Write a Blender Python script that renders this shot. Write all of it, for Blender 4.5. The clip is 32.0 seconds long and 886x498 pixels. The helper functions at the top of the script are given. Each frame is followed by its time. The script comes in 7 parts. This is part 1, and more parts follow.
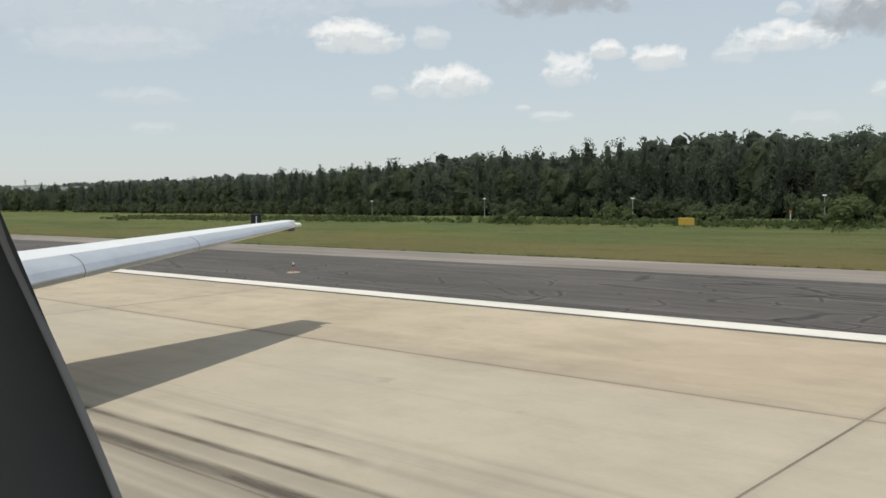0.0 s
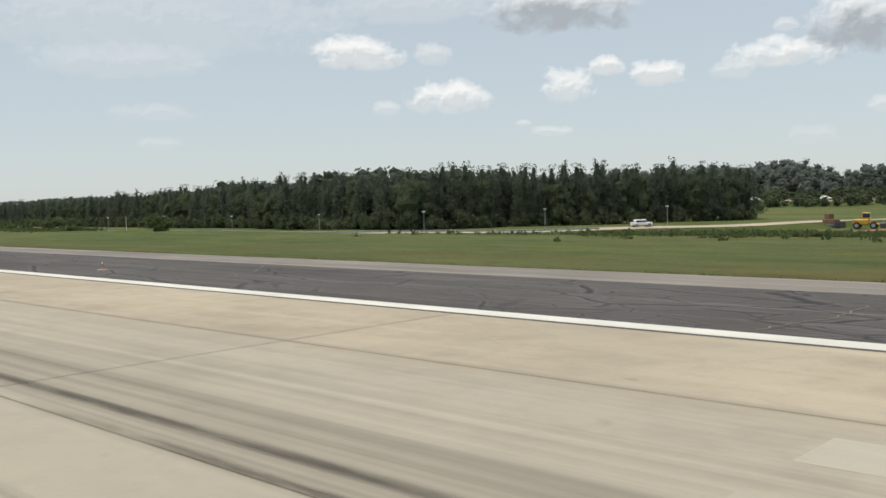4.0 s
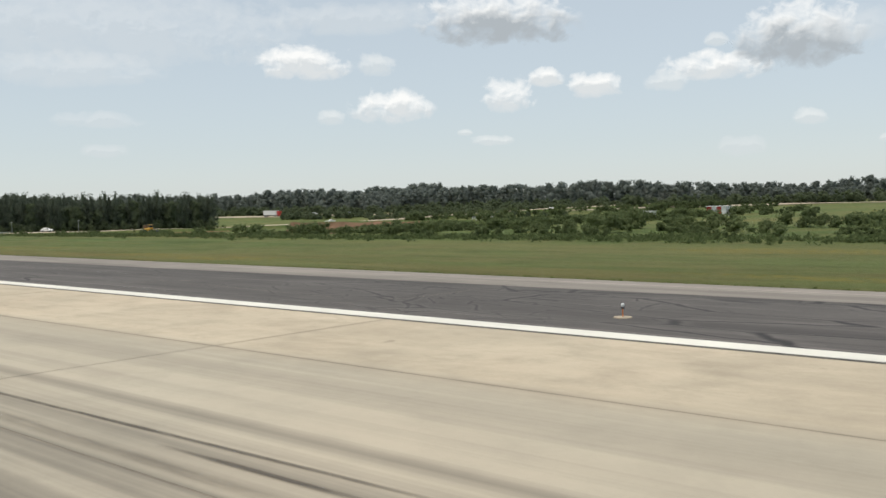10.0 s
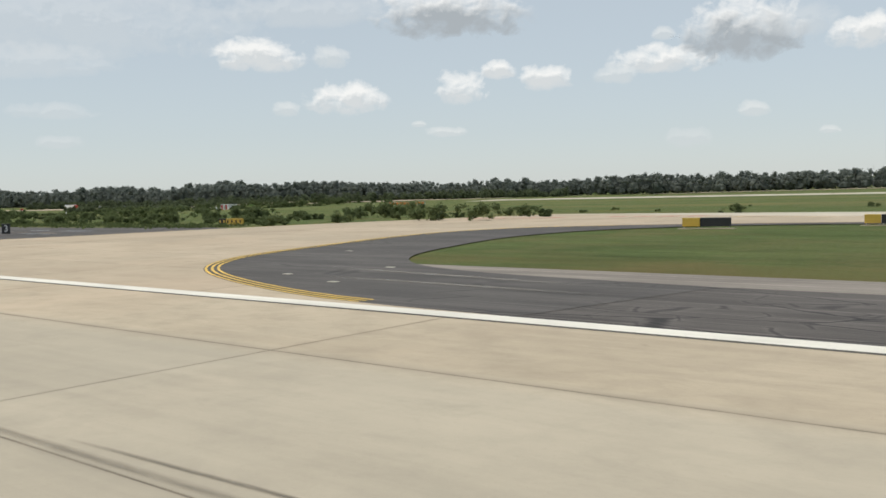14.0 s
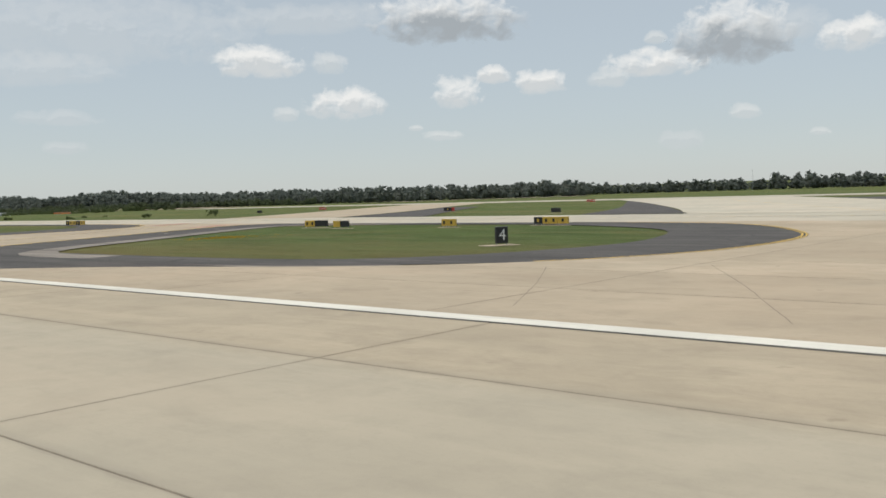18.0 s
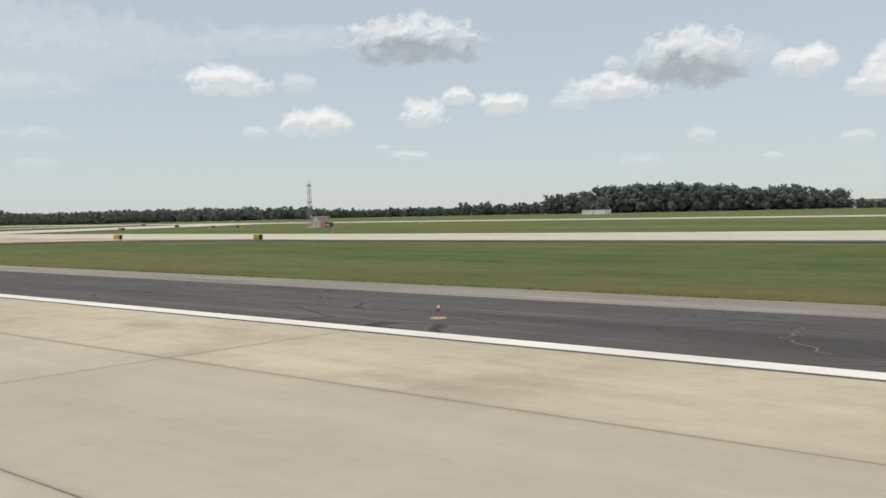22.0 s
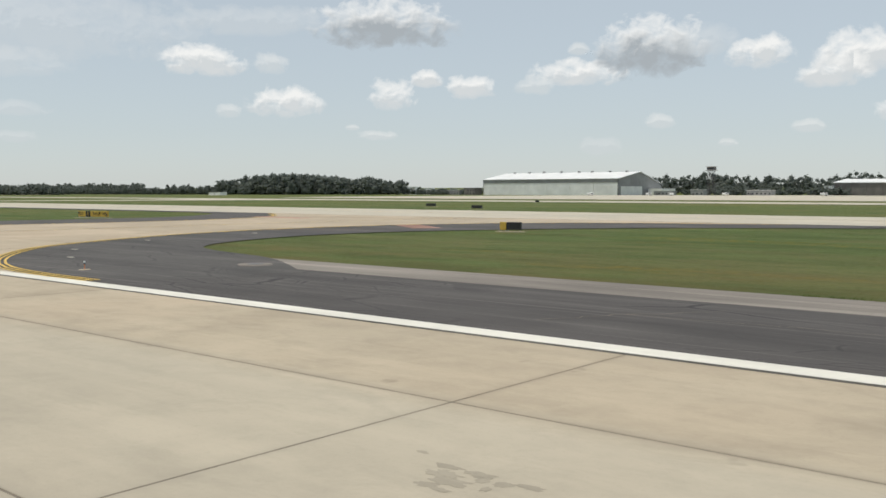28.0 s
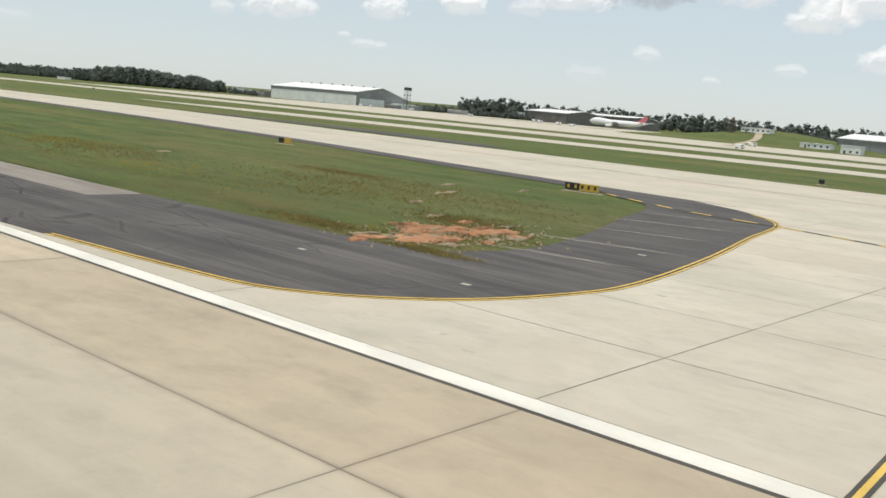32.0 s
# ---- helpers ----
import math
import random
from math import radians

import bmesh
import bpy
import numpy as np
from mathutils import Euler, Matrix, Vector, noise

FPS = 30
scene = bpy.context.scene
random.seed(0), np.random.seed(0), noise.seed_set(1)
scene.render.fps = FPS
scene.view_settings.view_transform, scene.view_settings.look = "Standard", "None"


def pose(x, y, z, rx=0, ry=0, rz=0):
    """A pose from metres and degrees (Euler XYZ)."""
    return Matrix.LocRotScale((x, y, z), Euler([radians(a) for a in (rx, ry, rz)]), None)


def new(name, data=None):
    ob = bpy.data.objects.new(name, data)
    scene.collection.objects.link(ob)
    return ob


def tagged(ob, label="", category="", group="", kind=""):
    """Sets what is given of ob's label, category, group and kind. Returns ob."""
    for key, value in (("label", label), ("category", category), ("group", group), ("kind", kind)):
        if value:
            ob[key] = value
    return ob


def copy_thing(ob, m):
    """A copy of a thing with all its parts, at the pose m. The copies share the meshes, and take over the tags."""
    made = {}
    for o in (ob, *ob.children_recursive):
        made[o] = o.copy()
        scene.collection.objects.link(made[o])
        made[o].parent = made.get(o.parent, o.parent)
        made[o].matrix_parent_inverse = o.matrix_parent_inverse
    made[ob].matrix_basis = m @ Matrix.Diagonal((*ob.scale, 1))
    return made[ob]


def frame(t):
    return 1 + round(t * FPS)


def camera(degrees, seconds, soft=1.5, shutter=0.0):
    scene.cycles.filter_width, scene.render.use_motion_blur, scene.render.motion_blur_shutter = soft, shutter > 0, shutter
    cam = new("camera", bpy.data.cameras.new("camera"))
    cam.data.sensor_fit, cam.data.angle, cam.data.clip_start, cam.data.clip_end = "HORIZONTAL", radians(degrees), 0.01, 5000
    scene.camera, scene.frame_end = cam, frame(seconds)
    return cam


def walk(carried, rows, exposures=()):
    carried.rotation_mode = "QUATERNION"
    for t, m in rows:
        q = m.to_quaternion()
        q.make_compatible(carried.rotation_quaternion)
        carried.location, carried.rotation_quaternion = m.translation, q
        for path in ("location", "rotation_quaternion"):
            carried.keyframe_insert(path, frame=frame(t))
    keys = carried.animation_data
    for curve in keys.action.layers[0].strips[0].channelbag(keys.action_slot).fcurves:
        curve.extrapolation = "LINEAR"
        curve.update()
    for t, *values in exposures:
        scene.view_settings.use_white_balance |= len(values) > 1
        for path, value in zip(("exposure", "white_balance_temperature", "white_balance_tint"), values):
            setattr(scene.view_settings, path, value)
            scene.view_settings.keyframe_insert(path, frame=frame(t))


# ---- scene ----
# One scale for the whole place: K scene metres for one real metre, so that the take-off roll stays inside the camera's step.
K = 0.42
cam = camera(51.4, 32.0, soft=1.6)

# seconds, way down the runway, offset from its centre line, eye height, tilt, turn, roll (real metres, degrees)
PATH = [
    (0.0, 275.31, 1.29, 3.62, 85.97, 42.69, -1.48),
    (0.5, 289.91, 1.12, 3.62, 86.01, 42.80, -1.46),
    (1.0, 305.17, 0.99, 3.62, 86.14, 43.02, -1.46),
    (1.5, 321.08, 0.89, 3.62, 86.30, 43.23, -1.45),
    (2.0, 337.63, 0.82, 3.62, 86.47, 43.37, -1.47),
    (2.5, 354.81, 0.76, 3.62, 86.50, 43.40, -1.49),
    (4.5, 429.55, 0.69, 3.62, 87.04, 43.34, -1.60),
    (5.0, 449.68, 0.70, 3.62, 87.33, 42.82, -1.71),
    (5.5, 470.38, 0.72, 3.62, 87.62, 42.32, -1.64),
    (6.0, 491.62, 0.74, 3.62, 87.40, 42.07, -1.55),
    (6.5, 513.40, 0.77, 3.62, 87.42, 41.85, -1.46),
    (7.0, 535.70, 0.80, 3.62, 86.99, 41.50, -1.46),
    (7.5, 558.53, 0.83, 3.62, 86.85, 41.32, -1.44),
    (8.0, 581.87, 0.86, 3.62, 86.90, 41.08, -1.45),
    (8.5, 605.72, 0.89, 3.62, 86.91, 41.18, -1.41),
    (9.0, 630.06, 0.92, 3.62, 87.03, 41.17, -1.49),
    (9.5, 654.90, 0.95, 3.62, 87.20, 41.34, -1.44),
    (10.0, 680.21, 0.98, 3.62, 87.22, 41.29, -1.37),
    (10.5, 706.00, 1.00, 3.62, 86.86, 41.06, -1.34),
    (11.0, 732.27, 1.03, 3.62, 86.80, 40.95, -1.27),
    (11.5, 759.00, 1.05, 3.62, 86.44, 40.43, -1.42),
    (12.0, 786.19, 1.07, 3.62, 86.43, 40.12, -1.47),
    (12.5, 813.84, 1.09, 3.62, 86.79, 39.91, -1.38),
    (13.0, 841.94, 1.10, 3.62, 86.48, 39.50, -1.48),
    (13.5, 870.49, 1.12, 3.62, 86.38, 39.45, -1.44),
    (14.0, 899.49, 1.13, 3.62, 86.56, 39.60, -1.43),
    (14.5, 928.92, 1.14, 3.62, 86.63, 39.89, -1.51),
    (16.5, 1051.06, 1.20, 3.62, 86.62, 40.87, -1.55),
    (17.0, 1082.68, 1.21, 3.62, 86.95, 40.77, -1.54),
    (17.5, 1114.74, 1.23, 3.62, 87.12, 40.71, -1.60),
    (18.0, 1147.23, 1.25, 3.62, 86.72, 40.69, -1.68),
    (18.5, 1180.16, 1.28, 3.62, 86.96, 40.38, -1.50),
    (19.0, 1213.52, 1.30, 3.62, 86.81, 40.55, -1.33),
    (19.5, 1247.32, 1.33, 3.62, 88.17, 41.33, -1.27),
    (20.0, 1281.56, 1.37, 3.62, 88.02, 41.11, -1.23),
    (20.5, 1316.24, 1.41, 3.62, 87.89, 40.45, -1.22),
    (21.0, 1351.37, 1.45, 3.62, 87.86, 40.14, -1.23),
    (21.5, 1386.94, 1.50, 3.62, 88.01, 40.15, -1.15),
    (22.0, 1422.97, 1.55, 3.62, 87.81, 39.85, -1.09),
    (22.5, 1459.44, 1.60, 3.62, 87.41, 39.48, -1.11),
    (23.0, 1496.38, 1.66, 3.62, 87.12, 38.90, -1.14),
    (23.5, 1533.78, 1.72, 3.62, 86.95, 38.54, -1.22),
    (24.0, 1571.65, 1.79, 3.62, 86.87, 38.38, -1.23),
    (24.5, 1609.99, 1.86, 3.62, 86.81, 38.28, -1.20),
    (26.5, 1768.23, 2.14, 3.62, 86.22, 38.46, -0.90),
    (27.0, 1809.04, 2.20, 3.62, 86.39, 38.69, -0.60),
    (27.5, 1850.37, 2.26, 3.70, 86.77, 39.34, -0.37),
    (28.0, 1892.23, 2.32, 3.84, 86.51, 40.01, 0.05),
    (28.5, 1934.62, 2.36, 4.04, 85.54, 40.49, 0.46),
    (29.0, 1977.55, 2.40, 4.30, 85.09, 40.78, 0.96),
    (29.5, 2021.03, 2.42, 4.64, 84.58, 40.73, 1.64),
    (30.0, 2065.08, 2.42, 5.06, 83.88, 40.62, 2.41),
    (30.5, 2109.70, 2.41, 5.56, 82.95, 40.21, 3.10),
    (31.0, 2154.91, 2.37, 6.17, 82.21, 39.85, 3.83),
    (31.5, 2200.71, 2.31, 6.87, 81.87, 39.87, 4.49),
    (32.0, 2247.13, 2.22, 7.69, 81.31, 39.99, 5.04),]
walk(cam, [(t, pose(K * x, K * y, K * z, rx, 0, rz) @ pose(0, 0, 0, 0, 0, roll)) for t, x, y, z, rx, rz, roll in PATH],
     exposures=[(0.0, -0.04), (5.0, 0.0), (11.0, 0.06), (14.0, -0.04), (16.5, -0.16), (17.0, -0.24), (18.0, -0.16), (19.0, -0.1), (20.0, -0.06), (24.0, -0.06), (28.0, -0.08), (30.0, 0.0), (32.0, 0.10)])

# ---- sky and sun: a hazy summer noon, the sun almost overhead ----
SUN_TILT, SUN_TURN = 15.0, 44.0
world = bpy.data.worlds.new("sky")
scene.world = world
world.use_nodes = True
wn, wl = world.node_tree.nodes, world.node_tree.links
sky = wn.new("ShaderNodeTexSky")
sky.sky_type = "NISHITA"
sky.sun_disc = False
sky.sun_elevation = radians(90 - SUN_TILT)
sky.sun_rotation = radians(SUN_TURN)
sky.air_density, sky.dust_density, sky.ozone_density = 1.0, 0.35, 1.6
wn["Background"].inputs["Strength"].default_value = 0.12
haze = wn.new("ShaderNodeHueSaturation")
haze.inputs["Saturation"].default_value = 0.72
wl.new(sky.outputs["Color"], haze.inputs["Color"])
veil = wn.new("ShaderNodeMix")
veil.data_type = "RGBA"
veil.inputs[0].default_value = 0.64
veil.inputs[7].default_value = (4.72, 5.28, 5.55, 1)
wl.new(haze.outputs["Color"], veil.inputs[6])
wl.new(veil.outputs[2], wn["Background"].inputs["Color"])
sun = new("sun", bpy.data.lights.new("sun", "SUN"))
sun.data.energy, sun.data.angle, sun.data.color = 2.75, radians(0.6), (1.0, 0.94, 0.82)
sun.matrix_world = pose(0, 0, 200, SUN_TILT, 0, 0 - SUN_TURN)


# ---- materials ----
def mat(name):
    m = bpy.data.materials.new(name)
    m.use_nodes = True
    return m, m.node_tree.nodes, m.node_tree.links, m.node_tree.nodes["Principled BSDF"]


def coords(n, l, scale=(1, 1, 1), world_space=True):
    """Real-metre coordinates, stretched by scale."""
    mp = n.new("ShaderNodeMapping")
    mp.inputs["Scale"].default_value = [s / K for s in scale]
    if world_space:
        g = n.new("ShaderNodeNewGeometry")
        l.new(g.outputs["Position"], mp.inputs["Vector"])
    else:
        g = n.new("ShaderNodeTexCoord")
        l.new(g.outputs["Object"], mp.inputs["Vector"])
    return mp.outputs["Vector"]


def noise_tex(n, l, vec, scale, detail=4.0, rough=0.55, distort=0.0):
    t = n.new("ShaderNodeTexNoise")
    t.inputs["Scale"].default_value, t.inputs["Detail"].default_value = scale, detail
    t.inputs["Roughness"].default_value, t.inputs["Distortion"].default_value = rough, distort
    l.new(vec, t.inputs["Vector"])
    return t.outputs["Fac"]


def ramp(n, l, fac, *stops):
    r = n.new("ShaderNodeValToRGB")
    e = r.color_ramp.elements
    while len(e) < len(stops):
        e.new(0.5)
    for el, (p, c) in zip(e, stops):
        el.position = p
        el.color = (*c, 1) if isinstance(c, tuple) else (c, c, c, 1)
    l.new(fac, r.inputs["Fac"])
    return r.outputs["Color"]


def mix(n, l, a, b, fac, mode="MIX"):
    m = n.new("ShaderNodeMix")
    m.data_type, m.blend_type = "RGBA", mode
    for sock, v in ((m.inputs[6], a), (m.inputs[7], b), (m.inputs[0], fac)):
        if isinstance(v, (int, float)):
            sock.default_value = v
        elif isinstance(v, tuple):
            sock.default_value = (*v, 1)
        else:
            l.new(v, sock)
    return m.outputs[2]


def math_node(n, l, op, a, b=0.0):
    m = n.new("ShaderNodeMath")
    m.operation = op
    for sock, v in ((m.inputs[0], a), (m.inputs[1], b)):
        if isinstance(v, (int, float)):
            sock.default_value = v
        else:
            l.new(v, sock)
    return m.outputs[0]


def bump(n, l, p, height, strength, dist=0.02):
    b = n.new("ShaderNodeBump")
    b.inputs["Strength"].default_value, b.inputs["Distance"].default_value = strength, dist
    l.new(height, b.inputs["Height"])
    l.new(b.outputs["Normal"], p.inputs["Normal"])


def plain(name, col, rough=0.6, metal=0.0, var=0.15, scale=1.5):
    """Paint, metal or plastic with grime at two sizes."""
    m, n, l, p = mat(name)
    v = coords(n, l, world_space=False)
    f = noise_tex(n, l, v, scale)
    g = noise_tex(n, l, v, scale * 9, 3)
    c = mix(n, l, tuple(x * (1 - var) for x in col), tuple(min(1, x * (1 + var * 0.5)) for x in col), ramp(n, l, f, (0.3, 0.0), (0.7, 1.0)))
    c = mix(n, l, c, tuple(x * (1 - var) for x in col), math_node(n, l, "MULTIPLY", ramp(n, l, g, (0.5, 0.0), (0.8, 1.0)), 0.5))
    l.new(c, p.inputs["Base Color"])
    p.inputs["Roughness"].default_value, p.inputs["Metallic"].default_value = rough, metal
    return m


def concrete(name, lo, hi, rubber):
    """Grooved pavement concrete: broad staining, slab-to-slab change, lengthwise wear, fine grit, tyre rubber."""
    m, n, l, p = mat(name)
    v = coords(n, l)
    broad = noise_tex(n, l, v, 0.11, 5, 0.6)
    mid = noise_tex(n, l, v, 0.7, 6, 0.65)
    grit = noise_tex(n, l, v, 9.0, 3, 0.7)
    vs = coords(n, l, (0.035, 1.0, 1.0))
    wear = noise_tex(n, l, vs, 0.9, 5, 0.6)
    c = mix(n, l, lo, hi, ramp(n, l, broad, (0.32, 0.0), (0.68, 1.0)))
    c = mix(n, l, c, tuple(x * 0.72 for x in lo), math_node(n, l, "MULTIPLY", ramp(n, l, mid, (0.48, 0.0), (0.72, 1.0)), 0.45 if rubber else 0.28))
    c = mix(n, l, c, tuple(min(1, x * 1.16) for x in hi), math_node(n, l, "MULTIPLY", ramp(n, l, wear, (0.48, 0.0), (0.7, 1.0)), 0.35 if rubber else 0.18))
    c = mix(n, l, c, tuple(x * 0.55 for x in lo), math_node(n, l, "MULTIPLY", ramp(n, l, grit, (0.55, 0.0), (0.75, 1.0)), 0.22))
    stain = noise_tex(n, l, coords(n, l, (0.7, 1.0, 1.0)), 0.28, 6, 0.66, 0.3)
    c = mix(n, l, c, tuple(x * 0.62 for x in lo), math_node(n, l, "MULTIPLY", ramp(n, l, stain, (0.50, 0.0), (0.70, 1.0)), 0.45 if rubber else 0.28))
    blotch = noise_tex(n, l, coords(n, l, (0.55, 1.0, 1.0)), 0.9, 5, 0.7, 0.6)
    c = mix(n, l, c, tuple(x * 0.70 for x in lo), math_node(n, l, "MULTIPLY", ramp(n, l, blotch, (0.52, 0.0), (0.68, 1.0)), 0.30))
    c = mix(n, l, c, tuple(min(1, x * 1.10) for x in hi), math_node(n, l, "MULTIPLY", ramp(n, l, blotch, (0.30, 1.0), (0.44, 0.0)), 0.30))
    tint = noise_tex(n, l, v, 0.055, 4, 0.6, 0.5)
    c = mix(n, l, c, tuple(a * b for a, b in zip(hi, (1.03, 0.94, 0.90))), math_node(n, l, "MULTIPLY", ramp(n, l, tint, (0.50, 0.0), (0.66, 1.0)), 0.35))
    c = mix(n, l, c, tuple(a * b for a, b in zip(lo, (0.95, 1.0, 1.04))), math_node(n, l, "MULTIPLY", ramp(n, l, tint, (0.34, 1.0), (0.47, 0.0)), 0.35))
    drip = noise_tex(n, l, v, 0.9, 3, 0.5)
    c = mix(n, l, c, tuple(x * 0.45 for x in lo), math_node(n, l, "MULTIPLY", ramp(n, l, drip, (0.70, 0.0), (0.78, 1.0)), 0.5))
    inf = n.new("ShaderNodeObjectInfo")
    c = mix(n, l, c, tuple(x * 0.78 for x in lo), math_node(n, l, "MULTIPLY", inf.outputs["Random"], 0.38))
    if rubber:
        sep = n.new("ShaderNodeSeparateXYZ")
        l.new(v, sep.inputs[0])
        # dirt held along the lengthwise joints
        near = math_node(n, l, "PINGPONG", sep.outputs[1], 3.81)
        edge = math_node(n, l, "ADD", near, math_node(n, l, "MULTIPLY", math_node(n, l, "SUBTRACT", mid, 0.5), 0.35))
        c = mix(n, l, c, tuple(x * 0.50 for x in lo), math_node(n, l, "MULTIPLY", ramp(n, l, edge, (0.03, 0.75), (0.10, 0.28), (0.30, 0.0)), 0.75))
        gen = n.new("ShaderNodeTexCoord")
        gsep = n.new("ShaderNodeSeparateXYZ")
        l.new(gen.outputs["Generated"], gsep.inputs[0])
        cross = math_node(n, l, "MULTIPLY", math_node(n, l, "SUBTRACT", 0.5, math_node(n, l, "ABSOLUTE", math_node(n, l, "SUBTRACT", gsep.outputs[0], 0.5))), 22.7)
        cross = math_node(n, l, "ADD", cross, math_node(n, l, "MULTIPLY", math_node(n, l, "SUBTRACT", mid, 0.5), 0.3))
        c = mix(n, l, c, tuple(x * 0.50 for x in lo), math_node(n, l, "MULTIPLY", ramp(n, l, cross, (0.03, 0.6), (0.09, 0.22), (0.26, 0.0)), 0.45))
        lane = ramp(n, l, math_node(n, l, "DIVIDE", sep.outputs[1], 24.0), (0.60, 1.0), (0.66, 0.0))
        c = mix(n, l, c, (0.40, 0.375, 0.312), math_node(n, l, "MULTIPLY", lane, 0.42))
        vr = coords(n, l, (0.010, 1.0, 1.0))
        st = noise_tex(n, l, vr, 0.55, 5, 0.62)
        zone = math_node(n, l, "MULTIPLY", ramp(n, l, math_node(n, l, "DIVIDE", sep.outputs[1], 24.0), (0.08, 1.0), (0.40, 0.9), (0.62, 0.25), (0.75, 0.0)),
                         ramp(n, l, math_node(n, l, "DIVIDE", sep.outputs[0], 2000.0), (0.10, 0.62), (0.36, 0.62), (0.41, 0.12), (0.6, 0.06)))
        c = mix(n, l, c, (0.055, 0.05, 0.045), math_node(n, l, "MULTIPLY", ramp(n, l, st, (0.46, 0.0), (0.64, 1.0)), zone))
    l.new(c, p.inputs["Base Color"])
    p.inputs["Roughness"].default_value = 0.85
    p.inputs["Specular IOR Level"].default_value = 0.25
    bump(n, l, p, grit, 0.25, 0.01)
    return m


def asphalt(name, lo, hi, cracks):
    m, n, l, p = mat(name)
    v = coords(n, l)
    broad = noise_tex(n, l, v, 0.16, 5, 0.6)
    grit = noise_tex(n, l, v, 6.0, 4, 0.7)
    vs = coords(n, l, (0.05, 1.0, 1.0))
    wear = noise_tex(n, l, vs, 0.8, 5, 0.6)
    c = mix(n, l, lo, hi, ramp(n, l, broad, (0.3, 0.0), (0.7, 1.0)))
    c = mix(n, l, c, tuple(x * 1.6 for x in hi), math_node(n, l, "MULTIPLY", ramp(n, l, wear, (0.5, 0.0), (0.75, 1.0)), 0.5))
    streak = noise_tex(n, l, coords(n, l, (0.03, 1.0, 1.0)), 2.6, 4, 0.6)
    c = mix(n, l, c, tuple(x * 2.1 for x in hi), math_node(n, l, "MULTIPLY", ramp(n, l, streak, (0.58, 0.0), (0.72, 1.0)), 0.4))
    tar = noise_tex(n, l, coords(n, l, (0.12, 1.0, 1.0)), 0.35, 5, 0.65, 0.4)
    c = mix(n, l, c, tuple(x * 0.55 for x in lo), math_node(n, l, "MULTIPLY", ramp(n, l, tar, (0.48, 0.0), (0.66, 1.0)), 0.6))
    c = mix(n, l, c, tuple(x * 0.6 for x in lo), math_node(n, l, "MULTIPLY", ramp(n, l, grit, (0.5, 0.0), (0.75, 1.0)), 0.35))
    scrape = noise_tex(n, l, coords(n, l, (0.006, 1.0, 1.0)), 3.4, 3, 0.5)
    c = mix(n, l, c, tuple(x * 2.0 for x in hi), math_node(n, l, "MULTIPLY", ramp(n, l, scrape, (0.62, 0.0), (0.67, 1.0)), 0.45))
    if cracks > 0:
        wob = n.new("ShaderNodeTexNoise")
        wob.inputs["Scale"].default_value, wob.inputs["Detail"].default_value = 0.7, 4.0
        l.new(v, wob.inputs["Vector"])
        for stretch, size, wide, amount, gate_scale, lo_gate in (((0.20, 0.75, 0.0), 0.5, 0.012, 0.8, 0.05, 0.39), ((0.34, 0.85, 0.0), 1.0, 0.016, 0.6, 0.035, 0.44)):
            wv = n.new("ShaderNodeVectorMath")
            wv.operation = "MULTIPLY_ADD"
            l.new(wob.outputs["Color"], wv.inputs[0])
            wv.inputs[1].default_value = (0.3, 0.3, 0)
            l.new(coords(n, l, stretch), wv.inputs[2])
            vo = n.new("ShaderNodeTexVoronoi")
            vo.feature = "DISTANCE_TO_EDGE"
            vo.inputs["Scale"].default_value = size
            l.new(wv.outputs[0], vo.inputs["Vector"])
            gate = ramp(n, l, noise_tex(n, l, coords(n, l, (0.6, 1.0, 1.0)), gate_scale, 3), (lo_gate, 0.0), (lo_gate + 0.12, 1.0))
            lip = math_node(n, l, "MULTIPLY", ramp(n, l, vo.outputs["Distance"], (wide, 0.0), (wide * 2.2, 1.0), (wide * 5.0, 0.0)), gate)
            c = mix(n, l, c, tuple(x * 1.7 for x in hi), math_node(n, l, "MULTIPLY", lip, 0.22 * cracks))
            cr = math_node(n, l, "MULTIPLY", ramp(n, l, vo.outputs["Distance"], (wide * 0.5, 1.0), (wide * 1.9, 0.0)), gate)
            c = mix(n, l, c, (0.014, 0.013, 0.013), math_node(n, l, "MULTIPLY", cr, amount * cracks))
    l.new(c, p.inputs["Base Color"])
    p.inputs["Roughness"].default_value = 0.8
    p.inputs["Specular IOR Level"].default_value = 0.3
    bump(n, l, p, grit, 0.3, 0.01)
    return m


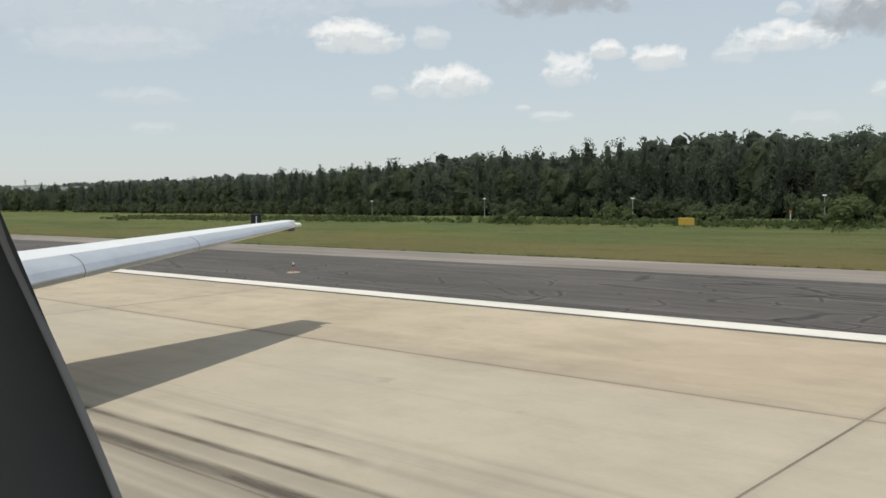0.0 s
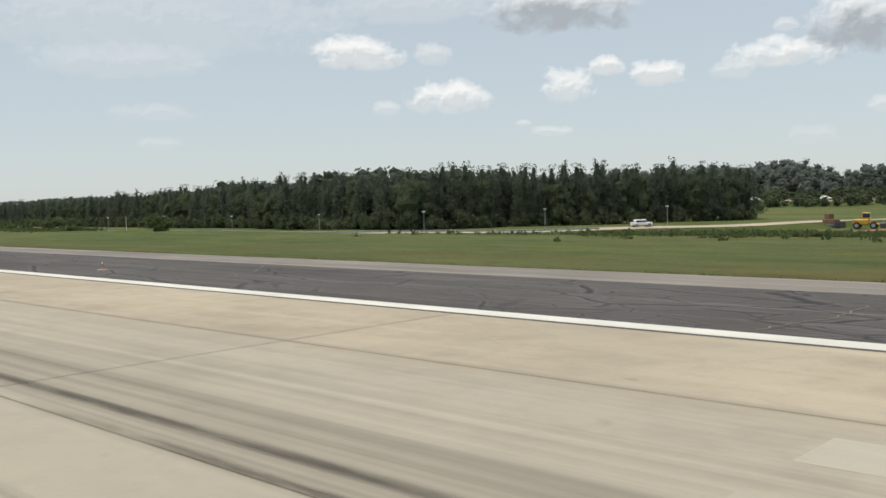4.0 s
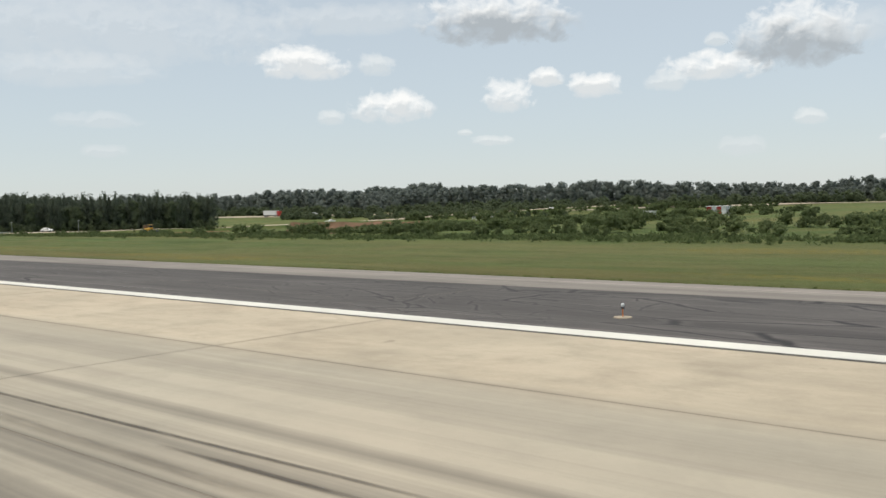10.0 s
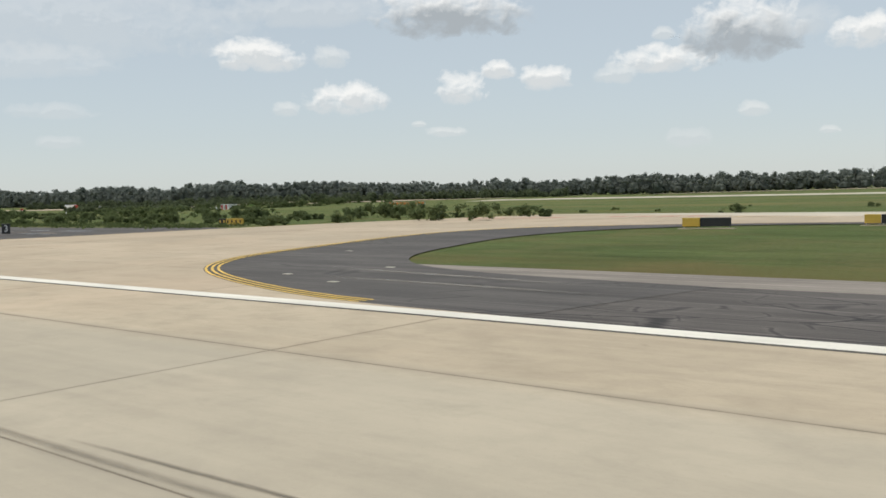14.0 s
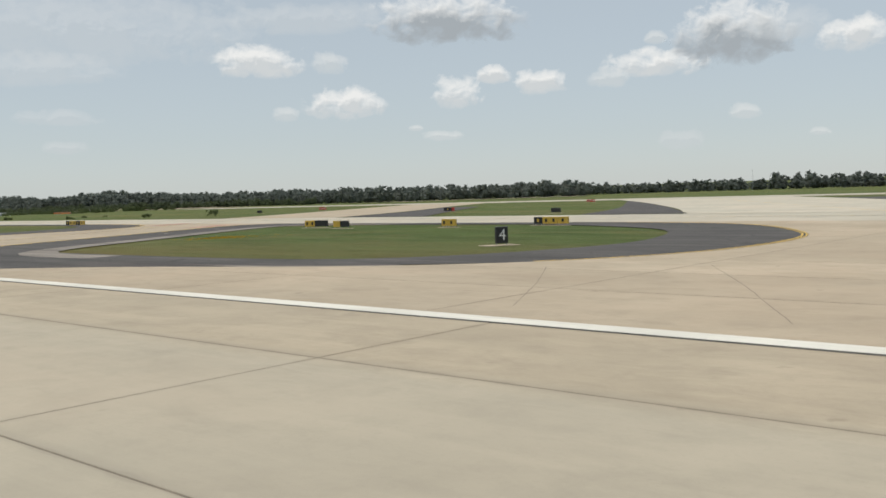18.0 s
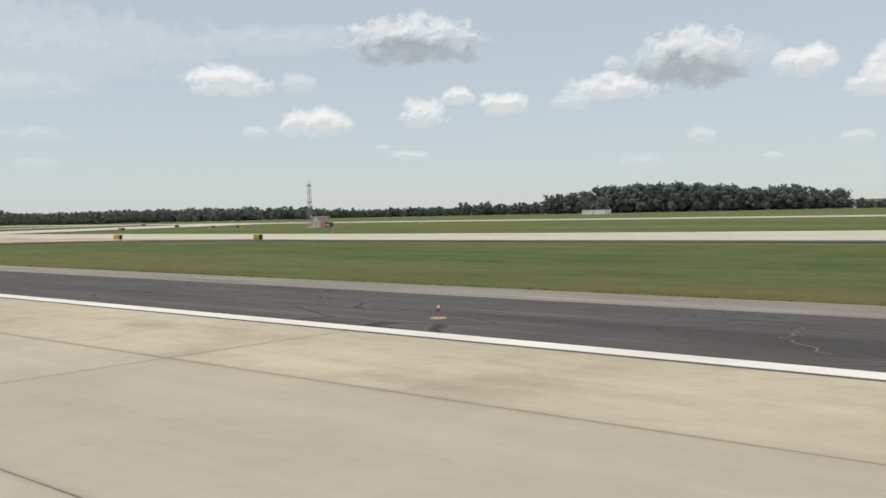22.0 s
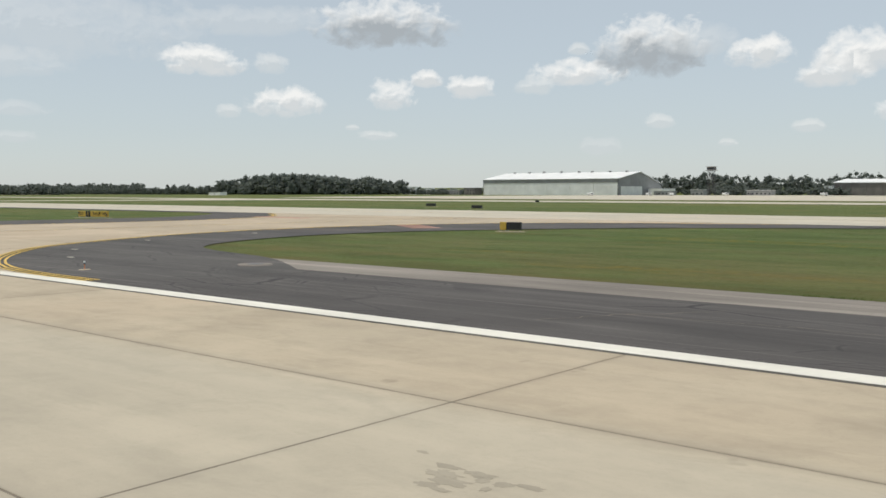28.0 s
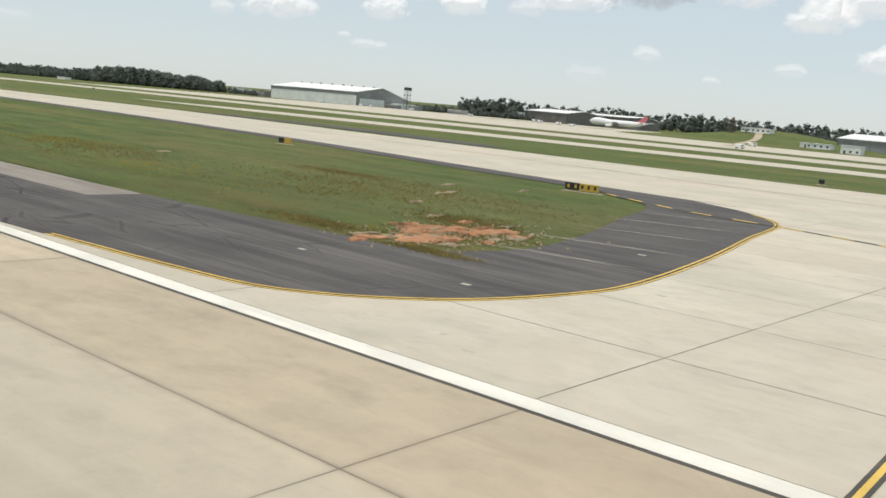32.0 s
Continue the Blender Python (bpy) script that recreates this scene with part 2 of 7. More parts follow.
def paint(name, col, var, tracked=False):
    """Road paint, worn thin lengthwise and speckled through to the surface."""
    m, n, l, p = mat(name)
    v = coords(n, l)
    wear = noise_tex(n, l, coords(n, l, (0.06, 1.0, 1.0)), 1.6, 5, 0.65)
    speck = noise_tex(n, l, v, 7.0, 4, 0.7)
    broad = noise_tex(n, l, v, 0.3, 4, 0.6)
    c = mix(n, l, col, tuple(x * (1 - var) for x in col), ramp(n, l, broad, (0.35, 0.0), (0.65, 1.0)))
    c = mix(n, l, c, tuple(x * (1 - 1.6 * var) for x in col), math_node(n, l, "MULTIPLY", ramp(n, l, wear, (0.48, 0.0), (0.7, 1.0)), 0.6))
    c = mix(n, l, c, tuple(x * (1 - 1.8 * var) for x in col), math_node(n, l, "MULTIPLY", ramp(n, l, speck, (0.55, 0.0), (0.75, 1.0)), 0.6))
    l.new(c, p.inputs["Base Color"])
    p.inputs["Roughness"].default_value = 0.75
    p.inputs["Specular IOR Level"].default_value = 0.25
    if tracked:
        sp = n.new("ShaderNodeSeparateXYZ")
        l.new(v, sp.inputs[0])
        lane = ramp(n, l, math_node(n, l, "DIVIDE", sp.outputs[1], 24.0), (0.44, 0.85), (0.60, 0.5), (0.72, 0.12))
        rub = ramp(n, l, noise_tex(n, l, coords(n, l, (0.02, 1.0, 1.0)), 0.9, 5, 0.65), (0.35, 0.25), (0.62, 1.0))
        c = mix(n, l, c, (0.345, 0.318, 0.255), math_node(n, l, "MULTIPLY", lane, rub))
        l.new(c, p.inputs["Base Color"])
    bump(n, l, p, speck, 0.15, 0.006)
    return m


def grass(name, lo, hi, dry, flower=0.0):
    m, n, l, p = mat(name)
    v = coords(n, l)
    vs = coords(n, l, (0.25, 1.0, 1.0))
    broad = noise_tex(n, l, vs, 0.035, 5, 0.6)
    mid = noise_tex(n, l, vs, 0.25, 6, 0.65)
    fine = noise_tex(n, l, v, 3.5, 5, 0.75)
    c = mix(n, l, lo, hi, ramp(n, l, mid, (0.35, 0.0), (0.65, 1.0)))
    c = mix(n, l, c, dry, math_node(n, l, "MULTIPLY", ramp(n, l, broad, (0.46, 0.0), (0.66, 1.0)), 0.7))
    blot = noise_tex(n, l, v, 0.09, 6, 0.7, 0.5)
    c = mix(n, l, c, tuple(x * 0.85 for x in dry), math_node(n, l, "MULTIPLY", ramp(n, l, blot, (0.48, 0.0), (0.66, 1.0)), 0.65))
    c = mix(n, l, c, tuple(x * 0.45 for x in lo), math_node(n, l, "MULTIPLY", ramp(n, l, fine, (0.48, 0.0), (0.72, 1.0)), 0.55))
    clump = noise_tex(n, l, coords(n, l, (0.35, 1.0, 1.0)), 0.55, 5, 0.7, 0.4)
    c = mix(n, l, c, tuple(x * 0.55 for x in lo), math_node(n, l, "MULTIPLY", ramp(n, l, clump, (0.54, 0.0), (0.68, 1.0)), 0.45))
    c = mix(n, l, c, tuple(x * 1.12 for x in dry), math_node(n, l, "MULTIPLY", ramp(n, l, clump, (0.28, 1.0), (0.42, 0.0)), 0.35))
    if flower:
        sp = n.new("ShaderNodeSeparateXYZ")
        l.new(v, sp.inputs[0])
        rim = ramp(n, l, math_node(n, l, "DIVIDE", sp.outputs[1], 100.0), (0.36, 0.0), (0.375, 1.0), (0.43, 0.8), (0.50, 0.0))
        patchy = ramp(n, l, noise_tex(n, l, vs, 0.16, 5, 0.65), (0.40, 0.15), (0.60, 1.0))
        c = mix(n, l, c, (0.19, 0.13, 0.055), math_node(n, l, "MULTIPLY", math_node(n, l, "MULTIPLY", rim, patchy), 0.45))
        fl = math_node(n, l, "MULTIPLY", ramp(n, l, noise_tex(n, l, vs, 0.10, 3, 0.6), (0.60, 0.0), (0.68, 1.0)), ramp(n, l, noise_tex(n, l, v, 1.2, 3), (0.42, 0.0), (0.6, 1.0)))
        c = mix(n, l, c, (0.36, 0.22, 0.012), math_node(n, l, "MULTIPLY", fl, flower))
    l.new(c, p.inputs["Base Color"])
    p.inputs["Roughness"].default_value = 0.95
    p.inputs["Specular IOR Level"].default_value = 0.1
    bump(n, l, p, fine, 0.9, 0.12)
    return m


def foliage(name, lo, hi, thin_share=0.6):
    m, n, l, p = mat(name)
    v = coords(n, l)
    g = n.new("ShaderNodeNewGeometry")
    inf = n.new("ShaderNodeObjectInfo")
    c = mix(n, l, lo, hi, g.outputs["Random Per Island"])
    c = mix(n, l, c, tuple(x * 0.8 for x in lo), ramp(n, l, noise_tex(n, l, v, 0.12, 3), (0.42, 0.0), (0.66, 0.6)))
    c = mix(n, l, c, tuple(x * 1.25 for x in hi), math_node(n, l, "MULTIPLY", inf.outputs["Random"], 0.3))
    l.new(c, p.inputs["Base Color"])
    p.inputs["Roughness"].default_value = 0.95
    p.inputs["Specular IOR Level"].default_value = 0.05
    thin = n.new("ShaderNodeBsdfTranslucent")
    l.new(c, thin.inputs["Color"])
    both = n.new("ShaderNodeMixShader")
    both.inputs[0].default_value = thin_share
    l.new(p.outputs[0], both.inputs[1])
    l.new(thin.outputs[0], both.inputs[2])
    l.new(both.outputs[0], n["Material Output"].inputs["Surface"])
    return m


M_CONC = concrete("runway_concrete", (0.415, 0.348, 0.258), (0.549, 0.466, 0.350), True)
M_CONC2 = concrete("taxiway_concrete", (0.418, 0.343, 0.252), (0.540, 0.450, 0.338), False)
M_CONC3 = concrete("pale_concrete", (0.48, 0.435, 0.352), (0.60, 0.55, 0.452), False)
M_ASPH = asphalt("shoulder_asphalt", (0.072, 0.063, 0.058), (0.108, 0.096, 0.088), 1.0)
M_ASPH2 = asphalt("old_asphalt", (0.20, 0.175, 0.152), (0.27, 0.238, 0.206), 0.0)
M_ASPH3 = asphalt("fillet_asphalt", (0.066, 0.06, 0.057), (0.108, 0.098, 0.091), 0.5)
M_ASPH4 = asphalt("newer_shoulder_asphalt", (0.060, 0.053, 0.050), (0.095, 0.085, 0.080), 1.0)
M_GRASS = grass("mown_grass", (0.080, 0.112, 0.038), (0.132, 0.174, 0.060), (0.208, 0.186, 0.080), 0.26)
M_ROUGHGRASS = grass("rough_grass", (0.05, 0.085, 0.022), (0.10, 0.14, 0.04), (0.16, 0.15, 0.06))
M_CLAY = concrete("red_clay", (0.34, 0.155, 0.078), (0.52, 0.29, 0.16), False)
M_CUT = concrete("cut_clay", (0.16, 0.095, 0.06), (0.27, 0.165, 0.10), False)
M_SEAL = plain("joint_seal", (0.22, 0.182, 0.138), 0.8, var=0.4, scale=0.4)
M_WHITE = paint("marking_white", (0.78, 0.75, 0.67), 0.16)
M_OLDWHITE = paint("worn_white", (0.50, 0.475, 0.40), 0.16, True)
M_BLACK = paint("marking_black", (0.105, 0.096, 0.082), 0.3)
M_YELLOW = paint("marking_yellow", (0.78, 0.53, 0.13), 0.22)
M_RED = paint("marking_red", (0.52, 0.30, 0.235), 0.2)
M_PINE = foliage("pine_needles", (0.120, 0.143, 0.110), (0.165, 0.190, 0.138))
M_LEAF = foliage("broad_leaves", (0.115, 0.142, 0.090), (0.180, 0.212, 0.120))
M_SHRUB = foliage("shrub_leaves", (0.102, 0.132, 0.062), (0.186, 0.222, 0.102))
# distance haze painted into the leaf colour: paler and greyer than near trees
M_HAZEWOOD = foliage("haze_paled_foliage", (0.200, 0.224, 0.204), (0.240, 0.265, 0.232))
M_BARK = plain("bark", (0.12, 0.09, 0.065), 0.9, var=0.4, scale=3)
M_SIGNBLACK = plain("sign_black", (0.018, 0.018, 0.02), 0.45, var=0.2)
M_SIGNYELLOW = plain("sign_yellow", (0.58, 0.38, 0.06), 0.45, var=0.12)
M_SIGNRED = plain("sign_red", (0.45, 0.04, 0.03), 0.45, var=0.12)
M_SIGNWHITE = plain("sign_white", (0.8, 0.8, 0.78), 0.5, var=0.1)
M_STEEL = plain("galvanised_steel", (0.42, 0.43, 0.44), 0.45, 0.7, 0.2)
M_DARKSTEEL = plain("dark_steel", (0.10, 0.10, 0.105), 0.5, 0.4, 0.3)
M_ORANGE = plain("beacon_orange", (0.75, 0.22, 0.04), 0.4)
M_WALLWHITE = plain("painted_sheet_white", (0.84, 0.84, 0.81), 0.6, var=0.12, scale=0.12)
M_WALLGREY = plain("painted_sheet_grey", (0.30, 0.30, 0.295), 0.6, var=0.2, scale=0.15)
M_WALLBROWN = plain("sheet_brown", (0.20, 0.18, 0.165), 0.6, var=0.25, scale=0.15)
M_ROOF = plain("white_roof", (0.80, 0.80, 0.79), 0.55, var=0.12, scale=0.1)
M_GLASS = plain("dark_glass", (0.03, 0.04, 0.05), 0.12, var=0.1)
M_AIRWHITE = plain("aircraft_white", (0.80, 0.80, 0.80), 0.3, var=0.06)
M_AIRRED = plain("tail_red", (0.55, 0.16, 0.18), 0.35, var=0.2)
M_ALU = plain("bare_aluminium", (0.62, 0.64, 0.67), 0.32, 0.6, 0.12, 1.2)
M_RUBBER = plain("rubber", (0.02, 0.02, 0.02), 0.7)
M_CABIN = plain("cabin_plastic", (0.05, 0.05, 0.052), 0.55, var=0.25)
M_PLANT = plain("machine_yellow", (0.62, 0.34, 0.04), 0.5, var=0.25)
M_FLOWER = foliage("yellow_flowers", (0.38, 0.23, 0.02), (0.58, 0.34, 0.03))
M_DRY = foliage("dry_grass", (0.20, 0.17, 0.06), (0.36, 0.29, 0.12))
M_WEED = foliage("weed_leaves", (0.085, 0.115, 0.045), (0.16, 0.19, 0.085))
M_TURF = foliage("grass_blades", (0.075, 0.105, 0.03), (0.15, 0.18, 0.06))
M_PATCH = plain("repair_tan", (0.30, 0.22, 0.13), 0.85, var=0.3, scale=2)
M_RUST = plain("rusty_brown", (0.20, 0.12, 0.07), 0.8, var=0.3)


# ---- building helpers (real metres in, scene metres out) ----
def mesh_of(name, bm, material, smooth=False):
    me = bpy.data.meshes.new(name)
    bmesh.ops.scale(bm, vec=(K, K, K), verts=bm.verts)
    bm.to_mesh(me)
    bm.free()
    me.materials.append(material)
    if smooth:
        me.polygons.foreach_set("use_smooth", [True] * len(me.polygons))
    return me


def part(name, bm, material, parent, label="", smooth=False):
    ob = new(name, mesh_of(name, bm, material, smooth))
    ob.parent = parent
    if label:
        tagged(ob, label)
    return ob


def thing(name, x, y, z, label, category, group="", turn=0.0):
    ob = new(name)
    ob.matrix_basis = pose(K * x, K * y, K * z, 0, 0, turn)
    return tagged(ob, label, category, group)


def single(name, bm, material, label, category, group="", kind="", smooth=False):
    return tagged(new(name, mesh_of(name, bm, material, smooth)), label, category, group, kind)


def box(bm, x0, x1, y0, y1, z0, z1, bevel=0.0):
    r = bmesh.ops.create_cube(bm, size=1, matrix=Matrix.LocRotScale(((x0 + x1) / 2, (y0 + y1) / 2, (z0 + z1) / 2), None, (x1 - x0, y1 - y0, z1 - z0)))
    if bevel:
        edges = list({e for v in r["verts"] for e in v.link_edges})
        bmesh.ops.bevel(bm, geom=edges, offset=bevel, segments=1, affect="EDGES")
    return bm


def boxes(*dims, bevel=0.0):
    bm = bmesh.new()
    for d in dims:
        box(bm, *d, bevel=bevel)
    return bm


def rod(bm, a, b, r0, r1=None, seg=8):
    a, b = Vector(a), Vector(b)
    d = b - a
    m = Matrix.Translation((a + b) / 2) @ d.to_track_quat("Z", "Y").to_matrix().to_4x4()
    bmesh.ops.create_cone(bm, cap_ends=True, segments=seg, radius1=r0, radius2=r0 if r1 is None else r1, depth=d.length, matrix=m)
    return bm


def rods(items, seg=6):
    bm = bmesh.new()
    for it in items:
        rod(bm, *it, seg=seg)
    return bm


def smoothstep(v):
    v = min(1.0, max(0.0, v))
    return v * v * (3 - 2 * v)


def gz(x, y):
    """Height of the land."""
    z = -0.08
    z -= 5.4 * smoothstep((y - 66) / 75) * (1 - smoothstep((x - 420) / 230)) * (1 - smoothstep((y - 270) / 190))
    z += 1.9 * smoothstep((y - 420) / 320)
    z += 16 * smoothstep((y - 950) / 1100)
    z += 10.5 * math.exp(-((x - 1985) / 62) ** 2 - ((y - 690) / 52) ** 2)
    z += 0.25 * smoothstep((y - 60) / 40) * math.sin(x * 0.071) * math.sin(y * 0.11) * (1 - smoothstep((x - 620) / 80))
    return z


def curve(pts, n=6):
    """Smooth run through plan points."""
    out = []
    q = [pts[0]] + list(pts) + [pts[-1]]
    for i in range(1, len(q) - 2):
        for k in range(n):
            t = k / n
            a, b, c, d = (Vector(p[:2]) for p in q[i - 1:i + 3])
            v = 0.5 * (2 * b + (c - a) * t + (2 * a - 5 * b + 4 * c - d) * t * t + (3 * b - a - 3 * c + d) * t ** 3)
            out.append((v.x, v.y))
    out.append(tuple(pts[-1][:2]))
    return out


def sheet(name, outline, z, material, label, kind="structure", category="pavement"):
    """Flat piece of paving with a given outline."""
    bm = bmesh.new()
    f = bm.faces.new([bm.verts.new((x, y, z)) for x, y in outline])
    bmesh.ops.recalc_face_normals(bm, faces=bm.faces)
    bm.normal_update()
    if f.normal.z < 0:
        f.normal_flip()
    bmesh.ops.triangulate(bm, faces=bm.faces)
    return single(name, bm, material, label, category, kind=kind)


def ribbon_bm(pts, half, z, off=0.0, dash=None):
    """Line of paint along plan points, to the side by off; z is a number or 'land'."""
    bm = bmesh.new()
    prev = None
    run = 0.0
    for i, p in enumerate(pts):
        a, b = Vector(pts[max(0, i - 1)][:2]), Vector(pts[min(len(pts) - 1, i + 1)][:2])
        d = (b - a).normalized()
        nrm = Vector((-d.y, d.x))
        c = Vector(p[:2]) + nrm * off
        pair = []
        for s in (-half, half):
            q = c + nrm * s
            pair.append(bm.verts.new((q.x, q.y, z if not callable(z) else z(q.x, q.y))))
        if prev:
            run += (c - last).length
            if not dash or int(run / dash) % 2 == 0:
                bm.faces.new((prev[0], pair[0], pair[1], prev[1]))
        prev, last = pair, c
    bmesh.ops.recalc_face_normals(bm, faces=bm.faces)
    for f in bm.faces:
        if f.normal.z < 0:
            f.normal_flip()
    return bm


# ---- land ----
def steps(*runs):
    out = []
    for a, b, d in runs:
        v = a
        while v < b - 1e-6:
            out.append(v)
            v += d
    out.append(runs[-1][1])
    return out


def build_ground():
    xs = steps((-9500, -900, 430), (-900, -100, 80), (-100, 2400, 20), (2400, 3200, 80), (3200, 9500, 450))
    ys = steps((-6000, -200, 580), (-200, 60, 65), (60, 480, 10), (480, 1000, 26), (1000, 2200, 80), (2200, 10000, 520))
    co = [(K * x, K * y, K * gz(x, y)) for y in ys for x in xs]
    nx = len(xs)
    fs = [(j * nx + i, j * nx + i + 1, (j + 1) * nx + i + 1, (j + 1) * nx + i) for j in range(len(ys) - 1) for i in range(nx - 1)]
    me = bpy.data.meshes.new("ground")
    me.from_pydata(co, [], fs)
    me.materials.append(M_GRASS)
    me.polygons.foreach_set("use_smooth", [True] * len(me.polygons))
    tagged(new("ground", me), "mown airfield grass with yellow flowers and rough edges", "grass", kind="structure")


build_ground()

# ---- runway: slabs between sealed joints ----
EDGE = 22.86
KNOWN = [202.0, 270.8, 300.4, 435.4, 528.0, 574.0, 723.6, 838.0, 882.4, 1041.5, 1131.3, 1199.4, 1266.7, 1334.2, 1560.5, 1766.3, 1881.6, 2138.6, 2233.9, 2350.0]
CUTS = []
for a, b in zip(KNOWN, KNOWN[1:]):
    n = max(1, round((b - a) / 22.7))
    CUTS += [a + (b - a) * k / n for k in range(n)]
CUTS.append(KNOWN[-1])

runway = single("runway", boxes((-400, 3300, -EDGE, EDGE, -0.5, -0.009)), M_SEAL, "pale grooved concrete runway with sealed joints", "runway", kind="structure")


def slab_mesh(length, width):
    bm = bmesh.new()
    box(bm, 0, length, 0, width, -0.02, 0.0)
    g = 0.006
    bmesh.ops.bevel(bm, geom=[e for e in bm.edges if all(v.co.z > -0.01 for v in e.verts)], offset=g, segments=1, affect="EDGES")
    return mesh_of("concrete_slab", bm, M_CONC)


SLABS = {}
GAP = 0.042
for row in (0.0, 7.62, 15.24):
    for a, b in zip(CUTS, CUTS[1:]):
        key = round(b - a, 3)
        if key not in SLABS:
            SLABS[key] = slab_mesh(b - a - GAP, 7.62 - 0.05)
        ob = new("concrete_slab", SLABS[key])
        ob.parent = runway
        ob.location = (K * (a + GAP / 2), K * (row + 0.025), 0)
rest = bmesh.new()
for row in (-22.86, -15.24, -7.62):
    for a in range(202, 2350, 716):
        box(rest, a + GAP / 2, a + 716 - GAP / 2, row + GAP / 2, row + 7.62 - GAP / 2, -0.02, 0.0)
for row in (-22.86, -15.24, -7.62, 0.0, 7.62, 15.24):
    for a, b in ((-400, 0), (0, 202), (2350, 2800), (2800, 3300)):
        box(rest, a + GAP / 2, b - GAP / 2, row + GAP / 2, row + 7.62 - GAP / 2, -0.02, 0.0)
tagged(part("far_slabs", rest, M_CONC, runway), kind="stuff")


def mark(bm, material, name, label, category="marking"):
    return single(name, bm, material, label, category, kind="structure")


ZP = 0.006
line = bmesh.new()
for a in range(-400, 3300, 100):
    box(line, a, a + 100, 21.95, 22.84, 0.001, ZP)
mark(line, M_WHITE, "edge_line", "broad white painted runway edge line")
rim = bmesh.new()
for a in range(-400, 3300, 100):
    box(rim, a, a + 100, 21.72, 21.94, 0.001, ZP)
mark(rim, M_BLACK, "edge_line_border", "black border along the runway edge line")


def stripe(x0, x1, y0, y1, material=M_OLDWHITE, border=0.2):
    mark(boxes((x0, x1, y0, y1, 0.001, ZP)), material, "runway_stripe", "white painted landing stripe with a black outline")
    if border:
        b = border
        mark(boxes((x0 - b, x0 - 0.01, y0 - b, y1 + b, 0.001, ZP), (x1 + 0.01, x1 + b, y0 - b, y1 + b, 0.001, ZP),
                   (x0, x1, y0 - b, y0 - 0.01, 0.001, ZP), (x0, x1, y1 + 0.01, y1 + b, 0.001, ZP)),
             M_BLACK, "stripe_border", "black outline of a landing stripe")


stripe(304.8, 350.5, 10.8, 20.6)
stripe(457.2, 480.1, 10.95, 12.95)
stripe(457.2, 480.1, 14.45, 16.7)
stripe(609.6, 632.5, 10.95, 12.95, M_OLDWHITE)
stripe(609.6, 632.5, 14.45, 16.7, M_OLDWHITE)
stripe(762.0, 784.9, 10.95, 13.0)
stripe(914.4, 937.3, 11.15, 13.2)
M_GHOST = paint("ghost_paint", (0.475, 0.43, 0.345), 0.12)
for x0, x1, ys in ((405, 433, (9.5, 12.6, 16.0, 19.2)), (480.5, 484.8, (15.2,)), (481.0, 485.3, (12.4,)), (712, 715.5, (14.6,))):
    for y in ys:
        mark(boxes((x0, x1, y, y + 1.5, 0.0005, 0.004)), M_GHOST, "worn_stripe", "faded stripe left by removed paint")

# ---- shoulders ----
for a, b in ((-400, 700), (700, 1309), (1309, 1740), (1740, 3300)):
    sheet("shoulder", [(a, EDGE), (b, EDGE), (b, 33.2), (a, 33.2)], -0.025, M_ASPH if b < 1400 else M_ASPH4, "dark cracked asphalt runway shoulder")
    sheet("old_shoulder", [(a, 33.1), (b, 33.1), (b, 37.4), (a, 37.4)], -0.03, M_ASPH2, "pale weathered asphalt strip beside the grass")

# ---- parallel taxiway and far pavements ----
NEAR = curve([(860, 95), (1000, 97), (1180, 97), (1320, 99), (1450, 108), (1650, 114), (1800, 116), (1930, 121), (2030, 119), (2120, 111), (2210, 97), (2350, 93), (2600, 93)], 5)
FAR = curve([(820, 124), (900, 126), (1050, 127), (1200, 130), (1330, 134), (1450, 158), (1650, 163), (1850, 160), (2000, 164), (2130, 160), (2250, 163), (2600, 163)], 5)
sheet("taxiway", NEAR + FAR[::-1], -0.012, M_CONC3, "pale concrete parallel taxiway")
sheet("taxiway_shoulder", [(x, y) for x, y in NEAR] + [(x, y - 5.5) for x, y in NEAR[::-1]], -0.02, M_ASPH3, "dark asphalt strip along the taxiway")


def far_strip(name, pts_near, pts_far, material, label):
    bm = bmesh.new()
    last = None
    for (x0, y0), (x1, y1) in zip(curve(pts_near, 8), curve(pts_far, 8)):
        row = []
        for k in range(5):
            x, y = x0 + (x1 - x0) * k / 4, y0 + (y1 - y0) * k / 4
            row.append(bm.verts.new((x, y, gz(x, y) + 0.09)))
        if last:
            for k in range(4):
                bm.faces.new((last[k], row[k], row[k + 1], last[k + 1]))
        last = row
    single(name, bm, material, label, "pavement", kind="structure")


far_strip("taxiway_link_far", [(1440, 158), (1452, 210), (1450, 260), (1425, 332)], [(1478, 158), (1480, 210), (1496, 262), (1525, 332)], M_CONC3, "concrete link running on to the far runway")
far_strip("taxiway_far", [(1880, 222), (1950, 222), (2060, 234), (2200, 246), (2600, 256)], [(1880, 226), (1950, 256), (2060, 268), (2200, 282), (2600, 292)], M_CONC3, "second concrete taxiway beyond the grass")
far_strip("runway_far", [(640, 330), (1000, 330), (1500, 330), (2000, 330), (2600, 340)], [(640, 385), (1000, 385), (1500, 385), (2000, 395), (2600, 400)], M_CONC3, "distant parallel concrete runway")
far_strip("apron", [(1330, 470), (1600, 465), (1850, 460), (2100, 450), (2600, 450)], [(1330, 540), (1600, 800), (1850, 850), (1900, 600), (2600, 560)], M_CONC3, "concrete apron in front of the hangars")

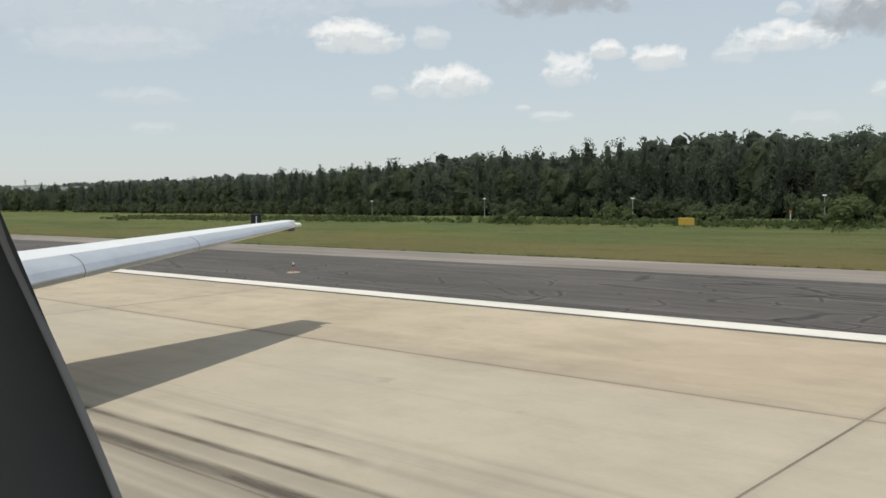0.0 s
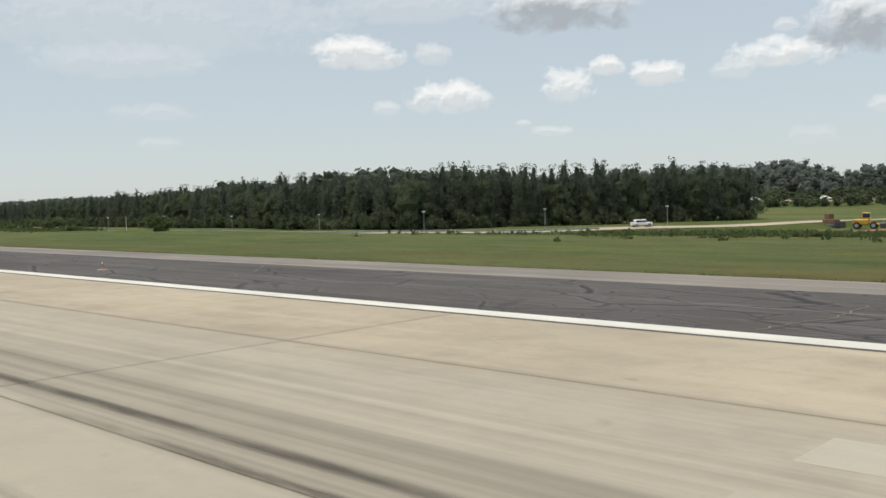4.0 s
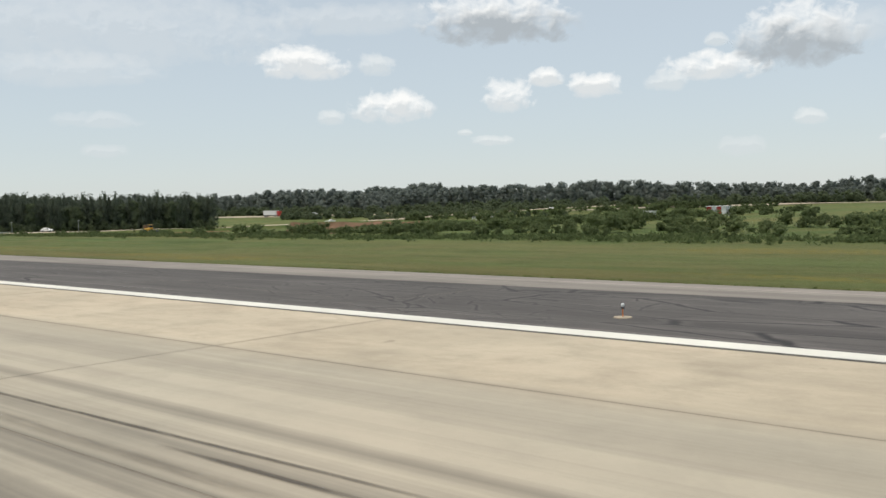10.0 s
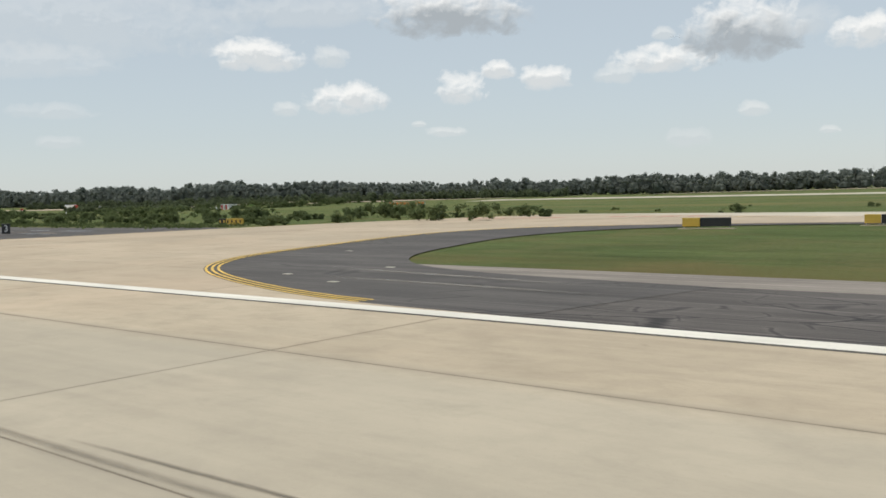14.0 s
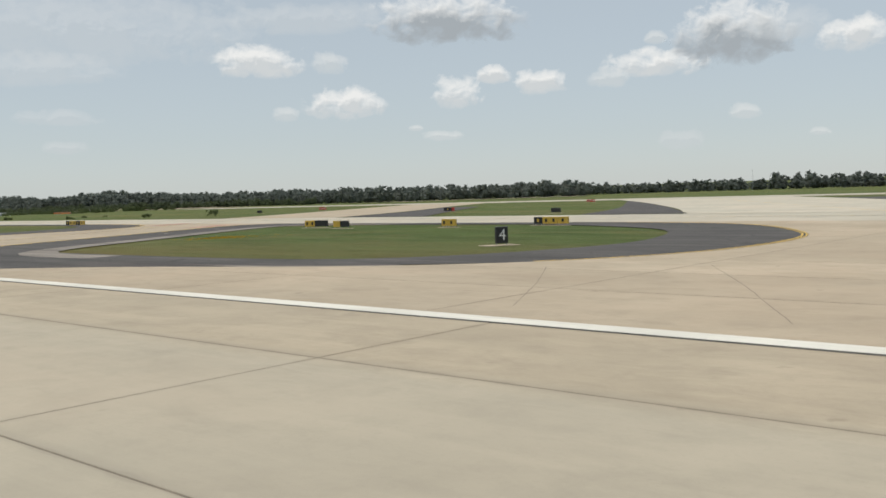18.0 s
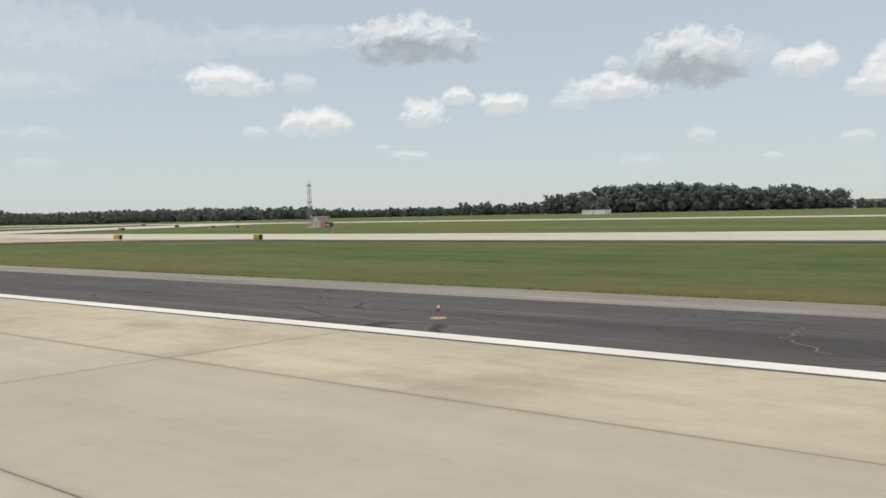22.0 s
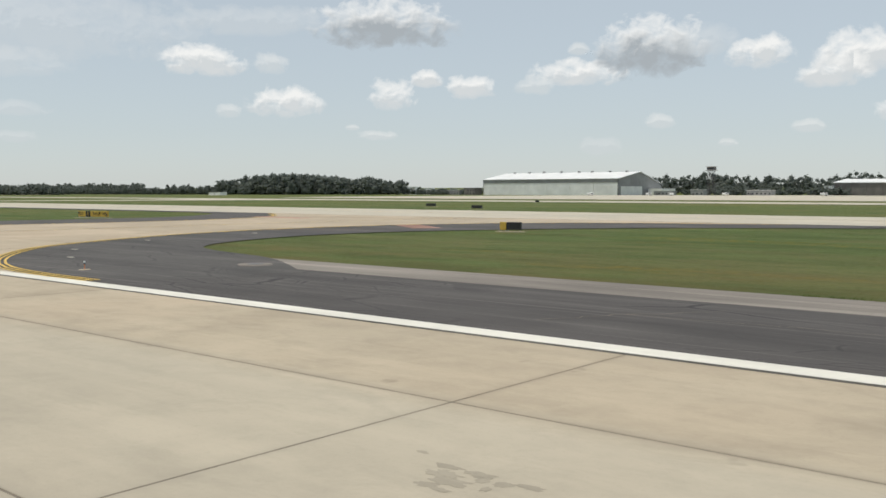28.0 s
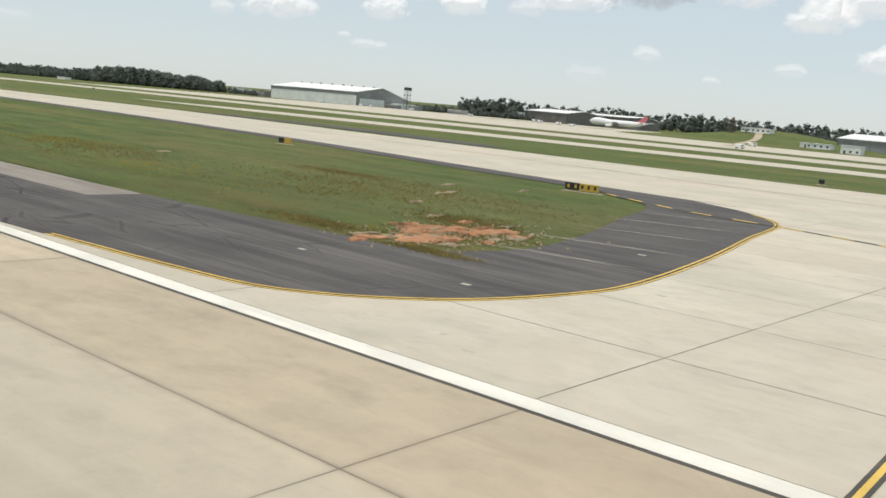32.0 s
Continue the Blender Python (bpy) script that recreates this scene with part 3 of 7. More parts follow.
# ---- connecting taxiways: concrete, dark fillets and yellow edge lines ----
def clip(poly, axis, limit, keep_above):
    """Cut a plan outline by one straight line across x (axis 0) or y (axis 1)."""
    out = []
    for p, q in zip(poly, poly[1:] + poly[:1]):
        pin, qin = (p[axis] >= limit) == keep_above, (q[axis] >= limit) == keep_above
        if pin:
            out.append(p)
        if pin != qin:
            f = (limit - p[axis]) / (q[axis] - p[axis])
            out.append((p[0] + (q[0] - p[0]) * f, p[1] + (q[1] - p[1]) * f))
    return out


LINK_LABEL = "concrete link between runway and taxiway"


def slabbed(outline, long_x=15.24, long_y=7.62, start=EDGE, label=LINK_LABEL, off=0.0, material=M_CONC2):
    """Link paved with separate slabs between sealed joints."""
    link = sheet("taxiway_link", outline, -0.012, M_SEAL, label)
    xs, ys = [p[0] for p in outline], [p[1] for p in outline]
    y, row = start, 0
    while y < max(ys):
        x = math.floor(min(xs) / long_x) * long_x + off
        while x < max(xs):
            cell = list(outline)
            for axis, limit, above in ((0, x + 0.03, True), (0, x + long_x - 0.03, False), (1, y + 0.03, True), (1, y + long_y - 0.03, False)):
                cell = clip(cell, axis, limit, above) if len(cell) > 2 else []
            if len(cell) > 2:
                bm = bmesh.new()
                vs = []
                for p in cell:
                    if not vs or (Vector(p) - Vector(vs[-1])).length > 0.02:
                        vs.append(p)
                f = bm.faces.new([bm.verts.new((px, py, -0.004)) for px, py in vs]) if len(vs) > 2 else None
                if f:
                    f.normal_update()
                    if f.normal.z < 0:
                        f.normal_flip()
                    bmesh.ops.triangulate(bm, faces=bm.faces)
                    part("concrete_slab", bm, material, link)
            x += long_x
        y += long_y
        row += 1
    return link


def connector(left, right, n=6, off=0.0, material=M_CONC2):
    a, b = curve(left, n), curve(right, n)
    slabbed(a + b[::-1], off=off, material=material)
    return a, b


FILLETS = []


def fillet(edge, grass_edge):
    FILLETS.append(1)
    sheet("fillet", list(edge) + list(grass_edge)[::-1], -0.0135 - 0.001 * len(FILLETS), M_ASPH3, "dark asphalt fillet beside a taxiway link")


def yellow_edges(pts, count=2, side=1.0, name="taxiway_edge_line"):
    for k in range(count):
        mark(ribbon_bm(pts, 0.07, 0.004, side * (0.12 + 0.32 * k)), M_YELLOW, name, "yellow painted taxiway edge line")


M_OLDLINE = paint("worn_line_brown", (0.25, 0.21, 0.15), 0.25)


def centre_line(pts, dash=None):
    c = curve(pts, 8)
    mark(ribbon_bm(c, 0.215, 0.009), M_BLACK, "centre_line_border", "black backing of a taxiway centre line")
    mark(ribbon_bm(c, 0.088, 0.013, dash=dash), M_YELLOW, "centre_line", "yellow taxiway centre line")


# first link
L1 = [(784, 22.9), (790, 24.3), (796.4, 28.4), (801, 36.9), (804, 50), (806, 68), (810, 92), (822, 124)]
R1 = [(884, 22.9), (873, 24.1), (860.4, 29.3), (853, 37), (848.7, 47.8), (845, 60), (844, 70), (848, 80), (862, 88), (884, 94.5), (910, 97)]
a1, b1 = connector(L1, R1)
sheet("taxiway_link", [(815, 100), (910, 97), (910, 127), (822, 124)], -0.014, M_CONC2, "concrete junction at the end of a link")
G1 = curve([(886, 33.1), (872, 35.2), (864, 41), (859, 52), (856, 64), (858, 76), (868, 86), (890, 91.5), (910, 92.5)])
fillet(b1, G1)
yellow_edges(b1[4:46], 3, -1.0)
yellow_edges(a1, 1, 1.0)
mark(ribbon_bm(curve([(806.5, -6), (809.4, 7.4), (811, 14.3), (813.1, 21.9), (816.5, 36), (822, 60), (831, 90), (850, 108)], 8), 0.16, 0.004), M_OLDLINE, "worn_centre_line", "taxiway centre line worn down to a brown stain")
centre_line([(850, 108), (900, 111), (1000, 112), (1200, 114), (1350, 120), (1480, 134), (1650, 138), (1850, 139), (2050, 142), (2220, 130), (2400, 128)])
sheet("old_taxiway", curve([(735, 33.0), (729, 38), (726, 50), (733, 64), (748, 70), (775, 71), (800, 74), (808, 70), (806, 60), (803, 46), (800, 36), (794, 30), (788, 33.0)]), -0.018, M_ASPH3, "worn dark asphalt with patches and puddles")
WET = random.Random(23)


def streak(x, y, rx, ry, seed):
    """Ragged long blot, drawn out along the runway."""
    out = []
    for k in range(40):
        a = k * math.tau / 40
        r = 1 + 0.55 * noise.noise(Vector((2.4 * math.cos(a), 2.4 * math.sin(a), seed))) + 0.3 * noise.noise(Vector((9 * math.cos(a), 9 * math.sin(a), seed)))
        out.append((x + rx * r * math.cos(a), y + ry * r * math.sin(a)))
    return out


M_DIRT = concrete("tan_dirt", (0.36, 0.26, 0.14), (0.50, 0.38, 0.22), False)
for i, (x, y, rx, ry) in enumerate(((766, 41.3, 2.7, 2.2), (735.5, 60.2, 6.5, 0.7), (733, 40, 4, 0.5))):
    sheet("tan_patch", streak(x, y, rx, ry, 3.1 * i), -0.010 + 0.0004 * i, M_DIRT, "tan dirt patch on the old asphalt")
m_wet, n_, l_, p_ = mat("damp_asphalt")
l_.new(ramp(n_, l_, noise_tex(n_, l_, coords(n_, l_, (0.1, 1, 1)), 0.8), (0.35, (0.045, 0.043, 0.046)), (0.65, (0.10, 0.096, 0.10))), p_.inputs["Base Color"])
l_.new(ramp(n_, l_, noise_tex(n_, l_, coords(n_, l_, (0.15, 1, 1)), 1.1), (0.40, 0.22), (0.60, 0.6)), p_.inputs["Roughness"])
for i in range(26):
    f = WET.random()
    x, y = 748 + 44 * f + WET.gauss(0, 5), WET.uniform(36, 64)
    sheet("puddle", streak(x, y, WET.uniform(1.5, 5.5), WET.uniform(0.25, 1.1), 50.0 + i), -0.009 + 0.0002 * i, m_wet, "shallow damp streak on worn asphalt", category="puddle")
for i in range(22):
    x, y = 726 + 70 * WET.random(), WET.uniform(37, 68)
    sheet("mud_streak", streak(x, y, WET.uniform(1.5, 5), WET.uniform(0.12, 0.45), 90.0 + i), -0.0033 + 0.0001 * i, M_PATCH if i % 3 else M_ASPH2, "brown mud streak dried on the old asphalt", category="stain")

# second link, leaning back
L2 = [(990, 22.9), (1003, 27.5), (1012, 34), (1015, 45), (1017, 63.6), (1012, 80), (996, 93), (965, 98)]
R2 = [(1090, 22.9), (1076, 23.4), (1068, 26.0), (1062, 30), (1055, 41), (1042, 64), (1029, 87.5), (1030, 98)]
a2, b2 = connector(L2, R2)
G2L = curve([(980, 37.4), (1004, 40), (1007, 48), (1003, 66), (990, 84), (965, 91.6)])
fillet(curve([(980, 33), (1003, 33.5), (1012, 36), (1015, 45), (1017, 63.6), (1012, 80), (996, 93), (965, 97)]), G2L)
G2R = curve([(1090, 37.4), (1073.5, 37.8), (1060, 57), (1047, 78), (1044, 88), (1060, 91.5)])
fillet(curve([(1090, 23.2), (1076, 23.6), (1068, 26.2), (1062, 30.2), (1055, 41), (1042, 64), (1030, 87.5), (1031, 97)]) + [(1060, 97)], G2R)
yellow_edges(b2[2:38], 3, -1.0)
mark(ribbon_bm(G2R[2:], 1.5, -0.009, 1.2), M_ASPH2, "old_shoulder", "pale weathered asphalt strip beside the grass", "pavement")
yellow_edges(a2[20:44], 3, 1.0)
centre_line([(1066, -6), (1058.5, 11.6), (1052.2, 23.2), (1037.6, 51), (1014, 86), (993, 118), (940, 200), (880, 290), (850, 335)])
far_strip("taxiway_link_far", [(975, 126), (945, 175), (900, 245), (845, 332)], [(1012, 126), (984, 178), (940, 248), (890, 332)], M_CONC2, "concrete link running on to the far runway")
far_strip("fillet_far", [(1012, 128), (990, 170), (952, 230)], [(1034, 128), (1004, 172), (965, 232)], M_ASPH3, "dark fillet beyond the taxiway")

# third link, leaning back
L3 = [(1085, 22.9), (1097, 30), (1112, 36), (1121.5, 45), (1125, 58), (1122, 74), (1108, 92), (1082, 98)]
R3 = [(1205, 22.9), (1199.1, 24.3), (1190, 41), (1178, 62), (1165.2, 85.3), (1160, 98)]
a3 = curve(L3, 6)
slabbed(a3 + R3[::-1])
G3L = curve([(1060, 37.4), (1095, 37.6), (1108, 41), (1114, 52), (1114, 64), (1106, 80), (1086, 91.5)])
fillet(curve([(1060, 33), (1097, 33), (1112, 37), (1121.5, 45), (1125, 58), (1122, 74), (1108, 92), (1082, 97)]), G3L)
G3R = curve([(1225, 37.6), (1207, 39), (1196, 52), (1184, 72), (1178, 86), (1186, 91.5)])
fillet([(1225, 24.6), (1199.4, 24.6), (1190.2, 41), (1178.2, 62), (1165.4, 85.3), (1162, 97), (1186, 97)], G3R)
yellow_edges([(1199.1, 24.3), (1190, 40.6), (1178, 62.2), (1165.2, 85.3)], 3, -1.0)
yellow_edges([(1199, 24.6), (1215, 24.6)], 2, 1.0)
yellow_edges(a3[16:40], 2, 1.0)
centre_line([(1190.3, -4), (1182, 11), (1173, 27.2), (1162.6, 45.8), (1140, 85), (1109, 137), (1060, 220), (1000, 325)])
far_strip("taxiway_link_far", [(1086, 127), (1064, 168), (1013, 250), (958, 332)], [(1142, 127), (1114, 180), (1074, 250), (1027, 332)], M_CONC3, "concrete link running on to the far runway")
far_strip("fillet_far", [(1067, 129), (1049, 172), (1023, 221), (983, 294)], [(1085.6, 129), (1061, 172), (1031, 221), (983.5, 294)], M_ASPH3, "dark fillet beyond the taxiway")
far_strip("fillet_far", [(1141.6, 128), (1114.4, 180), (1087, 227), (1060, 274)], [(1153, 129), (1127, 180), (1101, 227), (1075, 274)], M_ASPH3, "dark fillet beyond the taxiway")

# fourth link
L4 = [(1225, 22.9), (1226, 30), (1224, 42), (1220, 60), (1215, 78), (1211, 93), (1204, 98)]
R4 = [(1290, 22.9), (1275.1, 24.8), (1268.9, 28.3), (1258.1, 40.2), (1253.8, 49.8), (1253, 60.4), (1260.5, 78), (1278, 92), (1300, 98.5)]
a4, b4 = connector(L4, R4)
fillet(curve([(1207, 33), (1226, 33), (1224, 42), (1220, 60), (1215, 78), (1211, 93), (1204, 97)]), curve([(1207, 37.5), (1214, 40), (1213, 52), (1209, 70), (1203, 86), (1196, 91.5)]))
G4 = curve([(1310, 33.1), (1284, 35.5), (1274, 45), (1269, 56), (1270, 70), (1280, 84), (1306, 93)])
fillet(curve([(1310, 24), (1275.3, 25), (1269.1, 28.5), (1258.3, 40.4), (1254, 50), (1253.2, 60.6), (1260.7, 78), (1278, 92), (1306, 97.6)]), G4)
yellow_edges(b4[3:50], 3, -1.0)
yellow_edges(a4[24:], 2, 1.0)
mark(ribbon_bm(curve([(1238.5, -8), (1238.8, 10), (1239, 30), (1237, 50), (1228, 72), (1213, 92.6), (1195, 110)], 8), 0.14, 0.004), M_OLDLINE, "worn_centre_line", "taxiway centre line worn down to a brown stain")

# fifth link
L5 = [(1745, 22.9), (1760, 23.9), (1770, 27), (1777, 37), (1781.5, 48), (1783.4, 64), (1782.5, 82), (1774, 100), (1756, 114.5)]
R5 = [(1863, 22.9), (1844.6, 23.6), (1831, 31), (1824, 40), (1818, 53), (1815.5, 66), (1817, 85), (1828, 104), (1852, 117)]
a5, b5 = connector(L5, R5)
fillet(curve([(1740, 23.4), (1760, 24.2), (1770, 27.3), (1777, 37), (1781.5, 48), (1783.4, 64), (1782.5, 82), (1774, 100), (1756, 114)]), curve([(1740, 37.4), (1752, 38.5), (1760, 47), (1764, 58), (1766, 72), (1764, 88), (1752, 104), (1740, 109)]))
G5 = curve([(1857, 33.0), (1849, 37.6), (1837, 41.5), (1831, 51), (1829, 62), (1832, 76), (1845, 96), (1865, 111)])
fillet(curve([(1858, 33.0), (1857, 27), (1852, 23.6), (1844.8, 23.8), (1831.2, 31.2), (1824.2, 40), (1818.2, 53), (1815.7, 66), (1817.2, 85), (1828, 104), (1855, 116.5)]), G5)
yellow_edges(b5[3:50], 3, -1.0)
yellow_edges(a5[3:54], 3, 1.0)
centre_line([(1800, -8), (1800.5, 9.1), (1800.6, 22.1), (1800.7, 39), (1801, 75), (1806, 112), (1830, 135)])
far_strip("fillet_far", [(2005, 166), (2060, 170), (2120, 163)], [(2012, 176), (2070, 182), (2122, 172)], M_ASPH3, "dark asphalt patch beyond the taxiway")

# sixth link
L6 = [(2196, 22.9), (2212.8, 24.2), (2219.4, 25.6), (2223.9, 30.4), (2225.9, 36.8), (2226.1, 43), (2223.8, 56.2), (2220.6, 70), (2217.4, 84.0), (2211, 92), (2203, 97)]
R6 = [(2330, 22.9), (2322, 40), (2318, 70), (2318, 96)]
a6, b6 = connector(L6, R6, off=-6.68, material=M_CONC3)
fillet(curve([(2190, 24), (2213, 24.4), (2219.6, 25.8), (2224.1, 30.6), (2226.1, 37), (2226.3, 43), (2224, 56.2), (2220.8, 70), (2217.6, 84.2), (2211, 92), (2203, 96.6), (2185, 100)]), curve([(2190, 37.4), (2207, 38.6), (2214, 39.5), (2216.5, 46), (2214, 57), (2210, 68), (2204, 84), (2192, 93), (2180, 97)]))
yellow_edges(a6[3:54], 2, 1.0)
centre_line([(2245, -8), (2242.4, 14), (2241.9, 25.8), (2240, 60), (2236, 98), (2228, 128)])
c = curve([(2196, 90), (2208, 84), (2218, 82), (2236, 77), (2270, 70)], 24)
mark(ribbon_bm(c, 0.42, 0.009), M_BLACK, "centre_line_border", "black backing of a dashed taxiway line")
mark(ribbon_bm(c, 0.24, 0.013, dash=2.4), M_YELLOW, "dashed_line", "dashed yellow taxiway line")
CLAY_RNG = random.Random(77)
M_DRYSOIL = concrete("dry_soil", (0.27, 0.21, 0.13), (0.38, 0.31, 0.21), False)


def ragged(x, y, rx, ry, turn, seed, n=64, rough=0.30):
    c, q = math.cos(radians(turn)), math.sin(radians(turn))
    out = []
    for k in range(n):
        a = k * math.tau / n
        r = 1 + rough * (noise.noise(Vector((2.2 * math.cos(a), 2.2 * math.sin(a), seed))) + 0.7 * noise.noise(Vector((7 * math.cos(a), 7 * math.sin(a), seed + 9))))
        u, v = rx * r * math.cos(a), ry * r * math.sin(a)
        out.append((x + u * c - v * q, y + u * q + v * c))
    return out


def soil(name, x, y, rx, ry, turn, seed, z, material, label):
    """Low crumbling heap of bare soil."""
    bm = bmesh.new()
    rings = []
    for f, h in ((1.0, 0.0), (0.92, 0.05), (0.72, 0.10), (0.45, 0.09), (0.2, 0.12)):
        rings.append([bm.verts.new((x + (px - x) * f, y + (py - y) * f, z + h + (0.14 * noise.noise(Vector((px * f * 1.3, py * f * 1.3, seed))) if h else 0))) for px, py in ragged(x, y, rx, ry, turn, seed)])
    for a, b in zip(rings, rings[1:]):
        for k in range(len(a)):
            j = (k + 1) % len(a)
            bm.faces.new((a[k], a[j], b[j], b[k]))
    bm.faces.new(rings[-1])
    single(name, bm, material, label, "soil", kind="structure")


for x, y, rx, ry in ((2211.6, 43.2, 1.5, 2.9), (2209.2, 46.6, 1.1, 3.0), (2211.2, 49.6, 0.9, 2.6)):
    soil("clay_patch", x, y, rx, ry, -6, x, -0.05, M_CLAY, "bare red clay patch at the grass corner")
for i in range(34):
    a = CLAY_RNG.uniform(0, math.tau)
    q = CLAY_RNG.uniform(0.2, 1.1)
    soil("clay_patch", 2210.4 + 3.8 * q * math.cos(a), 46.2 + 7.2 * q * math.sin(a), CLAY_RNG.uniform(0.15, 0.6), CLAY_RNG.uniform(0.3, 1.2), CLAY_RNG.uniform(-30, 30), 30.0 + i, -0.05, M_CLAY if i % 3 else M_DRYSOIL, "crumbling scrap of bare red clay in the grass")
for i, (x, y, rx, ry) in enumerate(((2192, 67.7, 0.4, 2.4), (2192, 80, 0.3, 1.8), (2153.3, 62.5, 0.4, 1.2), (2197, 58, 0.3, 1.3), (2204, 52.5, 0.5, 1.1), (2186, 75, 0.4, 1.8))):
    soil("bare_soil", x, y, rx, ry, 15, 20.0 + i, -0.105, M_DRYSOIL, "small bare patch of dry soil in the grass")


# red runway-ahead marks on the concrete
def red_mark(x, y, length, turn):
    bm = bmesh.new()
    for k in range(4):
        box(bm, k * length / 4 + 0.3, (k + 1) * length / 4 - 0.6, -1.6, 1.6, 0.0, 0.008)
    bmesh.ops.rotate(bm, verts=bm.verts, cent=(0, 0, 0), matrix=Matrix.Rotation(radians(turn), 3, "Z"))
    bmesh.ops.translate(bm, verts=bm.verts, vec=(x, y, 0.0))
    mark(bm, M_RED, "holding_mark", "worn red painted holding mark")


for x, y, ln, a in ((818, 104, 16, 12), (838, 110, 14, 8), (1000, 100, 14, -58), (1022, 93, 14, -58), (1213, 97, 12, 0), (1246, 97, 12, 0), (1774, 97, 14, -8), (1818, 84, 11, -35)):
    red_mark(x, y, ln, a)


# ---- sealed cracks that wander across concrete and asphalt ----
def crack(pts, half, seed, label="thin dark crack sealed with tar", z=None, stray=0.06):
    rr = random.Random(seed)
    run = []
    for (x0, y0), (x1, y1) in zip(pts, pts[1:]):
        n = max(4, int(math.hypot(x1 - x0, y1 - y0) / 0.35))
        for k in range(n):
            f = k / n
            run.append((x0 + (x1 - x0) * f + rr.gauss(0, stray), y0 + (y1 - y0) * f + rr.gauss(0, stray * 0.6)))
    run.append(pts[-1])
    if z is None:
        z = 0.002 if max(p[1] for p in pts) < EDGE + 0.1 else -0.008
    mark(ribbon_bm(run, half, z), M_SEAL, "crack", label, "crack")


crack([(293.7, 6.9), (293.6, 8.7), (293.5, 9.6), (293.3, 11.2), (293.1, 13.2), (293.0, 15.2)], 0.028, 1)
for i, (x0, y0, x1, y1) in enumerate(((1121.5, 39, 1129.5, 25.3), (1128.5, 42.5, 1138.5, 25.4), (1026, 47.4, 1039, 24.7))):
    crack([(x0, y0), ((x0 + x1) / 2 + 0.2, (y0 + y1) / 2), (x1, y1)], 0.014, 500 + i, z=0.001, stray=0.015)
ASPHALT_CRACKS = [(1489, 23, 1488.8, 32.5), (1562.6, 23.4, 1562.4, 29), (1564.1, 25, 1564.9, 32.5)]
rr = random.Random(61)
for x in range(190, 2180, 26):
    if rr.random() < 0.8 and not (790 < x < 880 or 1000 < x < 1080 or 1100 < x < 1300 or 1765 < x < 1850):
        y0, y1 = rr.uniform(23.4, 26), rr.uniform(29, 33)
        ASPHALT_CRACKS.append((x + rr.uniform(-6, 6), y0, x + rr.uniform(-9, 9), y1))
for i, (x0, y0, x1, y1) in enumerate(ASPHALT_CRACKS):
    xm, ym = (x0 + x1) / 2 + rr.uniform(-1.2, 1.2), (y0 + y1) / 2
    crack([(x0, y0), (xm, ym), (x1, y1)], rr.uniform(0.012, 0.03), 100 + i, stray=0.11)
    if i % 2:
        crack([(xm, ym), (xm + rr.uniform(4, 9), ym + rr.uniform(-0.8, 0.8)), (xm + rr.uniform(12, 18), ym + rr.uniform(-1.5, 1.5))], 0.014, 300 + i, stray=0.09)


# ---- dark tyre scuffs on the concrete ----
def rubber_film(name, strength, dark=(0.075, 0.064, 0.055), light=(0.14, 0.12, 0.10)):
    """Thin film of rubber or dust, densest along its middle, fading at the edges and ends."""
    m, n, l, p = mat(name)
    v = coords(n, l, (0.05, 1.0, 1.0))
    l.new(ramp(n, l, noise_tex(n, l, v, 2.0, 4), (0.3, dark), (0.7, light)), p.inputs["Base Color"])
    p.inputs["Roughness"].default_value = 0.8
    p.inputs["Specular IOR Level"].default_value = 0.2
    uv = n.new("ShaderNodeTexCoord")
    sp = n.new("ShaderNodeSeparateXYZ")
    l.new(uv.outputs["UV"], sp.inputs[0])
    across = ramp(n, l, math_node(n, l, "ABSOLUTE", math_node(n, l, "SUBTRACT", sp.outputs[1], 0.5)), (0.12, 1.0), (0.5, 0.0))
    ends = ramp(n, l, math_node(n, l, "ABSOLUTE", math_node(n, l, "SUBTRACT", sp.outputs[0], 0.5)), (0.22, 1.0), (0.5, 0.0))
    worn = ramp(n, l, noise_tex(n, l, coords(n, l, (0.12, 1.0, 1.0)), 3.2, 5, 0.65), (0.32, 0.25), (0.6, 1.0))
    a = math_node(n, l, "MULTIPLY", math_node(n, l, "MULTIPLY", across, ends), math_node(n, l, "MULTIPLY", worn, strength))
    l.new(a, p.inputs["Alpha"])
    return m


FILMS = [rubber_film("rubber_film_thin", 0.36), rubber_film("rubber_film", 0.6), rubber_film("rubber_film_dense", 0.85), rubber_film("clay_dust", 0.24, (0.34, 0.20, 0.11), (0.46, 0.30, 0.18)), rubber_film("pale_dust", 0.5, (0.34, 0.31, 0.27), (0.46, 0.43, 0.38))]


def scuff(x, y, x1, y1, half, dense, z, name="tyre_scuff", label="dark streak of tyre rubber on concrete"):
    """Smear from one plan point to another."""
    bm = bmesh.new()
    uv = bm.loops.layers.uv.new("UVMap")
    last = None
    for k in range(17):
        f = k / 16
        c = y + (y1 - y) * f + 0.03 * math.sin(3 * f + x)
        pair = [bm.verts.new((x + (x1 - x) * f, c + q * half, z)) for q in (-1, 1)]
        if last:
            face = bm.faces.new((last[0], pair[0], pair[1], last[1]))
            for loop, u, w in zip(face.loops, ((k - 1) / 16, f, f, (k - 1) / 16), (0, 0, 1, 1)):
                loop[uv].uv = (u, w)
        last = pair
    mark(bm, FILMS[dense], name, label)


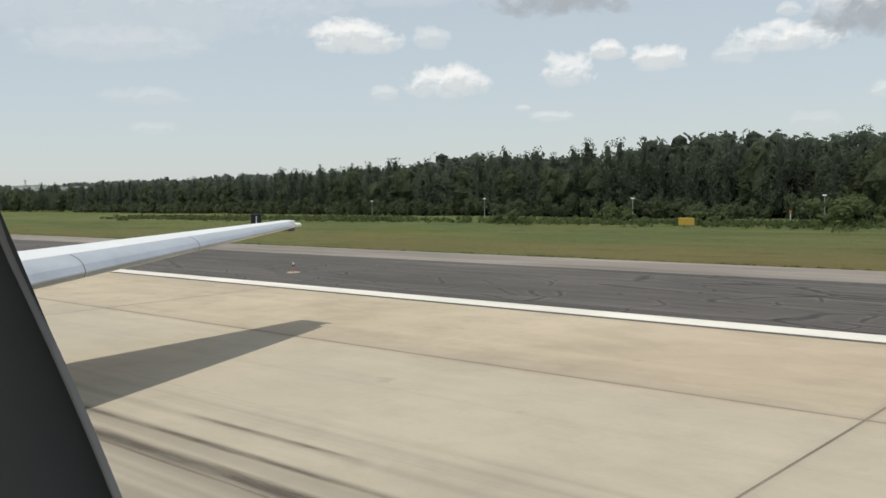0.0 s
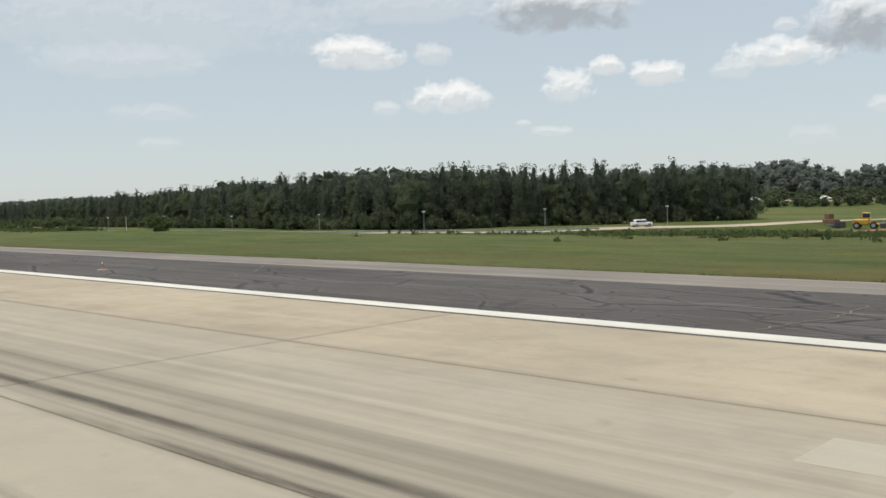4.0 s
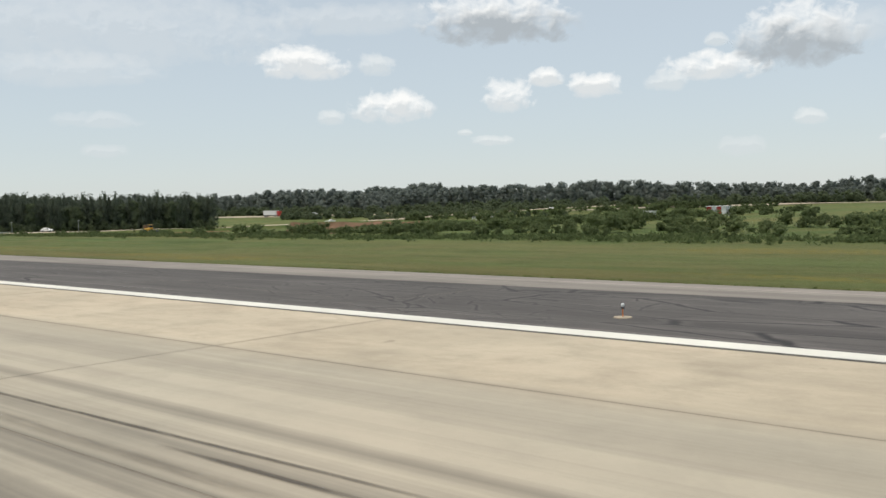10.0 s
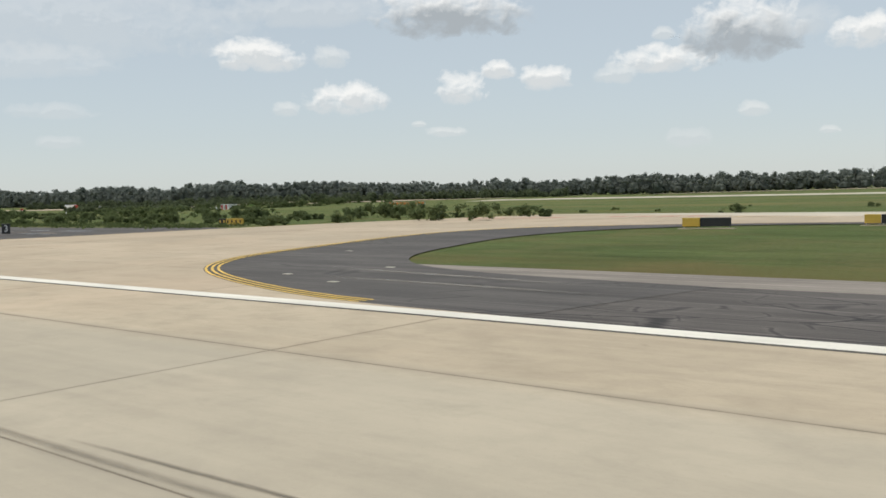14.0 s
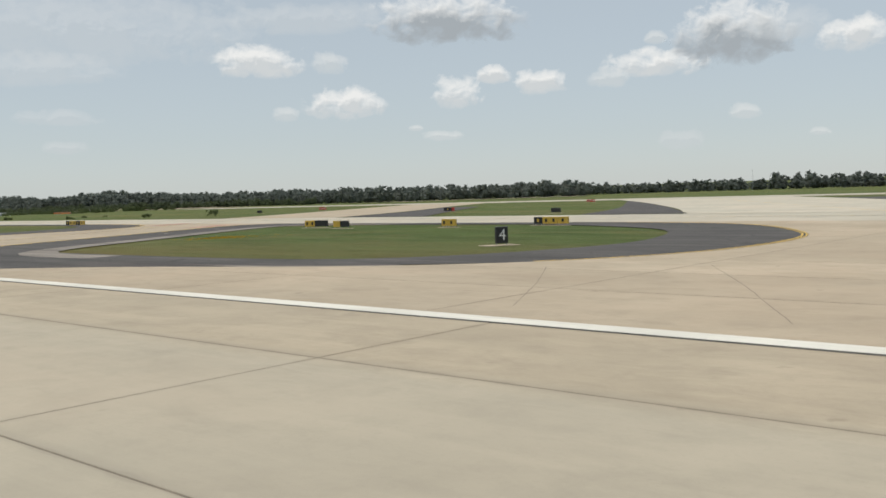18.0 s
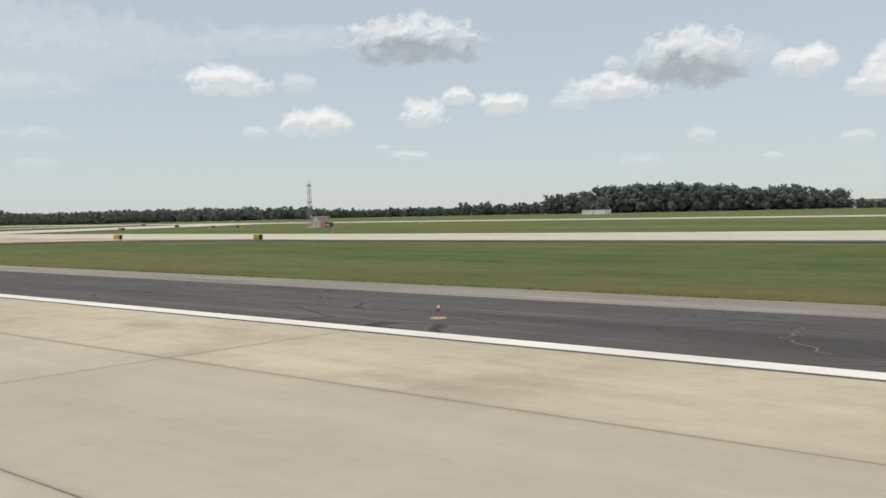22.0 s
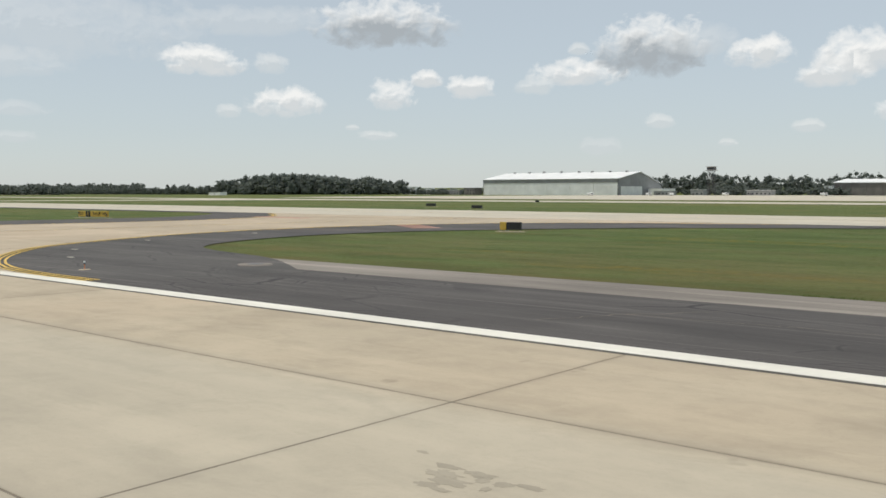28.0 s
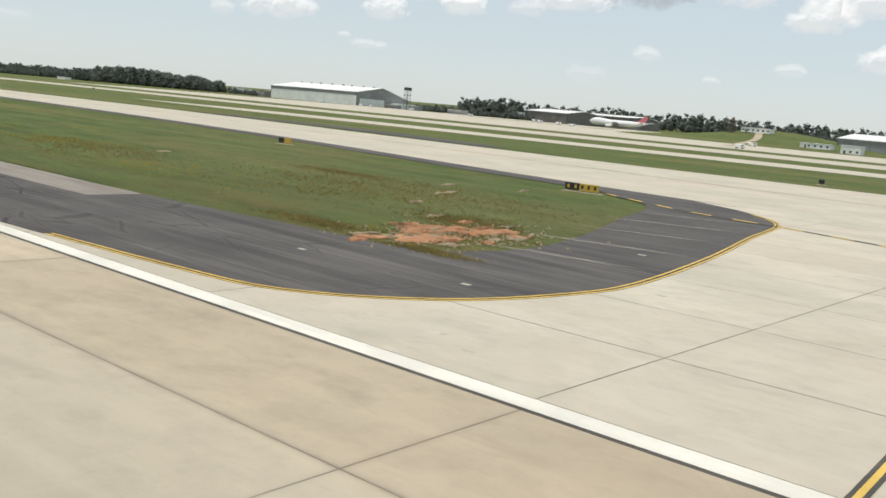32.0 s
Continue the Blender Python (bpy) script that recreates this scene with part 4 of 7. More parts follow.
SCUFFS = [(250, 7.75, 272, 7.85, 0.2, 2), (257, 8.4, 270, 8.5, 0.1, 1), (262, 9.3, 266.5, 9.25, 0.09, 1), (318, 8.55, 334, 8.75, 0.16, 1), (326, 8.65, 331, 8.72, 0.1, 2), (322, 7.9, 342, 7.8, 0.2, 1),
          (470, 9.4, 492, 10.35, 0.13, 1), (474, 9.0, 489.5, 9.75, 0.14, 2), (468, 8.6, 480, 9.15, 0.08, 1), (468, 7.75, 492, 8.3, 0.26, 2), (470, 7.1, 488, 7.5, 0.16, 1), (465, 8.3, 484, 8.5, 0.12, 0),
          (440, 7.6, 458, 7.8, 0.2, 1), (444, 9.0, 447.5, 9.1, 0.09, 2), (433, 8.4, 452, 8.5, 0.14, 0), (510, 7.2, 532, 8.3, 0.22, 1), (514, 6.9, 530, 7.0, 0.14, 2), (520, 8.9, 534, 9.0, 0.12, 0),
          (558, 9.85, 578, 9.2, 0.12, 1), (559, 9.5, 577, 8.95, 0.10, 1), (556, 7.75, 580, 7.5, 0.24, 2), (556, 8.5, 574, 8.4, 0.2, 0), (606, 7.9, 626, 7.2, 0.2, 1), (608, 9.2, 626, 7.9, 0.16, 1), (605, 8.6, 622, 8.2, 0.14, 0),
          (652, 8.75, 676, 9.25, 0.08, 2), (667.5, 8.6, 674.5, 8.7, 0.1, 2), (655, 8.0, 676, 8.05, 0.22, 0), (708, 7.8, 730, 7.8, 0.24, 1), (706, 8.9, 728, 9.1, 0.18, 0), (708, 11.8, 730, 12.6, 0.3, 0), (705, 10.6, 728, 10.8, 0.26, 0),
          (762, 8.3, 784, 9.4, 0.2, 1), (764, 8.2, 784, 7.9, 0.22, 1), (886, 8.15, 896, 8.4, 0.08, 1), (878, 7.8, 894, 7.85, 0.14, 0), (384, 8.4, 408, 8.6, 0.22, 1), (392, 7.7, 416, 7.8, 0.2, 1), (640, 9.6, 660, 9.7, 0.2, 0), (735, 8.1, 752, 8.3, 0.2, 0)]
for i, (x, y, x1, y1, half, dense) in enumerate(SCUFFS):
    scuff(x, y, x1, y1, half, dense, 0.0068 + 0.0001 * i)


# clay dust and pale wear drawn across the fillets, links and shoulders
DUST = random.Random(64)
for i, (x, y, x1, y1, half) in enumerate(((1258, 36, 1272, 46, 1.6), (1262, 30, 1284, 36, 1.0), (1256, 52, 1266, 64, 2.0), (1246, 62, 1262, 84, 3.0), (1226, 88, 1262, 95, 2.6), (1812, 60, 1826, 74, 2.0), (1040, 88, 1060, 93, 1.6), (850, 84, 880, 94, 2.0), (1776, 96, 1800, 108, 2.6))):
    scuff(x, y, x1, y1, half, 3, 0.004 + 0.0001 * i, "dust_drift", "reddish clay dust blown over the pavement")
WORN = [(2214, 45, 2224, 47, 0.5), (2212, 52, 2223, 55, 0.6), (2210, 60, 2221, 64, 0.5), (2208, 68, 2219, 73, 0.7), (2206, 76, 2216, 80, 0.6), (1064, 44, 1056, 60, 0.4), (1070, 40, 1050, 74, 0.35), (1076, 38, 1060, 66, 0.3), (868, 30, 884, 29, 0.3), (864, 34, 882, 31.5, 0.3)]
for k in range(60):
    x = DUST.uniform(320, 2150)
    if all(not (a - 8 < x < b + 8) for a, b in ((706, 915), (975, 1315), (1738, 1880))):
        y = DUST.uniform(24, 31.5)
        WORN.append((x, y, x + DUST.uniform(8, 26), y + DUST.uniform(-0.15, 0.15), DUST.uniform(0.04, 0.14)))
for i, (x, y, x1, y1, half) in enumerate(WORN):
    scuff(x, y, x1, y1, half, 4, -0.0065 + 0.00002 * i if y < 32 and x1 > x and half < 0.2 else 0.0032 + 0.00005 * i, "worn_streak", "pale worn streak along the asphalt")


# ---- oil stains ----
M_OIL = concrete("oil_stained_concrete", (0.33, 0.292, 0.228), (0.40, 0.355, 0.28), False)
OIL = random.Random(19)
for cx, cy, n in ((1884.8, 11.8, 16), (1040, 19.8, 9), (1204, 12.2, 9), (700, 16.8, 6), (2239, 14.8, 8)):
    for i in range(n):
        x, y = cx + OIL.gauss(0, 0.55), cy + OIL.gauss(0, 0.3)
        sheet("oil_stain", ragged(x, y, OIL.uniform(0.06, 0.3), OIL.uniform(0.05, 0.16), 4, 60.0 + i + cx, n=20, rough=0.5), 0.0012 + 0.0002 * i, M_OIL, "dark irregular oil stain on concrete", category="stain")

# ---- signs and lights along the runway ----
def text_bm(body, size, depth=0.01):
    """Letters as a mesh, upright in the x-z plane, centred, facing -y."""
    cu = bpy.data.curves.new("letters", "FONT")
    cu.body, cu.size, cu.extrude = body, size, depth
    cu.align_x, cu.align_y = "CENTER", "CENTER"
    ob = bpy.data.objects.new("letters", cu)
    scene.collection.objects.link(ob)
    dg = bpy.context.evaluated_depsgraph_get()
    me = bpy.data.meshes.new_from_object(ob.evaluated_get(dg))
    bm = bmesh.new()
    bm.from_mesh(me)
    bpy.data.objects.remove(ob)
    bpy.data.curves.remove(cu)
    bpy.data.meshes.remove(me)
    bmesh.ops.rotate(bm, verts=bm.verts, cent=(0, 0, 0), matrix=Matrix.Rotation(radians(90), 3, "X"))
    return bm


def moved(bm, x, y, z):
    bmesh.ops.translate(bm, verts=bm.verts, vec=(x, y, z))
    return bm


def distance_sign(digit, x, y=54.2):
    t = thing("distance_sign", x, y, gz(x, y), "black distance sign with white numeral on a concrete pad", "sign", "distance signs along the runway", turn=64)
    part("pad", boxes((-1.5, 1.1, -0.8, 0.8, -0.1, 0.05)), M_CONC2, t, "pale concrete pad")
    part("panel", boxes((-0.47, 0.47, -0.16, 0.16, 0.17, 1.34), bevel=0.03), M_SIGNBLACK, t)
    part("visor", boxes((-0.5, 0.5, -0.19, 0.19, 1.335, 1.37), bevel=0.01), M_DARKSTEEL, t)
    for u in (-0.4, 0.4):
        part("leg", rods([((u, 0, 0.03), (u, 0, 0.22), 0.045)]), M_STEEL, t, "short steel leg")
    part("numeral", moved(text_bm(digit, 1.12), 0, -0.17, 0.76), M_SIGNWHITE, t, "white numeral")


for d, x, y in (("1", 204.5, 52.5), ("2", 493.7, 53.6), ("3", 787.6, 53.4), ("4", 1106.9, 54.7), ("6", 1727.0, 54.2), ("7", 2032.3, 53.6)):
    distance_sign(d, x, y)


def guidance_sign(x, y, panels, turn=8, height=1.0):
    """Boxy sign: panels are (width, 'y' yellow, 'k' black or 'r' red, text or bar count)."""
    t = thing("guidance_sign", x, y, gz(x, y), "low boxed taxiway sign with yellow and black panels", "sign", "taxiway signs", turn=turn)
    if turn == 10:
        panels = [(w * 0.84, kind, body) for w, kind, body in panels]
        height = 0.78
    total = sum(p[0] for p in panels)
    part("pad", boxes((-total / 2 - 0.3, total / 2 + 0.3, -0.5, 0.5, -0.1, 0.06)), M_CONC2, t, "concrete pad")
    cx = -total / 2
    for w, kind, body in panels:
        face = {"y": M_SIGNYELLOW, "k": M_SIGNBLACK, "r": M_SIGNRED}[kind]
        ink = {"y": M_SIGNBLACK, "k": M_SIGNYELLOW, "r": M_SIGNWHITE}[kind]
        p = part("panel", boxes((cx + 0.02, cx + w - 0.02, -0.16, 0.16, 0.22, 0.22 + height), bevel=0.02), face, t)
        if isinstance(body, str) and body:
            part("lettering", moved(text_bm(body, 0.85 * height), cx + w / 2, -0.165, 0.22 + height / 2), ink, p)
        elif body:
            for k in range(body):
                u = cx + w * (k + 0.5) / body
                part("lettering_bar", boxes((u - 0.13, u + 0.13, -0.172, -0.15, 0.42, 0.02 + height)), ink, p)
        for s in (0.15, w - 0.15):
            part("leg", rods([((cx + s, 0, 0.0), (cx + s, 0, 0.26), 0.04)]), M_STEEL, t)
        cx += w
    return t


def arrow(bm, x, z, ang, s=0.34):
    c, n = math.cos(ang), math.sin(ang)
    for a, b, w in (((-1, 0), (1, 0), 0.1), ((1, 0), (0.3, 0.62), 0.1), ((1, 0), (0.3, -0.62), 0.1)):
        p = [Vector((x + s * (u * c - v * n), -0.172, z + s * (u * n + v * c))) for u, v in (a, b)]
        rod(bm, p[0], p[1], w * 0.5, seg=4)
    return bm


g5 = guidance_sign(1759.5, 76.5, [(1.6, "y", "N"), (1.0, "k", "5"), (2.1, "y", "N6"), (1.5, "y", "N")], turn=14, height=0.85)
part("arrow", arrow(bmesh.new(), -2.75, 0.65, radians(135)), M_SIGNBLACK, g5)
part("arrow", arrow(bmesh.new(), 1.35, 0.65, radians(45)), M_SIGNBLACK, g5)
part("arrow", arrow(bmesh.new(), 2.8, 0.65, radians(-45)), M_SIGNBLACK, g5)
SIGNS_A = [
    (796, 80.5, [(1.6, "k", 2), (3.6, "y", 4)]), (865.5, 79, [(1.9, "y", 0), (3.2, "k", 0)]), (878.5, 86.5, [(1.6, "y", 0), (1.4, "k", 0), (1.2, "y", 0)]),
]
SIGNS_B = [
    (975.6, 91, [(1.2, "k", 1), (2.4, "y", 2), (1.4, "k", 1), (1.4, "y", 1)]), (893, 78.6, [(2.6, "k", 0)]),
]
SIGNS_C = [
    (1055.5, 82.5, [(2.0, "y", 2), (2.4, "k", 0)]), (1062.2, 80.7, [(1.3, "y", 0), (1.5, "k", 0)]), (1077.4, 83.7, [(0.9, "y", 1), (1.4, "y", 1)]),
]
SIGNS_D = [
    (1088.2, 89, [(1.3, "k", 1), (2.2, "y", 2), (1.6, "y", 1)]), (1188.4, 87.7, [(2.2, "y", 2), (2.0, "k", 0)]), (1183.8, 93, [(1.5, "y", 0), (1.2, "k", 1), (3.4, "y", 4)]),
]
SIGNS_E = [
    (1272.4, 91, [(1.8, "y", 0), (0.6, "k", 0)]), (1308, 94, [(1.4, "y", 0), (0.6, "k", 0)]), (1838, 77.5, [(0.9, "y", 0), (1.9, "k", 0)]),
]
SIGNS_F = [
    (1893, 88, [(0.9, "k", 0), (1.3, "y", 0)]), (2194, 88, [(2.0, "k", 2), (2.6, "y", 3)]), (2134.5, 96, [(1.3, "k", 0), (1.6, "y", 0)]),
]
SIGNS_G = [
    (922, 178, [(2.2, "k", 0)]), (905, 219, [(3.4, "r", 3)]), (1007, 167, [(2.6, "k", 1), (0.8, "r", 0)]), (1053.6, 142, [(2.2, "k", 0)]), (974, 284, [(3.6, "r", 3)]),
]
SIGNS_H = [
    (1141.8, 170, [(2.4, "r", 2), (1.2, "k", 0)]), (1147.8, 202, [(2.0, "y", 0), (1.0, "k", 0)]), (1168.8, 198, [(1.0, "k", 0), (1.2, "y", 0)]), (1091, 226, [(3.0, "k", 0)]),
]
SIGNS_I = [
    (1725.3, 196, [(3.6, "k", 0)]), (1757, 176, [(3.4, "k", 0)]), (2191.6, 172, [(1.2, "k", 0)]), (1682, 312, [(2.0, "k", 0)]),
]
for x, y, panels in SIGNS_A + SIGNS_B + SIGNS_C + SIGNS_D + SIGNS_E + SIGNS_F + SIGNS_G + SIGNS_H + SIGNS_I:
    guidance_sign(x, y, panels, turn=10)


def edge_light():
    t = thing("edge_light", 0, 0, 0, "small elevated runway edge light on a pale pad", "light", "runway edge lights")
    bm = bmesh.new()
    bmesh.ops.create_cone(bm, cap_ends=True, segments=14, radius1=0.30, radius2=0.28, depth=0.04, matrix=Matrix.Translation((0, 0, 0.0)))
    part("pad", bm, M_CONC2, t, "round pale concrete pad")
    part("stem", rods([((0, 0, 0), (0, 0, 0.3), 0.018)], 8), M_ORANGE, t)
    part("collar", rods([((0, 0, 0.28), (0, 0, 0.33), 0.07)], 10), M_DARKSTEEL, t)
    bm = bmesh.new()
    bmesh.ops.create_uvsphere(bm, u_segments=10, v_segments=6, radius=0.055, matrix=Matrix.LocRotScale((0, 0, 0.38), None, (1, 1, 1.2)))
    part("lens", bm, M_SIGNWHITE, t, "frosted glass lens", smooth=True)
    return t


lamp0 = edge_light()
LIGHT_X = [182, 243.7, 301.4, 358.5, 417.8, 479.1, 538.5, 597.8, 665.6, 698.7 + 33, 768.3, 1201.2, 1344.7, 1402.3, 1461, 1520, 1579, 1637, 1695, 1753.4, 1848.9, 1910, 1972, 2034.5, 2136.2, 2185]
lamp0.location = (K * LIGHT_X[0], K * 26, K * -0.02)
for x in LIGHT_X[1:]:
    copy_thing(lamp0, pose(K * x, K * (28 if x == 1201.2 else 26), K * -0.02))

# flush fittings let into the asphalt, and a round inspection cover
fit = single("flush_light", boxes((-0.24, 0.24, -0.14, 0.14, -0.03, 0.012), bevel=0.008), M_OLDWHITE, "flat pale fitting let into the asphalt", "light", "flush fittings")
FIT = [(866, 30), (871, 28.2), (868, 35), (856, 44), (1068, 34), (1046, 66), (1040, 78), (1266, 33), (1259, 46), (1272, 40), (1833, 34), (1826, 44), (1840, 30), (1822, 58), (2222, 34), (2228, 41), (2212, 33), (2221, 52), (435.4, 26.5), (437.2, 25.5), (1757, 28), (520, 35.5), (800, 31), (803, 42)]
fit.location = (K * FIT[0][0], K * FIT[0][1], 0)
for x, y in FIT[1:]:
    copy_thing(fit, pose(K * x, K * y, 0))
bm = bmesh.new()
bmesh.ops.create_cone(bm, cap_ends=True, segments=28, radius1=0.95, radius2=0.9, depth=0.05)
cover = thing("inspection_cover", 1852.8, 33.6, 0.0, "round inspection cover set in a concrete ring", "manhole")
part("ring", bm, M_ASPH2, cover, "pale concrete ring")
bm = bmesh.new()
bmesh.ops.create_cone(bm, cap_ends=True, segments=24, radius1=0.45, radius2=0.43, depth=0.07)
part("lid", bm, M_DARKSTEEL, cover, "dark iron lid")
sheet("repair_patch", [(1040.5, 8.2), (1041.3, 8.24), (1041.25, 8.6), (1040.55, 8.56)], 0.003, M_PATCH, "small brown repair patch in the concrete")


# ---- trees ----
RNG = np.random.default_rng(7)


def clump_cloud(centres, radii, count, size, squash=0.8):
    """Leaf sprays: small bent two-triangle pieces on and inside several lobes."""
    verts, faces = [], []
    w = np.array([r ** 2 for r in radii])
    pick = RNG.choice(len(radii), count, p=w / w.sum())
    d = RNG.normal(size=(count, 3))
    d /= np.linalg.norm(d, axis=1)[:, None]
    rad = RNG.uniform(0.72, 1.08, count)
    c = np.array(centres)[pick] + d * (np.array(radii)[pick] * rad)[:, None] * (1, 1, squash)
    for k in range(count):
        a = RNG.normal(size=3)
        a -= d[k] * a.dot(d[k]) * 0.5
        a /= np.linalg.norm(a)
        b = np.cross(a, d[k] + RNG.normal(size=3) * 0.5)
        b /= np.linalg.norm(b) + 1e-6
        s = size * RNG.uniform(0.6, 1.3)
        i = len(verts)
        verts += [c[k] - a * s, c[k] + b * s * 0.7 + d[k] * s * 0.2, c[k] + a * s, c[k] - b * s * 0.7 - d[k] * s * 0.15]
        faces += [(i, i + 1, i + 2), (i, i + 2, i + 3)]
    return verts, faces


def core(bm_list, centre, r, squash=0.8, sub=2):
    bm = bmesh.new()
    bmesh.ops.create_icosphere(bm, subdivisions=sub, radius=1.0)
    i = len(bm_list[0])
    for v in bm.verts:
        f = 0.78 + 0.3 * noise.noise(v.co * 2.3 + Vector(centre))
        bm_list[0].append((centre[0] + v.co.x * r * f, centre[1] + v.co.y * r * f, centre[2] + v.co.z * r * f * squash))
    bm_list[1].extend([tuple(i + v.index for v in f.verts) for f in bm.faces])
    bm.free()


def column(bm_list, rings, seed, seg=8):
    """Uneven inner mass of a crown: rings of (height, radius)."""
    rr = random.Random(seed)
    last = None
    for z, r in rings:
        i = len(bm_list[0])
        for k in range(seg):
            a = (k + rr.uniform(-0.3, 0.3)) * math.tau / seg
            q = r * rr.uniform(0.45, 1.25)
            bm_list[0].append((q * math.cos(a), q * math.sin(a), z + rr.uniform(-0.3, 0.3)))
        if last is not None:
            bm_list[1].extend([(last + k, last + (k + 1) % seg, i + (k + 1) % seg, i + k) for k in range(seg)])
        last = i


def leaf_mesh(name, material, verts, faces):
    me = bpy.data.meshes.new(name)
    me.from_pydata([(K * v[0], K * v[1], K * v[2]) for v in verts], [], faces)
    me.materials.append(material)
    return me


def crown_mesh(name, material, centres, radii, count, size, squash=0.8):
    verts, faces = clump_cloud(centres, radii, count, size, squash)
    acc = (list(verts), list(faces))
    for c, r in zip(centres, radii):
        core(acc, c, r * 0.8, squash, 1)
    return leaf_mesh(name, material, acc[0], acc[1])


def limbs(h, lobes, base_r):
    items = [((0, 0, 0), (0.15, 0.1, h * 0.55), base_r, base_r * 0.6), ((0.15, 0.1, h * 0.55), (0.0, 0.2, h * 0.85), base_r * 0.6, base_r * 0.25)]
    for c in lobes:
        items.append(((0.12, 0.1, max(h * 0.25, c[2] - 2.5)), (c[0] * 0.8, c[1] * 0.8, c[2]), base_r * 0.35, base_r * 0.12))
    return rods(items, 6)


def broad_tree(h, spread, seed, label):
    """Round, uneven crown: boughs of several leaf clumps each."""
    rr = random.Random(seed)
    lobes, radii = [], []
    for k in range(13):
        a, f = k * 2.4 + rr.uniform(-0.5, 0.5), 0.16 + 0.74 * (k + rr.random()) / 13
        q = spread * 0.70 * math.sqrt(max(0.05, 1 - ((f - 0.45) / 0.58) ** 2)) * rr.uniform(0.7, 1.1)
        bx, by, bz = q * math.cos(a), q * math.sin(a), h * f
        for j in range(4):
            g = spread * 0.24
            lobes.append((bx + rr.gauss(0, g), by + rr.gauss(0, g), bz + rr.gauss(0, g * 0.7)))
            radii.append(spread * rr.uniform(0.12, 0.23))
    for j in range(5):
        lobes.append((rr.gauss(0, spread * 0.22), rr.gauss(0, spread * 0.22), h * rr.uniform(0.84, 0.96)))
        radii.append(spread * rr.uniform(0.13, 0.2))
    t = thing("tree", 0, 0, 0, label, "tree", "woodland edge trees")
    part("trunk", limbs(h, lobes[:20:4], h * 0.018), M_BARK, t)
    acc = [list(v) for v in clump_cloud(lobes, radii, 1750, 0.25, 0.85)]
    column(acc, [(h * f, spread * 0.62 * math.sqrt(max(0.02, 1 - ((f - 0.45) / 0.5) ** 2))) for f in (0.08, 0.2, 0.35, 0.5, 0.65, 0.78, 0.88, 0.94)], seed)
    new("crown", leaf_mesh("crown", M_LEAF, *acc)).parent = t
    return t


def pine_tree(h, seed, label):
    """Narrow crown of whorled boughs that carry small needle clumps, thinning to a spire."""
    rr = random.Random(seed)
    lobes, radii = [], []
    k = 0
    f = 0.16
    while f < 0.985:
        reach = h * (0.135 * (1 - max(0.0, (f - 0.45) / 0.57) ** 1.9) + 0.022)
        for j in range(5 if f < 0.8 else 3):
            a = k * 2.4 + j * 1.31 + rr.uniform(-0.4, 0.4)
            q = reach * rr.uniform(0.55, 1.12)
            lobes.append((q * math.cos(a), q * math.sin(a), h * f + rr.uniform(-0.35, 0.45)))
            radii.append(max(0.35, min(1.25, reach * rr.uniform(0.28, 0.5))))
        f += rr.uniform(0.035, 0.06)
        k += 1
    for j in range(4):
        lobes.append((rr.gauss(0, 0.5), rr.gauss(0, 0.5), h * rr.uniform(0.95, 1.0)))
        radii.append(rr.uniform(0.45, 0.75))
    t = thing("pine_tree", 0, 0, 0, label, "tree", "woodland edge trees")
    part("trunk", limbs(h, lobes[:20:4], h * 0.014), M_BARK, t)
    acc = [list(v) for v in clump_cloud(lobes, radii, 2000, 0.25, 0.85)]
    column(acc, [(h * g, h * 0.062 * (1 - max(0.0, (g - 0.45) / 0.57) ** 2.2) + 0.15) for g in (0.1, 0.2, 0.3, 0.4, 0.5, 0.6, 0.7, 0.8, 0.88, 0.94)], seed)
    new("crown", leaf_mesh("crown", M_PINE, *acc)).parent = t
    return t


WOODS = "dark %s at the wood's edge"
KINDS = [pine_tree(18.5, 1, WOODS % "tall pine with bare trunk"), pine_tree(17, 2, WOODS % "tall pine with bare trunk"), pine_tree(19.5, 3, WOODS % "tall pine with bare trunk"),
         broad_tree(15, 5.2, 4, WOODS % "leafy round-crowned tree"), broad_tree(13, 4.6, 5, WOODS % "leafy round-crowned tree"), broad_tree(17, 5.6, 6, WOODS % "leafy round-crowned tree")]
USED = set()


def plant(kind, x, y, s, turn):
    ob = KINDS[kind]
    m = pose(K * x, K * y, K * (gz(x, y) - 0.15), 0, 0, turn) @ Matrix.Diagonal((s, s, s * random.uniform(0.95, 1.06), 1))
    if kind not in USED:
        USED.add(kind)
        ob.matrix_basis = m
        return ob
    made = copy_thing(ob, m)
    made.matrix_basis = m
    return made


random.seed(11)


def along_line(pts, gap):
    """Even steps along plan points, with the way across."""
    out, carry = [], 0.0
    for a, b in zip(pts, pts[1:]):
        a, b = Vector(a), Vector(b)
        d = b - a
        u = carry
        while u < d.length:
            p = a + d * (u / d.length)
            out.append((p.x, p.y, -d.y / d.length, d.x / d.length))
            u += gap
        carry = u - d.length
    return out


# front rows of the pine wood beside the road
FRONT = [(-420, 225), (-200, 215), (0, 206), (120, 200), (214, 190), (246, 222), (282, 277)]
for depth, gap in ((0, 3.6), (4.5, 3.7)):
    for x, y, nx, ny in along_line(FRONT, gap):
        off = depth + random.uniform(-2, 2.5)
        if x < -150 and depth:
            continue
        kind = random.choice((0, 1, 2, 0, 1, 2) if depth else (0, 1, 2, 3, 0, 5, 1, 4))
        plant(kind, x + nx * off + random.uniform(-1.5, 1.5), y + ny * off, random.uniform(0.86, 0.97) * (0.78 + 0.27 * smoothstep((x + 120) / 320)), random.uniform(0, 360))


